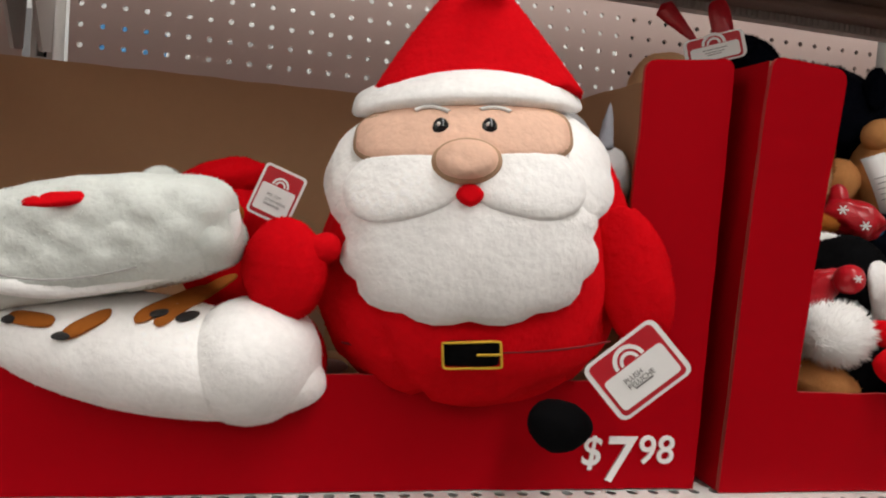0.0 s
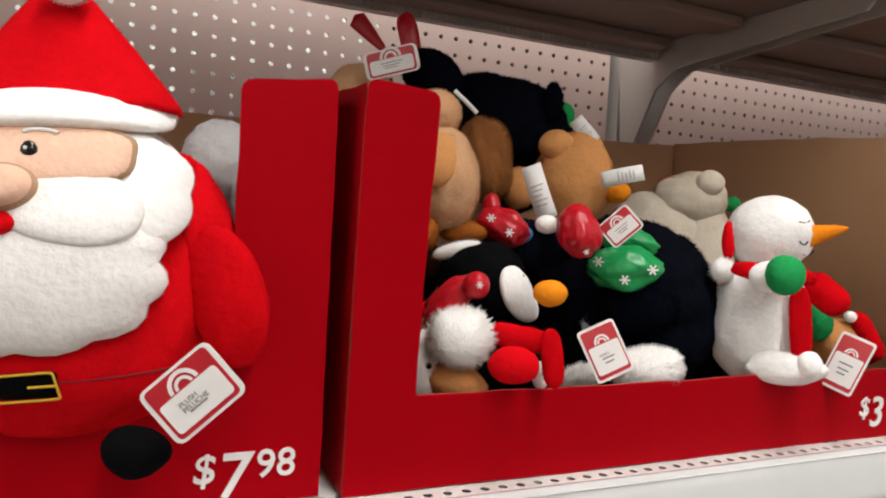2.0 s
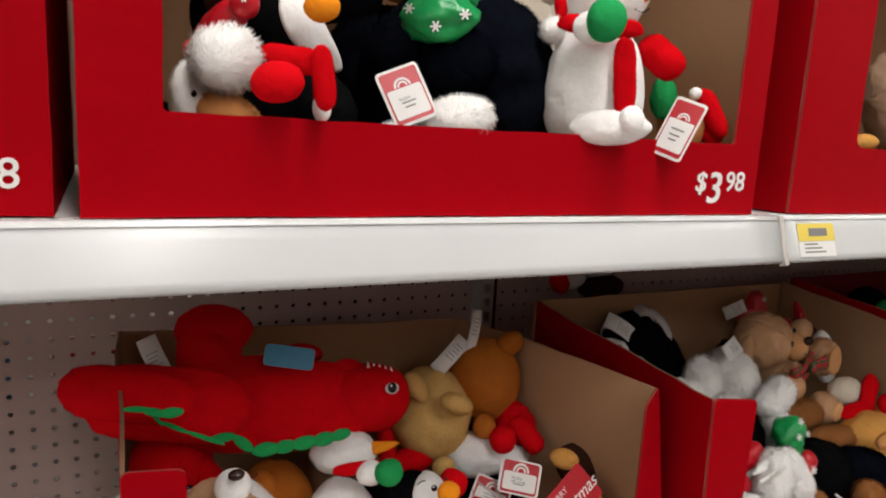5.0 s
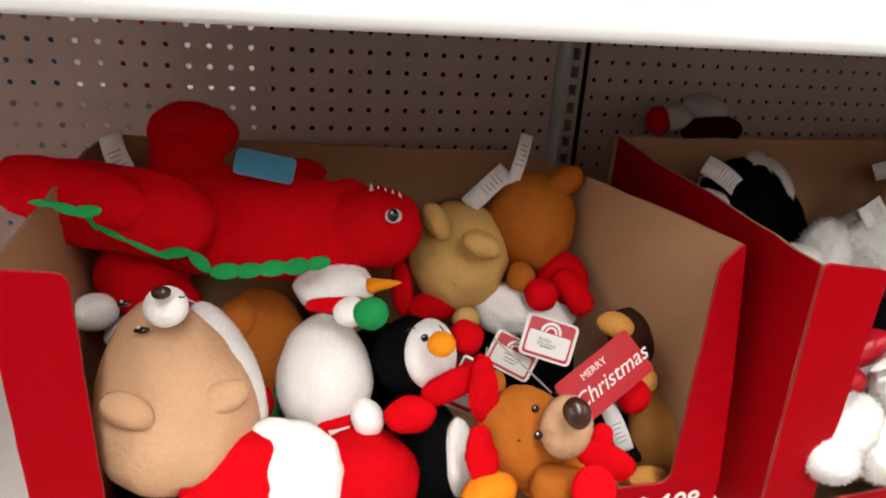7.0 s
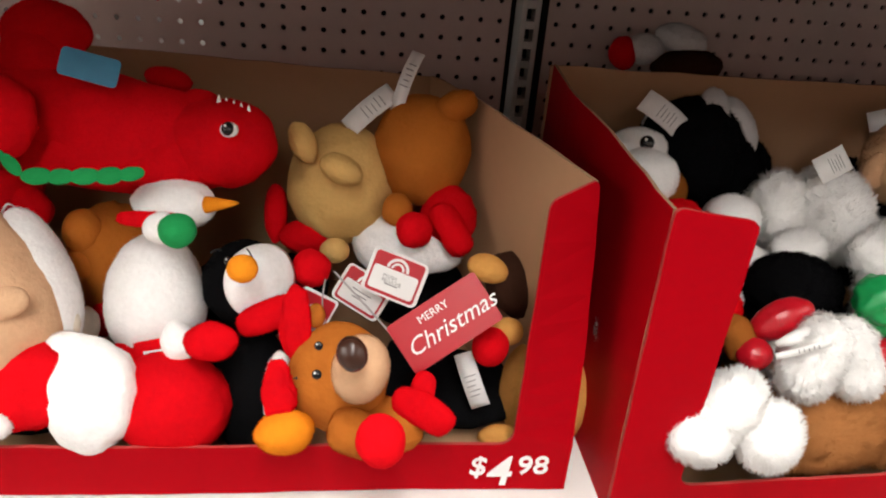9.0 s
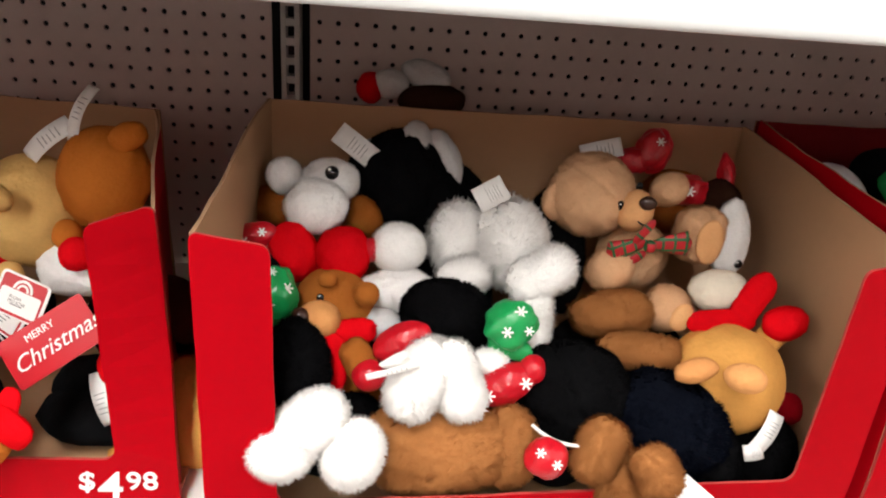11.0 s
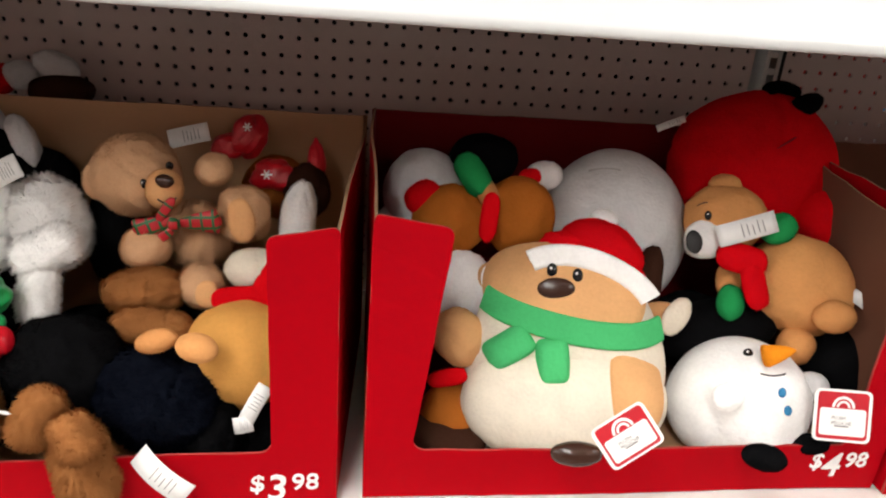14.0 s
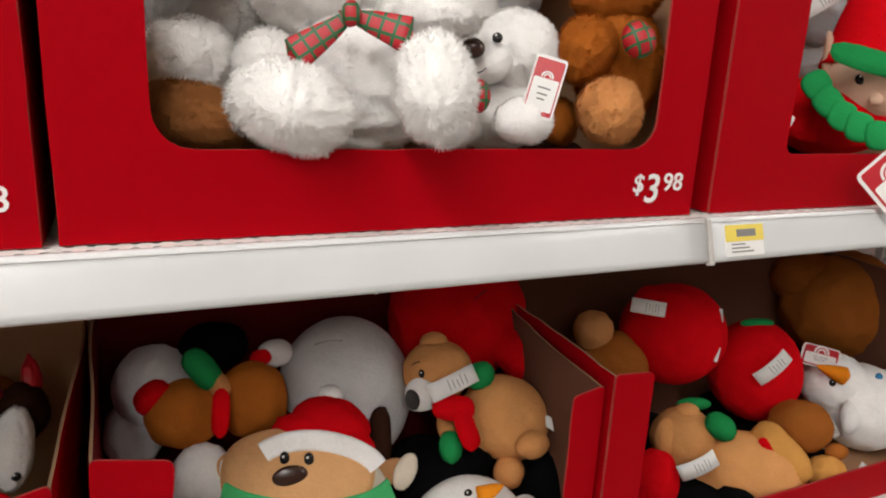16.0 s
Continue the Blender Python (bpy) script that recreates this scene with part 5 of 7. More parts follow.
# lower shelf, first box: dinosaur, bears, penguin, moose
T = toy("plush_dinosaur", "red plush dinosaur with green scalloped belly edge lying down", (-0.4649, 0.27, 1.1434), (-26.1, -4.5, -7.0))
blob(T, "body", (0.0143, 0, 0.0024), (0.1427, 0.0358, 0.0511), "red", ang=-9, lump=0.03)
blob(T, "tail", (-0.1119, -0.075, 0.0239), (0.0619, 0.0126, 0.0252), "red", ang=-15, kind="c", lump=0.02)
blob(T, "tail_mid", (-0.0778, -0.06, 0.0114), (0.0771, 0.0181, 0.0362), "red", ang=-13, kind="c", lump=0.02)
blob(T, "head", (0.1288, -0.005, -0.0093), (0.0483, 0.0331, 0.0389), "red", lump=0.02)
blob(T, "snout", (0.1109, -0.005, 0.0237), (0.02, 0.0116, 0.0137), "red", ang=-15)
blob(T, "leg", (-0.0314, 0, 0.0894), (0.0409, 0.0145, 0.029), "red", ang=-8, lump=0.03)
blob(T, "leg", (-0.0392, 0, 0.0535), (0.0419, 0.0169, 0.0338), "red", ang=-93, kind="c")
blob(T, "arm", (0.066, 0.03, 0.0548), (0.0225, 0.0096, 0.0113), "red", ang=-12)
blob(T, "jaw", (0.0871, -0.01, -0.0273), (0.0561, 0.0219, 0.0257), "red", ang=2)
blob(T, "belly", (-0.0063, -0.01, -0.0203), (0.0771, 0.0219, 0.0257), "red", ang=-6)
bead(T, "eye_white", (0.1486, -0.046, -0.0049), (0.0079, 0.0039, 0.0066), "thread_white")
bead(T, "eye", (0.1483, -0.049, -0.0045), (0.0052, 0.0026, 0.0059))
bead(T, "glint", (0.147, -0.0514, -0.0024), (0.0012, 0.0008, 0.0012), "thread_white")
blob(T, "belly_scallop", (-0.0973, -0.15, 0.0044), (0.0116, 0.0007, 0.0025), "green", ang=-8)
blob(T, "belly_scallop", (-0.0832, -0.15, -0.0005), (0.0097, 0.0012, 0.0039), "green", ang=-20)
blob(T, "belly_scallop", (-0.0702, -0.15, -0.0026), (0.0101, 0.0014, 0.0046), "green")
blob(T, "belly_scallop", (-0.0878, -0.1, -0.0009), (0.0108, 0.0006, 0.002), "green", ang=-60)
blob(T, "belly_scallop", (-0.0721, -0.1, -0.013), (0.0151, 0.0006, 0.0022), "green", ang=-30)
blob(T, "belly_scallop", (-0.0465, -0.1, -0.0268), (0.0195, 0.0006, 0.0022), "green", ang=-28)
blob(T, "belly_scallop", (-0.0312, -0.075, -0.0288), (0.0127, 0.0014, 0.0046), "green")
blob(T, "belly_scallop", (-0.0126, -0.075, -0.0375), (0.0118, 0.0016, 0.0054), "green", ang=-45)
blob(T, "belly_scallop", (0.0081, -0.075, -0.0466), (0.0132, 0.0021, 0.007), "green")
blob(T, "belly_scallop", (0.0267, -0.075, -0.047), (0.0109, 0.002, 0.0066), "green", ang=5)
blob(T, "belly_scallop", (0.0453, -0.075, -0.0466), (0.0123, 0.0021, 0.007), "green", ang=5)
blob(T, "belly_scallop", (0.0648, -0.075, -0.0462), (0.0114, 0.0021, 0.007), "green", ang=5)
blob(T, "belly_scallop", (0.0821, -0.075, -0.0445), (0.0105, 0.0017, 0.0058), "green", ang=8)
blob(T, "tooth", (0.1309, -0.02, 0.0244), (0.0034, 0.0017, 0.006), "white", kind="h")
blob(T, "tooth", (0.1373, -0.02, 0.0221), (0.0034, 0.0017, 0.006), "white", kind="h")
blob(T, "tooth", (0.1438, -0.02, 0.0198), (0.0034, 0.0017, 0.006), "white", kind="h")
blob(T, "tooth", (0.1502, -0.02, 0.0175), (0.0034, 0.0017, 0.006), "white", kind="h")
blob(T, "tooth", (0.1566, -0.02, 0.0152), (0.0034, 0.0017, 0.006), "white", kind="h")
T = toy("wash_label", "curled white wash label of the plush dinosaur", (-0.4605, 0.27, 1.1411), (-24.0, -4.9, -10.9), category='label', group='')
care_label(T, (-0.096, -0.02, 0.0646), (0.0494, 0.0207), ang=-68, bend=0.4)
part("blue_tag", slab(rounded(0.0516, 0.0227, 0.004), 0.0008), [CLOTH["dark_red_card"]] * 3, T, "blue printed card tag", at=pose(0.0399, -0.0600, 0.0468, 0, 14, 0))
T = toy("plush_bear", "round beige plush bear lying on its back with white muzzle", (-0.5112, 0.14, 1.0467), (-26.1, -4.5, -7.0))
blob(T, "body", (0.0008, 0, 0.002), (0.0600, 0.0489, 0.0775), "pale_tan", ang=9, lump=0.014, taper=-0.3)
blob(T, "side_panel", (0.0345, 0.020, 0.012), (0.0300, 0.036, 0.0640), "white", ang=14, lump=0.004, taper=-0.2)
blob(T, "muzzle", (0.012, -0.0484, 0.071), (0.0163, 0.0109, 0.0155), "white", lump=0.01)
blob(T, "nose", (0.0156, -0.0714, 0.0806), (0.007, 0.0042, 0.0049), "gloss_brown")
bead(T, "eye", (-0.0089, -0.0382, 0.0548), (0.0061, 0.003, 0.0027))
bead(T, "glint", (-0.0104, -0.0409, 0.0572), (0.0013, 0.0009, 0.0013), "thread_white")
bead(T, "eye", (-0.0276, -0.0172, 0.0755), (0.0056, 0.0028, 0.002))
bead(T, "glint", (-0.029, -0.0197, 0.0777), (0.0012, 0.0008, 0.0012), "thread_white")
stitch(T, "smile", ((0.0275, -0.0719, 0.0771), (0.031, -0.0719, 0.075), (0.0331, -0.0719, 0.0792)), 0.00053, "thread_black")
blob(T, "arm", (-0.0164, -0.0518, -0.0017), (0.0204, 0.0067, 0.0122), "pale_tan", ang=-28, lump=0.02)
blob(T, "arm", (0.0485, -0.0376, 0.0012), (0.0187, 0.0065, 0.0119), "pale_tan", ang=18, lump=0.02)
stitch(T, "seam", ((-0.0205, -0.0445, -0.0184), (-0.0006, -0.047, -0.021), (0.0215, -0.0421, -0.0312), (0.039, -0.0232, -0.0515)), 0.00049, "thread_tan")
stitch(T, "seam", ((0.0264, -0.0432, -0.0217), (0.0313, -0.0431, -0.0104), (0.0394, -0.0398, -0.0015)), 0.00047, "thread_tan")
hang_tag(T, (0.0177, 0.03, 0.0598), (0.0413, 0.0217), ang=-28)
blob(T, "shoulder", (-0.0754, 0.05, 0.0714), (0.0203, 0.0134, 0.0158), "white")
blob(T, "tail_paw", (0.0606, 0.02, -0.0192), (0.0107, 0.0091, 0.0149), "cream")
T = toy("plush_santa", "red and white plush santa pressed into the box corner", (-0.545, 0.27, 1.085), (-20, 0, 10))
blob(T, "body", (0, 0, 0.012), (0.040, 0.034, 0.042), "red", lump=0.04)
blob(T, "arm", (0.026, -0.012, -0.010), (0.026, 0.014, 0.016), "red", ang=-55, kind="c")
blob(T, "brim", (-0.004, -0.018, -0.036), (0.034, 0.018, 0.016), "white", ang=8, lump=0.03)
T = toy("plush_dog", "black plush dog under the beige bear", (-0.508, 0.175, 0.955), (-15, 0, 6))
blob(T, "body", (0, 0, 0), (0.055, 0.045, 0.030), "black", fur=0.002, lump=0.04)
blob(T, "paw", (0.042, -0.046, -0.004), (0.020, 0.014, 0.015), "greywhite", ang=-40, fur=0.0015)
T = toy("plush_bear", "orange brown plush bear lying face down", (-0.4455, 0.25, 1.0359), (-24.0, -4.9, -10.9))
blob(T, "body", (0.0025, 0, -0.0051), (0.0421, 0.0358, 0.051), "orange_brown", lump=0.03)
blob(T, "ear", (-0.0098, -0.03, 0.0189), (0.0175, 0.0148, 0.0199), "orange_brown", lump=0.02)
blob(T, "paw", (-0.0127, -0.03, -0.0126), (0.015, 0.0128, 0.015), "orange_brown")
blob(T, "mitten", (0.0054, -0.02, -0.0604), (0.0136, 0.0115, 0.016), "red")
blob(T, "cuff", (0.0143, -0.01, -0.0646), (0.0075, 0.0064, 0.015), "green")
blob(T, "paw", (0.0066, -0.05, -0.0623), (0.0117, 0.01, 0.0164), "cream")
T = toy("plush_snowman", "white plush snowman with green mitten lying back", (-0.3853, 0.18, 1.0407), (-24.0, -4.9, -10.9))
blob(T, "body", (-0.0023, 0, -0.0093), (0.042, 0.0357, 0.0549), "white", lump=0.012, taper=-0.1)
blob(T, "head", (0.0078, 0.01, 0.0692), (0.0368, 0.0192, 0.0226), "white")
blob(T, "scarf", (0.018, -0.05, 0.0553), (0.0277, 0.0032, 0.0064), "red", ang=-1, kind="c")
blob(T, "arm", (0.0276, -0.05, 0.0492), (0.0149, 0.0109, 0.0128), "white")
blob(T, "mitten", (0.0448, -0.06, 0.0474), (0.0146, 0.0117, 0.0138), "green")
blob(T, "foot", (0.0371, -0.04, -0.041), (0.0135, 0.0114, 0.0169), "white", ang=20)
blob(T, "nose", (0.0532, 0, 0.0701), (0.0161, 0.0067, 0.0079), "orange", ang=4, kind="n")
care_label(T, (0.0126, -0.03, -0.0549), (0.0186, 0.0097), ang=10)
T = toy("plush_santa", "plush santa lying down in a red hat with white beard", (-0.4203, 0.09, 0.9907), (-24.0, -4.9, -10.9))
blob(T, "head", (0.0041, 0, 0.0041), (0.035, 0.0297, 0.0432), "white", fur=0.0008, lump=0.06)
blob(T, "hat", (-0.044, -0.01, 0.009), (0.0403, 0.0181, 0.0302), "red", ang=12, kind="p", lump=0.05)
blob(T, "pompom", (-0.051, -0.03, -0.0151), (0.012, 0.0082, 0.0097), "white", fur=0.002)
blob(T, "body", (0.0519, 0.03, -0.0089), (0.048, 0.0352, 0.0415), "red", lump=0.03)
blob(T, "back", (0.0274, 0.06, 0.0283), (0.0369, 0.0235, 0.0277), "red")
blob(T, "beard", (-0.0062, 0, 0.035), (0.0268, 0.0122, 0.0144), "white", ang=-20, lump=0.06)
T = toy("plush_penguin", "plush penguin with white face, orange beak and red scarf", (-0.3079, 0.15, 1.0188), (-24.0, -4.9, -10.9))
blob(T, "head", (-0.0023, 0, 0.0363), (0.0361, 0.0307, 0.0361), "black", lump=0.012)
pad(T, "face", (0.0141, 0.0393), (0.0233, 0.031), (-0.0023, 0, 0.0363, 0.0361, 0.0307, 0.0361, 0), "white", ang=5, lift=0.006)
blob(T, "beak", (0.0211, -0.07, 0.0533), (0.0118, 0.009, 0.0106), "orange")
bead(T, "eye", (0.008, -0.065, 0.0585), (0.0033, 0.0017, 0.0033))
bead(T, "glint", (0.0072, -0.0665, 0.0598), (0.0007, 0.0005, 0.0007), "thread_white")
blob(T, "body", (0.007, 0, -0.0559), (0.0349, 0.0297, 0.0535), "black", lump=0.02)
blob(T, "belly", (0.0347, -0.02, -0.0504), (0.0135, 0.0114, 0.0337), "white")
blob(T, "mitten", (-0.0066, -0.06, -0.0034), (0.0212, 0.009, 0.015), "red", ang=5)
blob(T, "scarf", (0.0294, -0.035, 0.0148), (0.0276, 0.0061, 0.0122), "red", ang=24, kind="c")
blob(T, "scarf_end", (0.0476, 0.02, 0.0496), (0.0169, 0.0143, 0.0169), "red")
stitch(T, "brow", ((-0.0075, -0.0605, 0.0636), (-0.0033, -0.0605, 0.0678), (0.0009, -0.0605, 0.0661)), 0.00062, "thread_black")
stitch(T, "brow", ((0.0204, -0.0605, 0.0678), (0.0237, -0.0605, 0.0644), (0.025, -0.0605, 0.0603)), 0.00062, "thread_black")
T = toy("plush_bear", "pale yellow plush bear seen from behind with labels", (-0.2338, 0.29, 1.0931), (-24.0, -4.9, -10.9))
blob(T, "head", (-0.0011, 0, 0.0028), (0.0529, 0.0449, 0.0584), "straw", lump=0.015)
blob(T, "ear", (-0.0259, -0.05, 0.0365), (0.0118, 0.0101, 0.0206), "straw", ang=25)
blob(T, "tail", (0.0157, -0.075, 0.0107), (0.0203, 0.0109, 0.0129), "straw", ang=-25, lump=0.03)
blob(T, "sleeve", (-0.0636, -0.01, -0.0278), (0.0115, 0.0098, 0.0288), "red")
blob(T, "sleeve", (-0.0334, -0.01, -0.0497), (0.026, 0.014, 0.0164), "red")
blob(T, "paw", (0.001, -0.03, -0.0624), (0.0144, 0.0104, 0.0122), "straw")
care_label(T, (0.0302, -0.02, 0.072), (0.0567, 0.0205), ang=40)
T = toy("plush_bear", "orange brown plush bear in red clothes with a curled label", (-0.1573, 0.29, 1.1299), (-24.0, -4.9, -10.9))
blob(T, "head", (0, 0, 0.0045), (0.0468, 0.0398, 0.0543), "orange_brown", fur=0.0012, lump=0.02)
blob(T, "ear", (0.0344, -0.02, 0.0436), (0.0205, 0.0124, 0.0146), "orange_brown", ang=20)
care_label(T, (-0.0131, -0.02, 0.0657), (0.0595, 0.013), ang=70, bend=0.35)
blob(T, "snout", (-0.0184, -0.03, -0.056), (0.0146, 0.0124, 0.016), "orange_brown")
blob(T, "sleeve", (0.0285, -0.01, -0.0613), (0.0261, 0.0222, 0.0302), "red", lump=0.06)
blob(T, "mitten", (-0.0005, -0.04, -0.0744), (0.0173, 0.0147, 0.0173), "red")
blob(T, "mitten", (0.0337, -0.035, -0.0732), (0.027, 0.0117, 0.0137), "red", ang=-58, kind="c")
blob(T, "gown", (-0.0111, 0, -0.0891), (0.0529, 0.0237, 0.0279), "white", kind="p", lump=0.04)
T = toy("card_tags", "three red and white swing tags hanging in a bunch", (-0.1874, 0.15, 1.0669), (-24.0, -4.9, -10.9), category='tag', group='hanging tags')
hang_tag(T, (0.0009, 0, 0.0014), (0.0494, 0.0385), ang=-20, words=('PLUSH', 'PELUCHE'))
hang_tag(T, (-0.0303, 0.02, -0.014), (0.0462, 0.035), ang=-30)
hang_tag(T, (-0.0747, 0.01, -0.0378), (0.0335, 0.0502), ang=-28, turn=20)
stitch(T, "string", ((-0.0498, -0.0045, 0.005), (-0.0241, -0.0045, -0.0206), (0.0002, -0.0045, -0.0463)), 0.00093, "thread_grey")
stitch(T, "string", ((-0.0568, -0.0045, -0.002), (-0.0614, -0.0045, -0.0206), (-0.0568, -0.0045, -0.0393)), 0.00070, "thread_grey")
T = toy("plush_moose", "brown plush moose with tan muzzle, red antlers and red scarf", (-0.2257, 0.085, 1.0128), (-24.0, -4.9, -10.9))
blob(T, "head", (-0.0043, 0, 0.0022), (0.0386, 0.0328, 0.0423), "orange_brown", fur=0.0008, lump=0.012)
blob(T, "muzzle", (0.0222, -0.05, 0.0194), (0.02, 0.017, 0.0245), "pale_tan", ang=-15, lump=0.01)
blob(T, "nose", (0.0233, -0.085, 0.0363), (0.0102, 0.0087, 0.012), "gloss_brown", ang=20)
bead(T, "eye", (-0.0038, -0.066, 0.0373), (0.0032, 0.0016, 0.0032))
bead(T, "glint", (-0.0046, -0.0675, 0.0386), (0.0007, 0.0005, 0.0007), "thread_white")
bead(T, "eye", (-0.0034, -0.071, 0.0188), (0.0036, 0.0018, 0.0036))
bead(T, "glint", (-0.0043, -0.0726, 0.0202), (0.0008, 0.0005, 0.0008), "thread_white")
blob(T, "antler", (-0.0372, -0.01, 0.045), (0.0123, 0.0062, 0.0277), "red", lump=0.14)
blob(T, "antler", (-0.0428, -0.03, -0.0049), (0.0127, 0.0063, 0.0235), "red", lump=0.16)
blob(T, "ear", (-0.0239, 0, 0.0486), (0.0074, 0.0063, 0.01), "orange_brown")
blob(T, "arm", (-0.0379, -0.03, -0.0343), (0.0225, 0.0139, 0.0164), "orange", ang=12)
blob(T, "body", (0.026, 0, -0.0347), (0.0347, 0.0203, 0.0239), "orange_brown")
blob(T, "leg", (0.0222, -0.03, -0.0335), (0.0275, 0.0148, 0.0174), "orange_brown", ang=-13, kind="c")
blob(T, "foot", (0.0393, -0.06, -0.0274), (0.0177, 0.0106, 0.0192), "red", lump=0.03)
blob(T, "scarf", (0.0624, -0.01, -0.0188), (0.0256, 0.0066, 0.0132), "red", ang=-27, kind="c", lump=0.06)
blob(T, "scarf_end", (0.0605, -0.005, -0.0074), (0.0181, 0.0048, 0.0097), "red", ang=-104, kind="c")
stitch(T, "brow", ((-0.0177, -0.0705, 0.0166), (-0.0162, -0.0705, 0.0143), (-0.0192, -0.0705, 0.0158)), 0.00056, "thread_black")
T = toy("plush_dog", "tan plush dog with dark brown ears and a red ball nose", (-0.0561, 0.17, 1.0134), (-24.0, -4.9, -10.9))
blob(T, "head", (-0.0105, 0, 0.0315), (0.0394, 0.0246, 0.0289), "dark_brown", ang=-35, fur=0.001)
blob(T, "crown", (-0.0427, -0.02, 0.0487), (0.0191, 0.0108, 0.0127), "yellowtan", ang=-20)
blob(T, "body", (0.0105, 0, -0.0656), (0.0394, 0.0335, 0.0538), "yellowtan", fur=0.001, lump=0.02)
blob(T, "mitten", (-0.0386, -0.05, -0.0158), (0.016, 0.0136, 0.0174), "red")
blob(T, "arm", (-0.0241, -0.04, -0.0039), (0.0138, 0.0105, 0.0123), "yellowtan")
blob(T, "foot", (-0.0266, -0.04, -0.0974), (0.0209, 0.0105, 0.0123), "yellowtan")
care_label(T, (-0.0536, -0.04, -0.0472), (0.0492, 0.0167), ang=-70)
T = toy("greeting_card", "red card reading Merry Christmas in white script", (-0.1476, 0.11, 1.0494), (-26.1, -4.4, -6.0), category='card', group='')
card = part("card", slab(rounded(0.0836, 0.0452, 0.003), 0.0008), [TAG_RED] * 3, T, at=pose(0, 0, 0, 0, -33, 0))
lettering("card_print", "MERRY", 0.0090, WHITE_INK, card, pose(-0.0172, -0.0006, 0.0099), 0.0002)
lettering("card_print", "Christmas", 0.0199, WHITE_INK, card, pose(-0.0371, -0.0006, -0.0099), 0.0002, 0.35)

# lower shelf, second box: furry dogs and bears
T = toy("plush_dog", "white and black furry dog lying on its back with a label", (0.1365, 0.3500, 1.1293), (-21.46, -4.24, -5.31))
blob(T, "body", (0.0097, 0, -0.0065), (0.0585, 0.0497, 0.0617), "black", fur=0.003)
blob(T, "ear", (0.0275, -0.01, 0.0281), (0.0212, 0.018, 0.0353), "greywhite", ang=-10, fur=0.0015)
blob(T, "ear", (0.0617, 0, 0.0208), (0.0201, 0.0171, 0.0364), "greywhite", ang=20, fur=0.0015)
care_label(T, (-0.0339, -0.04, 0.0328), (0.0506, 0.0247), ang=-38)
blob(T, "chest", (-0.013, 0, 0.026), (0.0292, 0.0166, 0.0195), "white", fur=0.002)
blob(T, "flank", (0.0619, 0.03, -0.0315), (0.0506, 0.043, 0.054), "black", fur=0.003)
T = toy("plush_dog", "white furry dog with button eyes and brown body", (0.0607, 0.3100, 1.1190), (-21.46, -4.24, -5.31))
blob(T, "head", (0.0111, 0, 0.0154), (0.0323, 0.0209, 0.0246), "white", fur=0.002)
blob(T, "muzzle", (0.0043, -0.05, -0.0129), (0.0321, 0.0239, 0.0281), "white", fur=0.002)
bead(T, "eye", (0.0159, -0.0207, 0.023), (0.0078, 0.0039, 0.0078))
bead(T, "glint", (0.014, -0.0242, 0.0261), (0.0017, 0.0012, 0.0017), "thread_white")
blob(T, "cheek", (-0.04, 0, 0.0215), (0.0197, 0.0167, 0.0203), "white", fur=0.002)
blob(T, "body", (-0.0596, 0.02, -0.0116), (0.0348, 0.0188, 0.0221), "brown", fur=0.002)
blob(T, "body", (0.0438, 0.01, -0.0244), (0.0249, 0.0212, 0.0249), "brown", fur=0.002)
blob(T, "mitten", (-0.0548, -0.07, -0.0437), (0.0245, 0.0118, 0.0139), "satin_red", ang=14, lump=0.05)
flake(T, (-0.0597, -0.0835, -0.0491), 0.0066)
flake(T, (-0.0425, -0.0826, -0.0397), 0.0066)
blob(T, "bow", (-0.0164, -0.06, -0.0607), (0.0249, 0.0212, 0.0311), "red", ang=15, lump=0.06)
blob(T, "bow", (0.0334, -0.06, -0.0636), (0.0283, 0.024, 0.0297), "red", ang=-25, lump=0.06)
blob(T, "mitten", (0.0628, -0.06, -0.0573), (0.0113, 0.0096, 0.0124), "satin_red")
T = toy("plush_poodle", "white fluffy plush poodle with wash label", (0.2562, 0.2500, 1.0913), (-21.46, -4.24, -5.31))
blob(T, "head", (0.0089, 0, 0.003), (0.0387, 0.0329, 0.0507), "white", ang=15, fur=0.006)
blob(T, "side", (-0.0489, 0, 0.0089), (0.0283, 0.0241, 0.0387), "white", ang=-10, fur=0.006)
blob(T, "leg", (-0.0409, -0.03, -0.029), (0.0271, 0.016, 0.0189), "white", fur=0.005)
blob(T, "leg", (0.0347, -0.05, -0.0265), (0.0356, 0.0184, 0.0216), "white", ang=27, kind="c", fur=0.005)
blob(T, "leg", (0.0264, -0.05, -0.0709), (0.0315, 0.0156, 0.0183), "white", ang=-97, kind="c", fur=0.005)
care_label(T, (-0.0146, -0.04, 0.0539), (0.0327, 0.0259), ang=28, bend=0.1)
blob(T, "back", (0.0623, 0.05, -0.0076), (0.0351, 0.0298, 0.0701), "black", fur=0.003)
blob(T, "rump", (-0.0727, 0.06, 0.0244), (0.0387, 0.0329, 0.0646), "black", fur=0.003)
blob(T, "under", (-0.0715, 0.05, -0.0522), (0.0637, 0.0325, 0.0382), "black", fur=0.003)
T = toy("plush_bear", "small white plush bear curled among the others", (0.1442, 0.2200, 1.0692), (-21.46, -4.24, -5.31))
blob(T, "head", (0.0017, 0, 0.0268), (0.0279, 0.0213, 0.0251), "white", fur=0.0025)
blob(T, "body", (-0.004, 0, -0.0171), (0.0413, 0.0189, 0.0222), "white", ang=8, fur=0.0025)
blob(T, "leg", (-0.0156, -0.02, -0.0484), (0.0221, 0.0141, 0.0166), "greywhite", fur=0.002)
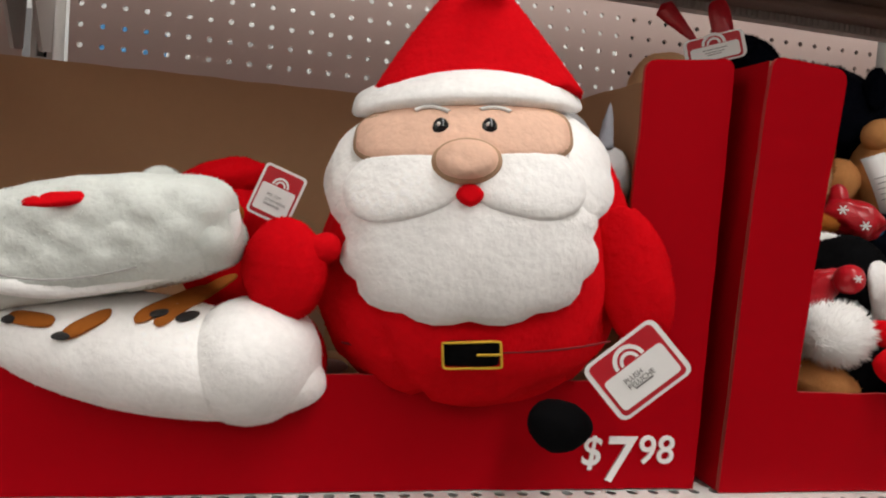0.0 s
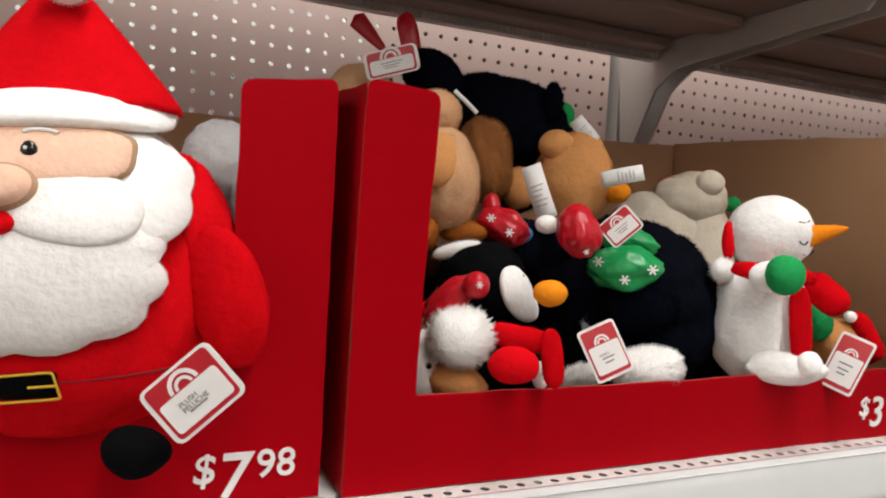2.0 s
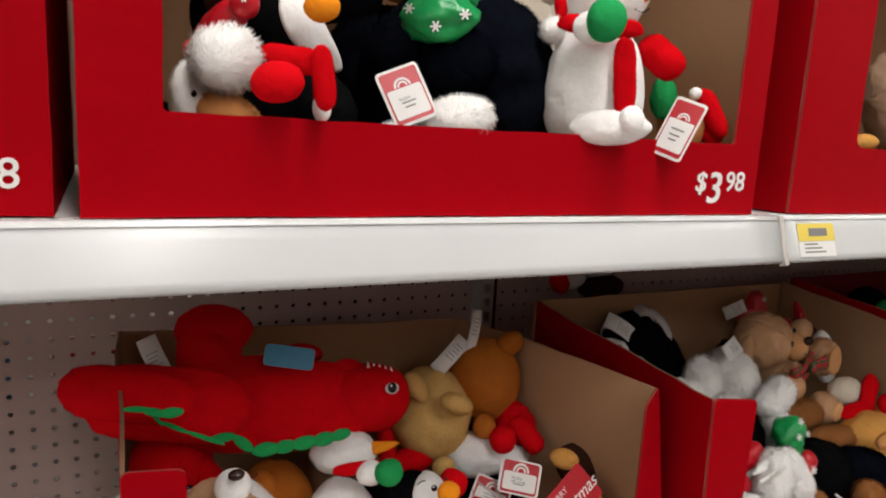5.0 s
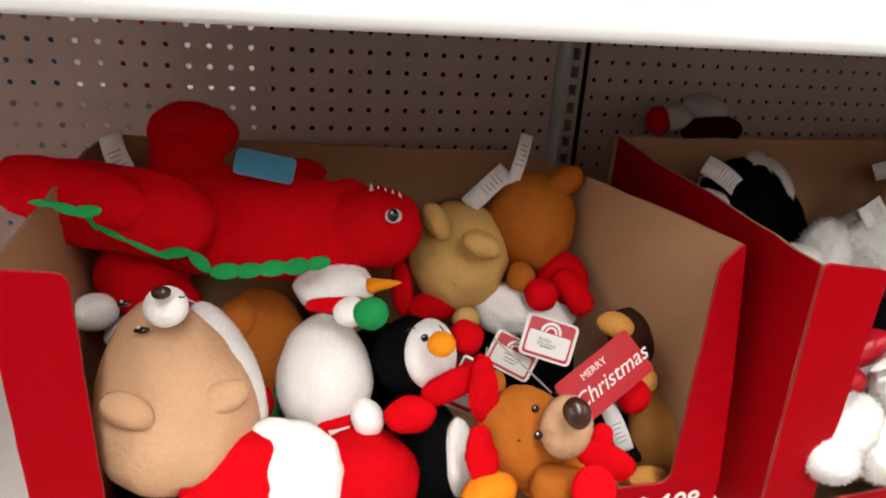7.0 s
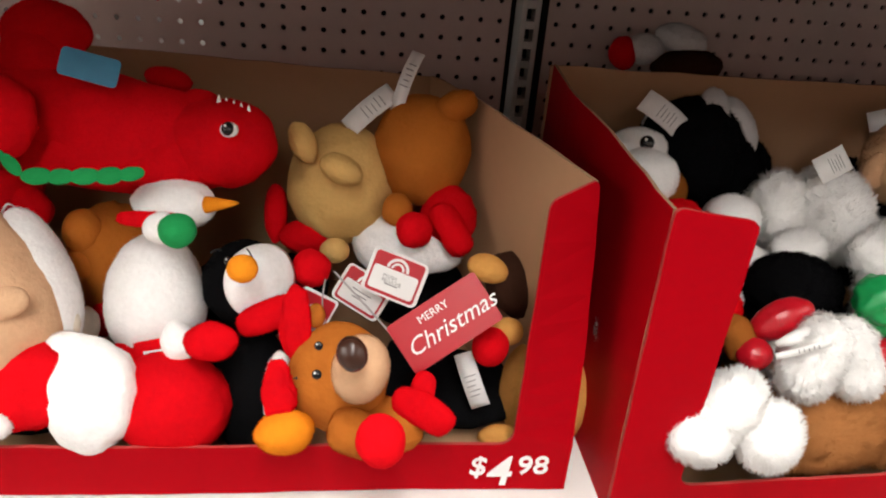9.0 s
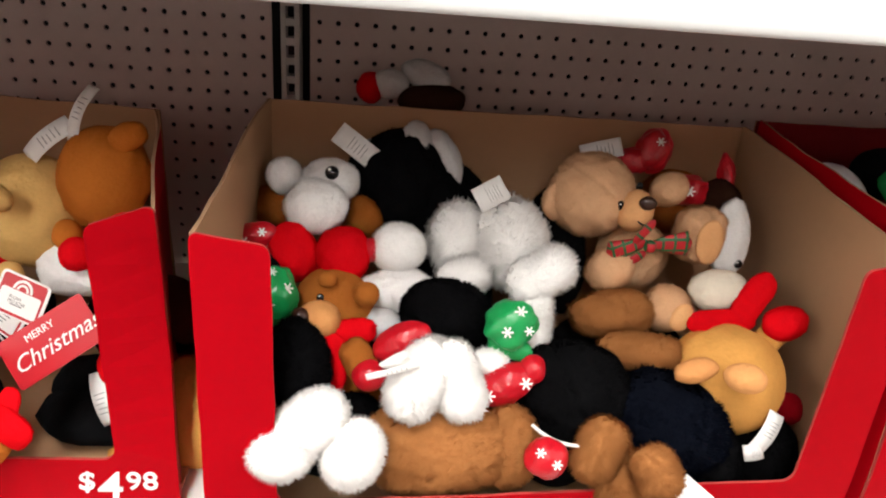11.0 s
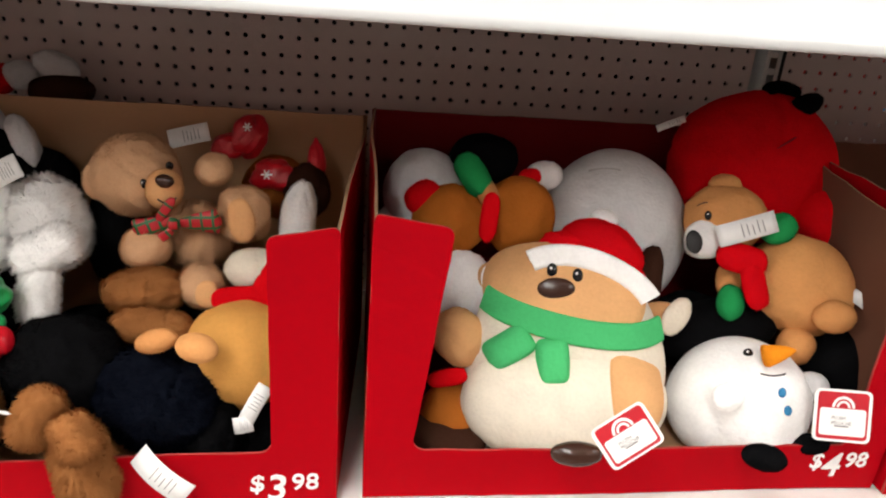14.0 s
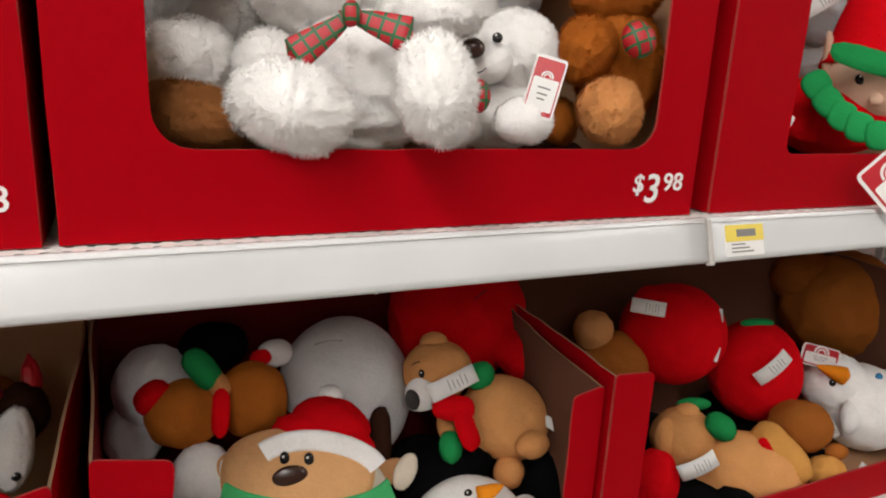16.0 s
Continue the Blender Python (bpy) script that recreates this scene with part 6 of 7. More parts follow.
T = toy("plush_bear", "brown plush bear with tan muzzle and red scarf", (0.0786, 0.1900, 1.0201), (-21.46, -4.24, -5.31))
blob(T, "head", (0.0044, 0, 0.025), (0.0402, 0.0307, 0.0361), "brown", ang=-10, fur=0.0008, lump=0.015)
blob(T, "muzzle", (-0.0002, -0.055, 0.0173), (0.0204, 0.0156, 0.0183), "tan")
blob(T, "nose", (-0.0143, -0.07, 0.0213), (0.0085, 0.0072, 0.0099), "gloss_brown")
bead(T, "eye", (-0.0032, -0.0299, 0.0351), (0.004, 0.002, 0.004))
bead(T, "glint", (-0.0042, -0.0317, 0.0367), (0.0009, 0.0006, 0.0009), "thread_white")
blob(T, "ear", (0.0406, -0.03, 0.0384), (0.0127, 0.0108, 0.0127), "brown")
blob(T, "ear", (0.0054, -0.04, 0.0539), (0.0094, 0.0067, 0.0078), "brown")
blob(T, "body", (0.0194, 0, -0.0611), (0.0361, 0.0307, 0.0416), "brown", fur=0.0008)
blob(T, "scarf", (0.0185, -0.05, 0.0023), (0.0341, 0.0067, 0.0134), "red", ang=11, kind="c")
blob(T, "scarf_end", (0.0125, -0.06, -0.0214), (0.0273, 0.0057, 0.0142), "red", ang=-90, kind="c")
blob(T, "arm", (0.0391, -0.07, -0.017), (0.0211, 0.0123, 0.0144), "brown", ang=-63, kind="c")
blob(T, "mitten", (0.0493, -0.08, -0.0283), (0.0152, 0.0121, 0.0142), "satin_red")
T = toy("plush_dog", "green satin mitten with white snowflakes on a black dog", (0.0301, 0.1700, 1.0665), (-21.46, -4.24, -5.31))
blob(T, "mitten", (0, 0, 0), (0.0203, 0.0173, 0.0287), "satin_green", lump=0.14)
blob(T, "thumb", (-0.0104, 0, -0.0156), (0.013, 0.0111, 0.013), "satin_green", lump=0.05)
blob(T, "dog_back", (-0.029, 0.04, -0.0039), (0.0305, 0.0259, 0.0471), "black", fur=0.002)
flake(T, (0.0143, -0.0131, 0.0087), 0.0077)
flake(T, (-0.0012, -0.0194, -0.006), 0.0071)
flake(T, (0, -0.0119, 0.024), 0.0062)
T = toy("plush_dog", "black plush dog with green snowflake mitten and white tail tip", (0.2052, 0.1700, 1.0343), (-21.46, -4.24, -5.31))
blob(T, "head", (-0.0109, 0, 0.0164), (0.0452, 0.0291, 0.0342), "black", ang=-10, fur=0.0025)
blob(T, "body", (0.0149, 0.02, -0.0086), (0.0338, 0.024, 0.0282), "black", fur=0.002)
blob(T, "mitten", (0.0478, -0.04, 0.0121), (0.0252, 0.0197, 0.0231), "satin_green", ang=20, lump=0.15)
blob(T, "thumb", (0.0476, -0.035, -0.0104), (0.0216, 0.0088, 0.0104), "satin_green", ang=-18, kind="c")
blob(T, "tail_tip", (0.0278, -0.04, -0.0224), (0.017, 0.0105, 0.0123), "white", fur=0.004)
flake(T, (0.0558, -0.0574, 0.0257), 0.0080)
flake(T, (0.0434, -0.0616, 0.0077), 0.0075)
flake(T, (0.0633, -0.0574, 0.0081), 0.0065)
T = toy("plush_dog", "white and brown furry dog in a red and white hat", (0.1760, 0.1100, 1.0107), (-21.46, -4.24, -5.31))
blob(T, "ear", (-0.0087, -0.03, 0.0117), (0.0374, 0.0204, 0.0241), "white", ang=-121, kind="c", fur=0.004)
blob(T, "ear", (0.0238, -0.03, 0.0117), (0.0353, 0.0174, 0.0204), "white", ang=-73, kind="c", fur=0.004)
blob(T, "head", (0, 0, 0.0101), (0.0379, 0.0279, 0.0329), "white", fur=0.004)
blob(T, "body", (0.0051, 0, -0.0556), (0.0759, 0.0365, 0.043), "curly", fur=0.004, lump=0.05)
blob(T, "body_side", (0.0708, 0, -0.0556), (0.0278, 0.0236, 0.0379), "curly", fur=0.004)
blob(T, "hat", (-0.0258, -0.01, 0.0421), (0.0286, 0.014, 0.0164), "satin_red", ang=25)
blob(T, "hat_brim", (-0.0161, -0.035, 0.0343), (0.0286, 0.0053, 0.0062), "white", ang=18, fur=0.001)
care_label(T, (-0.0308, -0.055, 0.0251), (0.046, 0.0055), ang=14, bend=0.05)
T = toy("plush_dog", "black dog with big white furry paws", (0.0527, 0.0900, 0.9945), (-21.46, -4.24, -5.31))
blob(T, "body", (0.0024, 0, 0.0387), (0.0315, 0.0267, 0.0436), "black", fur=0.003)
blob(T, "paw", (-0.0272, -0.01, 0.017), (0.019, 0.0162, 0.0262), "white", fur=0.004)
blob(T, "paw", (0.0192, -0.04, -0.0026), (0.0417, 0.0211, 0.0248), "white", ang=42, fur=0.004)
blob(T, "paw", (0.0006, -0.05, -0.0218), (0.0243, 0.0169, 0.0199), "white", fur=0.004)
blob(T, "paw", (0.0598, -0.04, -0.0229), (0.0248, 0.0211, 0.0293), "white", ang=-25, fur=0.004)
blob(T, "flank", (-0.0499, 0.02, 0.0496), (0.015, 0.0128, 0.0225), "white", fur=0.003)
blob(T, "seat", (0.0474, 0.04, -0.0161), (0.031, 0.0198, 0.0233), "black", fur=0.003)
T = toy("plush_mittens", "pair of red satin mittens with white snowflakes", (0.2444, 0.1100, 1.0114), (-21.46, -4.24, -5.31))
blob(T, "mitten", (0, 0, 0.001), (0.0302, 0.0152, 0.0179), "satin_red", ang=25, lump=0.06)
blob(T, "cuff", (0.0256, 0, 0.0154), (0.0128, 0.0109, 0.0141), "satin_red", lump=0.05)
flake(T, (-0.0155, -0.0151, -0.0061), 0.0085)
flake(T, (0.0181, -0.0142, 0.0052), 0.0085)
blob(T, "mitten", (0.0327, -0.045, -0.0513), (0.019, 0.0151, 0.0178), "satin_red", lump=0.06)
flake(T, (0.0256, -0.0594, -0.0427), 0.0065)
flake(T, (0.0394, -0.0616, -0.0521), 0.0065)
T = toy("plush_dog", "black furry dog with brown legs lying over the sill", (0.3696, 0.1200, 0.9737), (-21.46, -4.24, -5.31))
blob(T, "head", (-0.0543, 0, 0.019), (0.0583, 0.045, 0.0529), "black", fur=0.003, lump=0.03)
blob(T, "body", (0.038, 0, -0.0109), (0.0624, 0.0438, 0.0515), "navy", ang=-20, fur=0.0045, lump=0.04)
blob(T, "leg", (-0.0405, -0.07, -0.0125), (0.0293, 0.0175, 0.0206), "curly", ang=-117, kind="c", fur=0.004)
blob(T, "leg", (0.0045, -0.09, -0.0247), (0.0224, 0.0159, 0.0187), "curly", ang=-63, kind="c", fur=0.004)
stitch(T, "collar", ((-0.0998, -0.0755, 0.0108), (-0.0878, -0.0755, -0.0012), (-0.0734, -0.0755, -0.0075), (-0.0566, -0.0755, -0.0075)), 0.00168, "thread_white")
blob(T, "rump", (0.0841, 0.01, -0.0468), (0.0331, 0.0281, 0.0386), "black", fur=0.003)
T = toy("plush_dog", "brown curly plush dog hanging a leg over the sill", (0.3574, 0.0600, 0.9441), (-21.86, -4.24, -5.21))
blob(T, "leg", (-0.0025, 0, -0.0125), (0.0418, 0.0224, 0.0263), "curly", ang=-75, kind="c", fur=0.005)
care_label(T, (0.0702, 0, -0.0211), (0.0602, 0.0226), ang=-40)
T = toy("plush_bear", "beige teddy bear with a red plaid bow tie", (0.37, 0.27, 1.11), (0, 0, 0))
blob(T, "head", (-0.018, 0.004, 0.036), (0.046, 0.043, 0.045), "beige", fur=0.0026, lump=0.012)
blob(T, "ear", (-0.056, -0.004, 0.030), (0.0165, 0.011, 0.0215), "beige", fur=0.0018)
blob(T, "ear", (0.066, 0.0, 0.047), (0.021, 0.016, 0.0185), "beige", ang=25, fur=0.0018)
blob(T, "muzzle", (0.020, -0.028, 0.031), (0.0195, 0.019, 0.0225), "face_tan", ang=-8, lump=0.01)
blob(T, "nose", (0.026, -0.045, 0.0455), (0.0095, 0.0062, 0.0075), "gloss_brown", ang=-6)
bead(T, "eye", (0.0015, -0.0345, 0.0385), (0.0042, 0.0026, 0.0055))
bead(T, "glint", (0.0006, -0.0368, 0.0403), (0.001, 0.0007, 0.001), "thread_white")
bead(T, "eye", (0.0245, -0.0190, 0.0545), (0.0042, 0.0026, 0.0050))
stitch(T, "smile", ((0.018, -0.0475, 0.0265), (0.0245, -0.0485, 0.0205), (0.0315, -0.0470, 0.0215), (0.036, -0.0430, 0.0275)), 0.0008, "thread_black")
blob(T, "body", (0.042, 0.010, -0.035), (0.039, 0.034, 0.042), "beige", fur=0.0026)
blob(T, "arm", (0.000, -0.042, -0.031), (0.026, 0.020, 0.0235), "beige", ang=15, fur=0.0026)
blob(T, "leg", (0.101, -0.018, 0.004), (0.0305, 0.0236, 0.0265), "beige", ang=-90, kind="c", fur=0.0026)
blob(T, "sole", (0.102, -0.0445, 0.005), (0.0145, 0.004, 0.0245), "face_tan", ang=5)
blob(T, "leg", (0.062, -0.062, -0.065), (0.0244, 0.0208, 0.0256), "beige", fur=0.0026)
blob(T, "sole", (0.071, -0.0815, -0.066), (0.0125, 0.004, 0.0165), "face_tan", ang=-10)
blob(T, "bow", (0.014, -0.048, -0.002), (0.024, 0.0062, 0.014), "plaid", ang=20, kind="n", lump=0.06)
blob(T, "bow", (0.056, -0.046, 0.002), (0.025, 0.0062, 0.015), "plaid", ang=-175, kind="n", lump=0.06)
blob(T, "bow_knot", (0.034, -0.053, 0.001), (0.0066, 0.0056, 0.0072), "plaid")
blob(T, "ribbon", (0.026, -0.050, 0.016), (0.016, 0.0015, 0.005), "plaid", ang=55, kind="c")
blob(T, "ribbon", (0.022, -0.050, -0.014), (0.0125, 0.0015, 0.005), "plaid", ang=-141, kind="c")
T = toy("plush_dog", "brown curly plush dog lying between the bears", (0.3751, 0.2000, 1.0273), (-21.46, -4.24, -5.31))
blob(T, "back", (-0.0029, 0, 0.0118), (0.0441, 0.0212, 0.025), "curly", ang=5, fur=0.004, lump=0.06)
blob(T, "leg", (0.0198, -0.03, -0.0226), (0.042, 0.0158, 0.0186), "curly", ang=-7, kind="c", fur=0.004)
blob(T, "belly", (0.0146, 0.06, -0.0275), (0.0702, 0.0298, 0.0351), "black", fur=0.003)
T = toy("plush_moose", "dark plush moose with red snowflake antlers", (0.4946, 0.3600, 1.1424), (-21.46, -4.24, -5.31))
blob(T, "antler", (-0.0378, 0, 0.0343), (0.0206, 0.0175, 0.0292), "satin_red", ang=-20, lump=0.14)
blob(T, "antler", (-0.0618, 0, 0.022), (0.024, 0.0131, 0.0155), "satin_red", lump=0.14)
blob(T, "antler", (-0.0017, -0.02, -0.0149), (0.0285, 0.0165, 0.0194), "satin_red", lump=0.16)
blob(T, "antler", (0.047, -0.01, 0.0026), (0.0102, 0.0087, 0.0254), "satin_red", lump=0.14)
flake(T, (-0.0345, -0.0192, 0.0425), 0.0081)
flake(T, (-0.0059, -0.0387, -0.0172), 0.0092)
blob(T, "head", (-0.009, 0.02, -0.0266), (0.0422, 0.0329, 0.0387), "brown", fur=0.002)
care_label(T, (-0.1056, -0.02, 0.032), (0.0503, 0.0228), ang=12, bend=0.1)
T = toy("plush_dog", "white furry dog squeezed against the box side", (0.5251, 0.2800, 1.0984), (-21.46, -4.24, -5.31))
blob(T, "head", (0, 0, 0), (0.0205, 0.0175, 0.0449), "white", ang=-8, fur=0.002)
bead(T, "eye", (0.0045, -0.0129, -0.0283), (0.0051, 0.0025, 0.0051))
bead(T, "glint", (0.0032, -0.0152, -0.0263), (0.0011, 0.0008, 0.0011), "thread_white")
blob(T, "body", (0.0025, 0.04, 0.0367), (0.027, 0.0229, 0.0337), "dark_brown", fur=0.002)
T = toy("plush_bear", "tan plush bear in white hat and red scarf from behind", (0.5008, 0.2000, 1.0436), (-21.46, -4.24, -5.31))
blob(T, "hat", (-0.0131, 0, 0.025), (0.0321, 0.0197, 0.0232), "cream", lump=0.02)
blob(T, "scarf", (-0.0178, -0.02, -0.0048), (0.0353, 0.0064, 0.0127), "red", ang=3, kind="c")
blob(T, "scarf_end", (0.014, -0.02, 0.0169), (0.0324, 0.0075, 0.015), "red", ang=54, kind="c")
blob(T, "mitten", (0.0431, -0.03, -0.0049), (0.0234, 0.015, 0.0177), "red", ang=15)
blob(T, "arm", (0.0357, -0.02, -0.0178), (0.0206, 0.0123, 0.0145), "yellowtan", ang=41, kind="c")
blob(T, "body", (-0.0179, -0.03, -0.0619), (0.0584, 0.0472, 0.0556), "yellowtan", fur=0.0008, lump=0.02)
blob(T, "foot", (-0.0743, -0.105, -0.0379), (0.0203, 0.0095, 0.0112), "tan", ang=12)
blob(T, "foot", (-0.0332, -0.115, -0.0428), (0.02, 0.0119, 0.014), "tan", ang=-12, lump=0.02)
care_label(T, (0.0078, -0.07, -0.1042), (0.0403, 0.0161), ang=60)
care_label(T, (-0.0046, -0.07, -0.1246), (0.0193, 0.0161), ang=10)
T = toy("plush_dog", "black plush dog pressed under the tan bear", (0.5249, 0.1500, 0.9449), (-21.46, -4.24, -5.31))
blob(T, "body", (0, 0, -0.0294), (0.0441, 0.0375, 0.0441), "black", fur=0.003)
blob(T, "leg", (0.0492, 0.02, 0.0065), (0.0151, 0.0129, 0.0182), "dark_red")
T = toy("plush_dog", "white and brown plush dog fallen behind the boxes", (0.1608, 0.5000, 1.2077), (-21.46, -4.24, -5.31))
blob(T, "head", (0.0223, 0, 0.0149), (0.0334, 0.0158, 0.0186), "greywhite", ang=-20, fur=0.0015)
blob(T, "ear", (-0.026, 0, 0.0037), (0.026, 0.0158, 0.0186), "greywhite", fur=0.0015)
blob(T, "mitten", (-0.0513, 0, -0.0015), (0.0178, 0.0152, 0.0201), "red")
blob(T, "body", (0.0297, 0, -0.0186), (0.0446, 0.019, 0.0223), "dark_brown", fur=0.0015)

# lower shelf, third box: round dog, snowman, ball toys
T = toy("plush_dog", "round cream plush dog in a red hat and green scarf", (0.8274, 0.1650, 0.9892), (-21.43, -4.24, -6.41))
blob(T, "body", (0.0013, 0, 0.0051), (0.1088, 0.0501, 0.1254), "cream", lump=0.008, taper=-0.13)
blob(T, "belly", (-0.0023, -0.016, -0.042), (0.1116, 0.0459, 0.074), "cream", lump=0.008)
pad(T, "face", (-0.003, 0.0772), (0.0879, 0.0509), (0.0013, 0, 0.0051, 0.1088, 0.0501, 0.1254, 0), "face_tan", ang=-6, power=2.4, lift=0.002)
pad(T, "arm", (0.0705, -0.0233), (0.03, 0.048), (-0.0023, -0.016, -0.042, 0.1116, 0.0459, 0.074, 0), "face_tan", ang=4, power=2.8, lift=0.006)
stitch(T, "scarf", ((-0.0882, -0.0165, 0.0692), (-0.0745, -0.0329, 0.0587), (-0.0384, -0.0477, 0.0461), (0.0093, -0.0525, 0.0348), (0.0536, -0.0468, 0.0296), (0.0827, -0.0356, 0.0308), (0.0996, -0.0213, 0.0378)), 0.0034, "mint", flat=0.0145)
pad(T, "scarf_end", (-0.0636, 0.0176), (0.0267, 0.017), (0.0013, 0, 0.0051, 0.1088, 0.0501, 0.1254, 0), "mint", ang=33, power=5, lift=0.010)
pad(T, "scarf_end", (-0.0183, 0.0037), (0.0174, 0.0252), (0.0013, 0, 0.0051, 0.1088, 0.0501, 0.1254, 0), "mint", ang=4, power=5, lift=0.012)
blob(T, "hat", (0.0400, 0.010, 0.1170), (0.0500, 0.034, 0.0370), "red", ang=-24, lump=0.02)
blob(T, "hat_base", (0.0330, 0.008, 0.1080), (0.0640, 0.035, 0.0240), "red", ang=-24, lump=0.012)
stitch(T, "hat_brim", ((-0.0408, -0.0305, 0.1087), (-0.0258, -0.0302, 0.1156), (0.0076, -0.0325, 0.1169), (0.0486, -0.0323, 0.1032), (0.0785, -0.0264, 0.0834), (0.087, -0.0277, 0.0685)), 0.0052, "white", flat=0.0120)
blob(T, "pompom", (0.0461, 0.02, 0.1536), (0.0164, 0.0123, 0.0144), "white", fur=0.0015)
bead(T, "eye", (-0.0183, -0.036, 0.0992), (0.0058, 0.0029, 0.0079))
bead(T, "glint", (-0.0198, -0.0386, 0.1015), (0.0013, 0.0009, 0.0013), "thread_white")
bead(T, "eye", (0.0082, -0.0393, 0.094), (0.0058, 0.0029, 0.0079))
bead(T, "glint", (0.0067, -0.0419, 0.0963), (0.0013, 0.0009, 0.0013), "thread_white")
blob(T, "nose", (-0.0148, -0.0435, 0.0805), (0.0199, 0.004, 0.0115), "gloss_brown", lump=0.01)
blob(T, "ear", (0.1095, 0.03, 0.0459), (0.0283, 0.0076, 0.0153), "face_tan", ang=12)
blob(T, "ear_inner", (0.1270, 0.012, 0.0470), (0.0135, 0.0060, 0.0235), "cream", ang=-32)
blob(T, "ear", (-0.0767, 0.03, 0.0885), (0.0193, 0.0086, 0.0173), "face_tan", ang=-30)
blob(T, "ear_inner", (-0.0846, 0.02, 0.088), (0.0072, 0.0029, 0.0144), "white")
blob(T, "arm", (-0.116, -0.01, 0.0241), (0.0291, 0.0203, 0.0341), "face_tan", ang=40)
blob(T, "foot", (-0.0003, -0.09, -0.0784), (0.026, 0.0106, 0.0124), "gloss_brown")
hang_tag(T, (0.0349, -0.15, -0.0436), (0.0542, 0.0423), ang=33, words=('PLUSH', 'PELUCHE'))
T = toy("plush_snowman", "round white plush snowman in a black hat with blue buttons", (1.0323, 0.1500, 0.9490), (-21.43, -4.24, -6.41))
blob(T, "body", (0, 0, -0.002), (0.0802, 0.0625, 0.0736), "white", lump=0.01)
blob(T, "hat", (-0.0103, 0.04, 0.0735), (0.0696, 0.0325, 0.0383), "black", ang=10, lump=0.02)
bead(T, "eye", (-0.0029, -0.0362, 0.0583), (0.0057, 0.0029, 0.0057))
bead(T, "glint", (-0.0043, -0.0387, 0.0606), (0.0013, 0.0009, 0.0013), "thread_white")
blob(T, "nose", (0.0191, -0.062, 0.0627), (0.0186, 0.0114, 0.0135), "orange", ang=12, kind="n")
stitch(T, "smile", ((0.0036, -0.052, 0.0396), (0.0175, -0.0529, 0.0349), (0.0327, -0.0462, 0.0384)), 0.00094, "thread_black")
bead(T, "button", (0.0245, -0.0575, 0.0204), (0.0043, 0.0022, 0.0055), "blue")
bead(T, "button", (0.03, -0.0589, 0.0016), (0.0043, 0.0022, 0.0055), "blue")
blob(T, "arm", (-0.044, -0.088, 0.0221), (0.0171, 0.0074, 0.0148), "white", ang=20)
blob(T, "foot", (-0.012, -0.1, -0.0358), (0.0226, 0.0113, 0.0133), "black", ang=-12)
blob(T, "scarf", (0.0783, -0.01, 0.0176), (0.0196, 0.0145, 0.017), "greywhite")
hang_tag(T, (0.0751, -0.08, 0.0022), (0.0585, 0.0537), ang=-4, words=('PLUSH', 'PELUCHE'))
blob(T, "foot", (0.0615, -0.04, -0.0384), (0.022, 0.0096, 0.0113), "black")
T = toy("plush_bear", "tan plush bear with red scarf and green mittens", (1.0719, 0.2400, 1.0947), (-21.43, -4.24, -6.41))
blob(T, "head", (-0.0429, 0, 0.0401), (0.0477, 0.0353, 0.0415), "tan", lump=0.012)
blob(T, "ear", (-0.0429, 0, 0.0789), (0.0194, 0.0129, 0.0152), "tan")
blob(T, "muzzle", (-0.0679, -0.018, 0.017), (0.0298, 0.0166, 0.0237), "white", ang=20)
blob(T, "nose", (-0.0907, -0.036, 0.0121), (0.0093, 0.0037, 0.0139), "nose_black", ang=10)
bead(T, "eye", (-0.0722, -0.0287, 0.0426), (0.0043, 0.0022, 0.0057))
bead(T, "glint", (-0.0733, -0.0307, 0.0443), (0.001, 0.0007, 0.001), "thread_white")
stitch(T, "brow", ((-0.081, -0.0172, 0.0536), (-0.0753, -0.0206, 0.0589), (-0.0712, -0.0248, 0.0574)), 0.00101, "thread_black")
care_label(T, (-0.0386, -0.055, 0.0268), (0.0672, 0.0246), ang=16, bend=0.1)
blob(T, "mitten", (0.0071, -0.03, 0.0279), (0.0213, 0.0147, 0.0173), "green", ang=20)
blob(T, "mitten", (-0.0469, -0.03, -0.0575), (0.0153, 0.013, 0.0207), "green")
blob(T, "scarf", (-0.0385, -0.04, -0.0066), (0.0286, 0.0099, 0.0165), "red", ang=-14, kind="c")
blob(T, "scarf_end", (-0.0255, -0.045, -0.0375), (0.0268, 0.0065, 0.0131), "red", ang=-76, kind="c")
blob(T, "body", (0.045, 0, -0.0381), (0.064, 0.0485, 0.0571), "tan", ang=-42, lump=0.015)
blob(T, "leg", (0.0601, -0.05, -0.0708), (0.0234, 0.0155, 0.0182), "tan")
blob(T, "leg", (0.0328, -0.02, -0.1072), (0.0209, 0.0178, 0.0223), "tan")
care_label(T, (0.1052, -0.03, -0.0575), (0.0374, 0.0147), ang=-40)
blob(T, "paw_brown", (0.0715, 0.02, -0.1297), (0.0234, 0.0157, 0.0184), "brown")
blob(T, "arm", (-0.0415, -0.01, -0.0338), (0.0137, 0.0116, 0.0239), "tan")
blob(T, "mitten", (0.1277, -0.01, -0.0936), (0.025, 0.0093, 0.0109), "satin_red", ang=-52, kind="c")
blob(T, "dog_paw", (0.1003, 0, -0.1197), (0.0138, 0.0106, 0.0125), "brown")
T = toy("plush_snowman", "round white plush ball seen from above with brown antlers", (0.9282, 0.3300, 1.0838), (-21.43, -4.24, -6.41))
blob(T, "body", (-0.0075, 0, 0), (0.0935, 0.0795, 0.1047), "greywhite", lump=0.01)
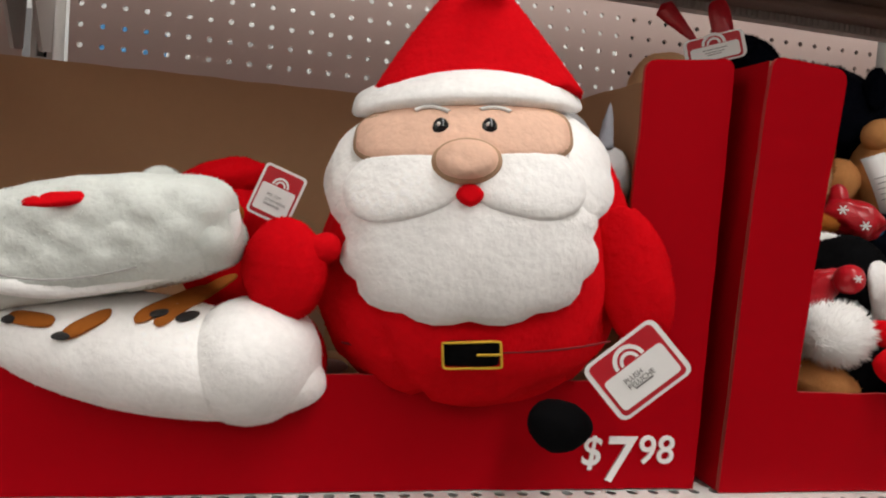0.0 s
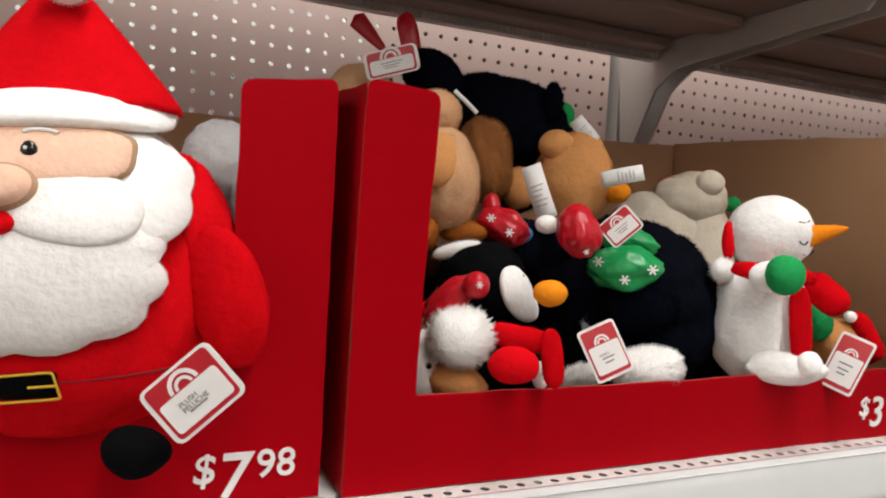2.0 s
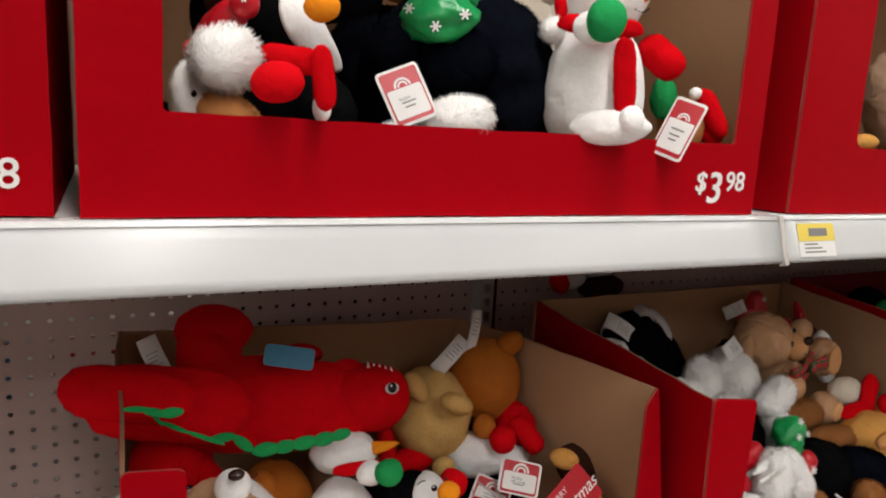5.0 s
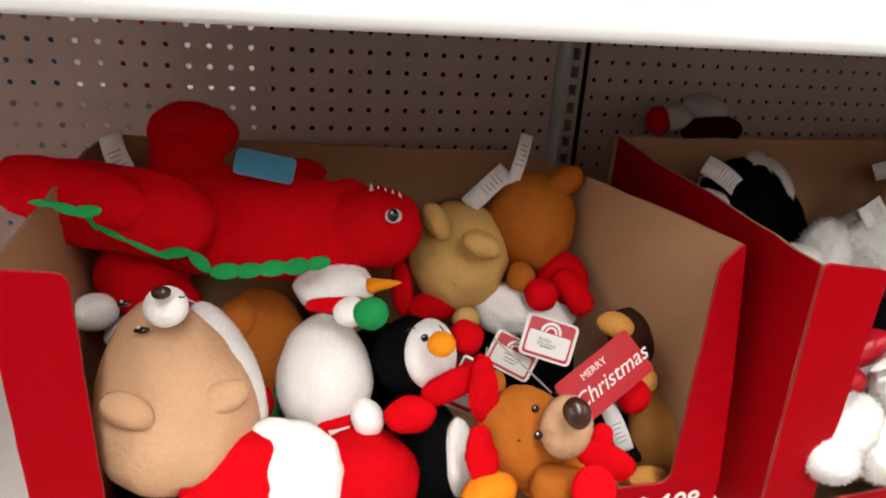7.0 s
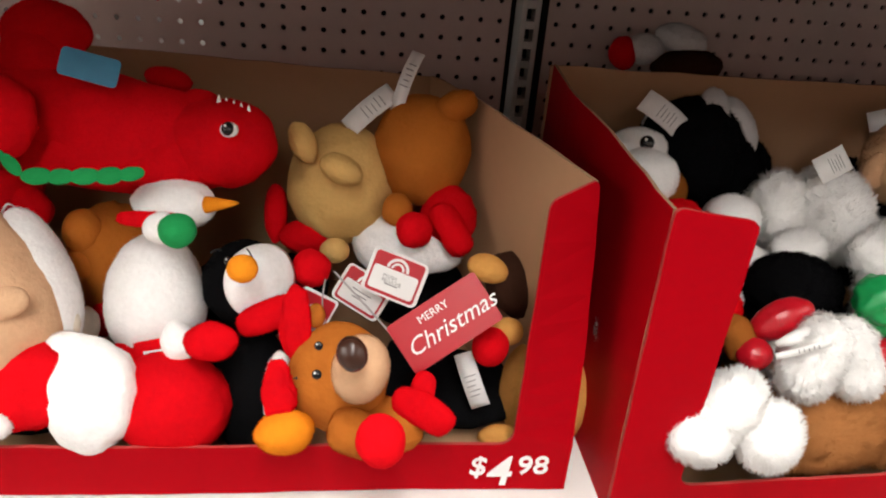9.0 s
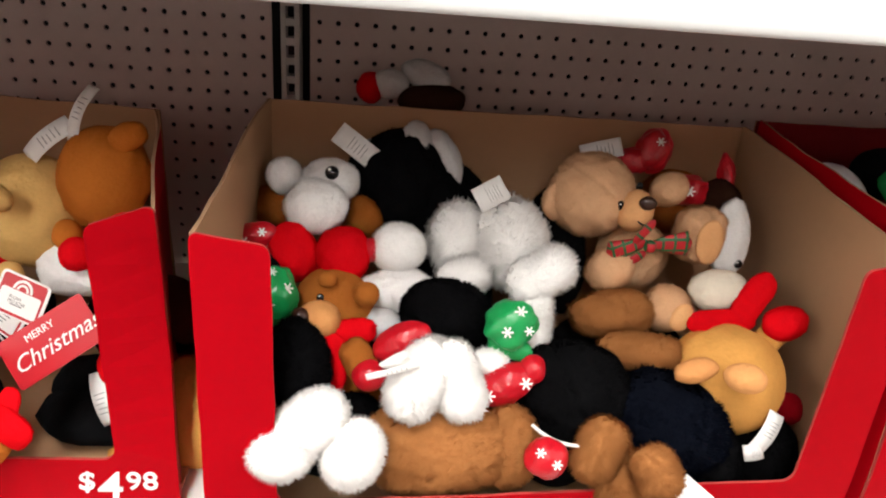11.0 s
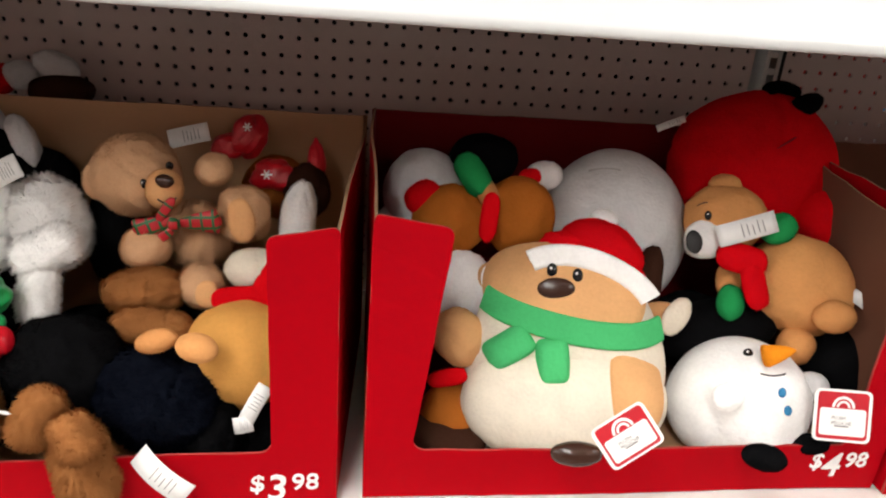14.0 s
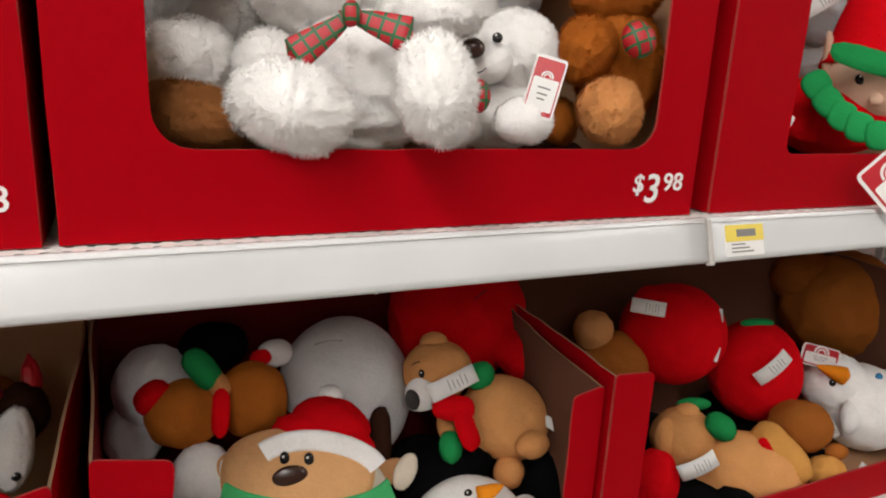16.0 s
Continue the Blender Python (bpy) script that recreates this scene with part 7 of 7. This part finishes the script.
blob(T, "antler", (0.0202, -0.08, -0.0557), (0.0359, 0.0116, 0.0136), "dark_brown", ang=-95, kind="c")
blob(T, "antler", (-0.1189, -0.05, 0.0004), (0.0177, 0.015, 0.0318), "dark_brown", ang=-30)
blob(T, "antler", (-0.1012, -0.05, -0.0208), (0.0141, 0.012, 0.0212), "dark_brown", ang=30)
blob(T, "ear", (-0.0996, -0.03, 0.0668), (0.0239, 0.016, 0.0188), "white")
stitch(T, "logo_stitch", ((-0.0478, -0.0476, 0.0713), (-0.0274, -0.0527, 0.0758), (-0.011, -0.0593, 0.0704)), 0.00140, "thread_grey")
T = toy("plush_santa", "round red plush santa lying face down with black feet", (1.1104, 0.3700, 1.1728), (-21.43, -4.24, -6.41))
blob(T, "body", (-0.0015, 0, -0.0077), (0.1073, 0.0716, 0.1022), "red", lump=0.012)
blob(T, "arm", (0.0688, -0.05, -0.0813), (0.0389, 0.0264, 0.031), "red", ang=-51, kind="c")
blob(T, "foot", (0.0287, -0.02, 0.0903), (0.0249, 0.0109, 0.0128), "black", ang=-10)
blob(T, "foot", (0.0477, -0.04, 0.0665), (0.0251, 0.0119, 0.014), "black", ang=25)
blob(T, "trim", (0.0783, -0.03, -0.0364), (0.0082, 0.007, 0.0246), "white", ang=-15)
stitch(T, "seam", ((-0.0263, -0.0701, -0.0064), (-0.0018, -0.0714, 0.0063), (0.0253, -0.0665, 0.0226)), 0.00108, "thread_red")
care_label(T, (-0.1133, -0.02, 0.0472), (0.0393, 0.0091), ang=20)
T = toy("plush_dog", "orange brown plush dog with green hat and red collar", (0.7421, 0.3000, 1.1133), (-21.43, -4.24, -6.41))
blob(T, "head", (-0.0383, 0, -0.0104), (0.046, 0.0361, 0.0425), "orange_brown", lump=0.015)
blob(T, "body", (0.0453, 0, -0.007), (0.0435, 0.037, 0.0487), "orange_brown")
blob(T, "hat", (-0.0106, -0.02, 0.0404), (0.0283, 0.0139, 0.0163), "green", ang=-57, kind="c")
blob(T, "hat_arm", (0.0053, -0.02, 0.02), (0.0222, 0.0104, 0.0122), "tan", ang=-58, kind="c")
blob(T, "mitten", (-0.0701, -0.01, 0.015), (0.0234, 0.0164, 0.0193), "red", ang=30)
blob(T, "collar", (0.0072, -0.06, -0.0107), (0.028, 0.0052, 0.0103), "red", ang=-98, kind="c")
blob(T, "nose", (0.0604, 0.02, 0.0431), (0.0143, 0.0091, 0.0107), "red")
T = toy("plush_penguin", "black and white plush penguin at the back of the box", (0.6809, 0.3500, 1.1301), (-21.43, -4.24, -6.41))
blob(T, "body", (-0.0072, 0, -0.0108), (0.0504, 0.0429, 0.054), "greywhite", lump=0.02)
blob(T, "head", (0.0684, 0, 0.0303), (0.0432, 0.0269, 0.0317), "black")
blob(T, "side", (-0.0375, 0.01, -0.065), (0.0364, 0.031, 0.0437), "greywhite")
T = toy("plush_bear", "brown and white plush bears crushed behind the round dog", (0.7053, 0.1700, 0.9405), (-21.43, -4.24, -6.41))
blob(T, "body", (0, 0, -0.0323), (0.0355, 0.0302, 0.0452), "orange_brown", lump=0.03)
blob(T, "scarf", (-0.0029, -0.03, 0.0217), (0.022, 0.0047, 0.0093), "red", ang=10, kind="c")
blob(T, "head", (0.0109, 0.05, 0.1147), (0.0378, 0.0321, 0.0446), "white")
blob(T, "leg", (0.0229, -0.01, -0.0549), (0.0191, 0.0162, 0.0223), "cream")
T = toy("plush_dog", "black plush dog filling the box corner", (1.1856, 0.2000, 1.0000), (-21.43, -4.24, -6.41))
blob(T, "body", (0, 0, -0.0281), (0.0632, 0.0448, 0.0527), "black", fur=0.002)
blob(T, "rump", (-0.1782, 0.04, 0.0081), (0.0551, 0.0406, 0.0478), "black", fur=0.002)

# lower shelf, fourth box: red ball toys, orange bears, snowman
T = toy("plush_ball", "round red plush toy with a white label", (1.4834, 0.3000, 1.1148), (-14.56, -2.81, -24.22))
blob(T, "body", (0, 0, 0), (0.0902, 0.0726, 0.0854), "red", lump=0.01)
care_label(T, (-0.0644, -0.08, 0.051), (0.0554, 0.0232), ang=-10)
blob(T, "arm", (-0.0397, -0.02, 0.059), (0.0283, 0.02, 0.0236), "red")
stitch(T, "trim", ((0.0689, -0.0317, 0.0431), (0.0631, -0.0527, -0.0027), (0.0525, -0.0495, -0.0399)), 0.00368, "thread_white")
T = toy("plush_ball", "round red plush toy lying on its front with a label", (1.6472, 0.2600, 1.0412), (-14.56, -2.81, -24.22))
blob(T, "body", (0, 0, 0), (0.0801, 0.0681, 0.0891), "red", lump=0.01)
care_label(T, (-0.0065, -0.08, 0.0188), (0.0673, 0.0243), ang=40)
blob(T, "hem", (-0.0042, -0.02, 0.0852), (0.0295, 0.0067, 0.0079), "green")
T = toy("plush_bear", "brown furry bear at the back of the box", (1.9601, 0.3600, 1.1104), (-14.56, -2.81, -24.22))
blob(T, "body", (0.0233, 0, -0.0116), (0.1223, 0.0941, 0.1106), "brown", fur=0.003, lump=0.05)
blob(T, "head", (-0.0582, 0, 0.0466), (0.0641, 0.0446, 0.0524), "brown", fur=0.003)
T = toy("plush_bear", "orange tan plush bear with green scarf lying face down", (1.5247, 0.1600, 0.9504), (-14.56, -2.81, -24.22))
blob(T, "head", (-0.0924, 0, 0.0317), (0.0507, 0.0416, 0.0489), "tan", lump=0.012)
blob(T, "ear", (-0.1261, -0.02, 0.0372), (0.0178, 0.0151, 0.0311), "tan")
blob(T, "ear", (-0.0896, -0.01, 0.0767), (0.0197, 0.0114, 0.0135), "tan")
blob(T, "body", (0.0091, 0, -0.0272), (0.0906, 0.0577, 0.0679), "tan", ang=-15, lump=0.012)
blob(T, "collar", (-0.0439, -0.03, 0.0576), (0.0264, 0.0165, 0.0194), "green", ang=-40)
blob(T, "cap", (-0.0743, 0, 0.0861), (0.0272, 0.0085, 0.01), "green")
care_label(T, (-0.0903, -0.06, 0.0063), (0.0617, 0.0257), ang=25)
blob(T, "leg", (0.0585, -0.01, 0.0075), (0.0571, 0.0267, 0.0314), "yellowtan", ang=-49, kind="c")
blob(T, "band", (0.0398, -0.03, 0.0047), (0.0399, 0.0075, 0.0088), "red", ang=-60, kind="c")
blob(T, "bear_brown", (0.116, 0.04, 0.0394), (0.0516, 0.0379, 0.0446), "brown")
blob(T, "ear", (0.1713, 0.03, 0.0002), (0.0186, 0.0119, 0.014), "brown")
blob(T, "paw", (0.1471, 0.02, -0.0292), (0.0323, 0.022, 0.0258), "yellowtan")
blob(T, "sleeve", (-0.1452, -0.03, -0.0261), (0.0352, 0.03, 0.0485), "red")
T = toy("plush_snowman", "white plush snowman with blue buttons and carrot nose", (1.8413, 0.2000, 0.9893), (-14.56, -2.81, -24.22))
blob(T, "body", (0.0207, 0, -0.0207), (0.0827, 0.0659, 0.0775), "white", lump=0.012)
blob(T, "head", (-0.0362, 0, 0.0207), (0.0568, 0.0483, 0.0568), "white")
blob(T, "nose", (-0.0677, -0.05, 0.0529), (0.0296, 0.0143, 0.0169), "orange", ang=159, kind="n")
bead(T, "button", (0.0035, -0.0239, 0.0435), (0.0071, 0.0036, 0.0071), "blue")
bead(T, "button", (0.0216, -0.0401, 0.0414), (0.007, 0.0035, 0.007), "blue")
bead(T, "eye", (-0.0621, -0.0429, 0.0309), (0.0065, 0.0032, 0.0065))
bead(T, "glint", (-0.0637, -0.0458, 0.0335), (0.0014, 0.001, 0.0014), "thread_white")
hang_tag(T, (-0.0765, -0.03, 0.075), (0.0706, 0.0383), ang=-15)
blob(T, "arm", (-0.0439, -0.06, -0.0265), (0.0148, 0.0125, 0.0295), "white")
care_label(T, (-0.064, -0.04, -0.0465), (0.044, 0.014), ang=-60)
care_label(T, (-0.0311, -0.06, -0.1229), (0.0453, 0.0118), ang=50)
T = toy("plush_bear", "tan plush bear in the box corner", (1.3400, 0.3300, 1.1304), (-14.56, -2.81, -24.22))
blob(T, "body", (0, 0, -0.0046), (0.0325, 0.0277, 0.0325), "tan")
blob(T, "back", (0.0328, 0.02, -0.0591), (0.0662, 0.0442, 0.052), "brown")

# filler toys added at the bottom of the boxes, dark for the shade in the gaps
GAP_FILL = [(HI + 0.006, (-0.94, -0.7333), "taupe"), (HI + 0.006, (-0.5103, -0.307, -0.1037), "navy"), (HI + 0.006, (0.1097, 0.305, 0.5003), "black"),
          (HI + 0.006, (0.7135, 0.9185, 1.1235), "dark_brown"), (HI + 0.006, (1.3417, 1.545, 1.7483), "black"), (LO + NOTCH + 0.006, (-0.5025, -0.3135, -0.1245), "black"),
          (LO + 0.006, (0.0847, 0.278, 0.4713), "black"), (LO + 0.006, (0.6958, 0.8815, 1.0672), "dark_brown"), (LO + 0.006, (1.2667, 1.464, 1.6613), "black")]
spin = random.Random(11)
for z_, xs, cloth_ in GAP_FILL:
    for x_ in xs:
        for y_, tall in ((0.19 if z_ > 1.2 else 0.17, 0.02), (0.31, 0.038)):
            T = toy("plush_toy", "dark filler plush toy added for the shaded gaps at the box bottom", (x_, y_, z_), (0, 0, spin.uniform(0, 360)))
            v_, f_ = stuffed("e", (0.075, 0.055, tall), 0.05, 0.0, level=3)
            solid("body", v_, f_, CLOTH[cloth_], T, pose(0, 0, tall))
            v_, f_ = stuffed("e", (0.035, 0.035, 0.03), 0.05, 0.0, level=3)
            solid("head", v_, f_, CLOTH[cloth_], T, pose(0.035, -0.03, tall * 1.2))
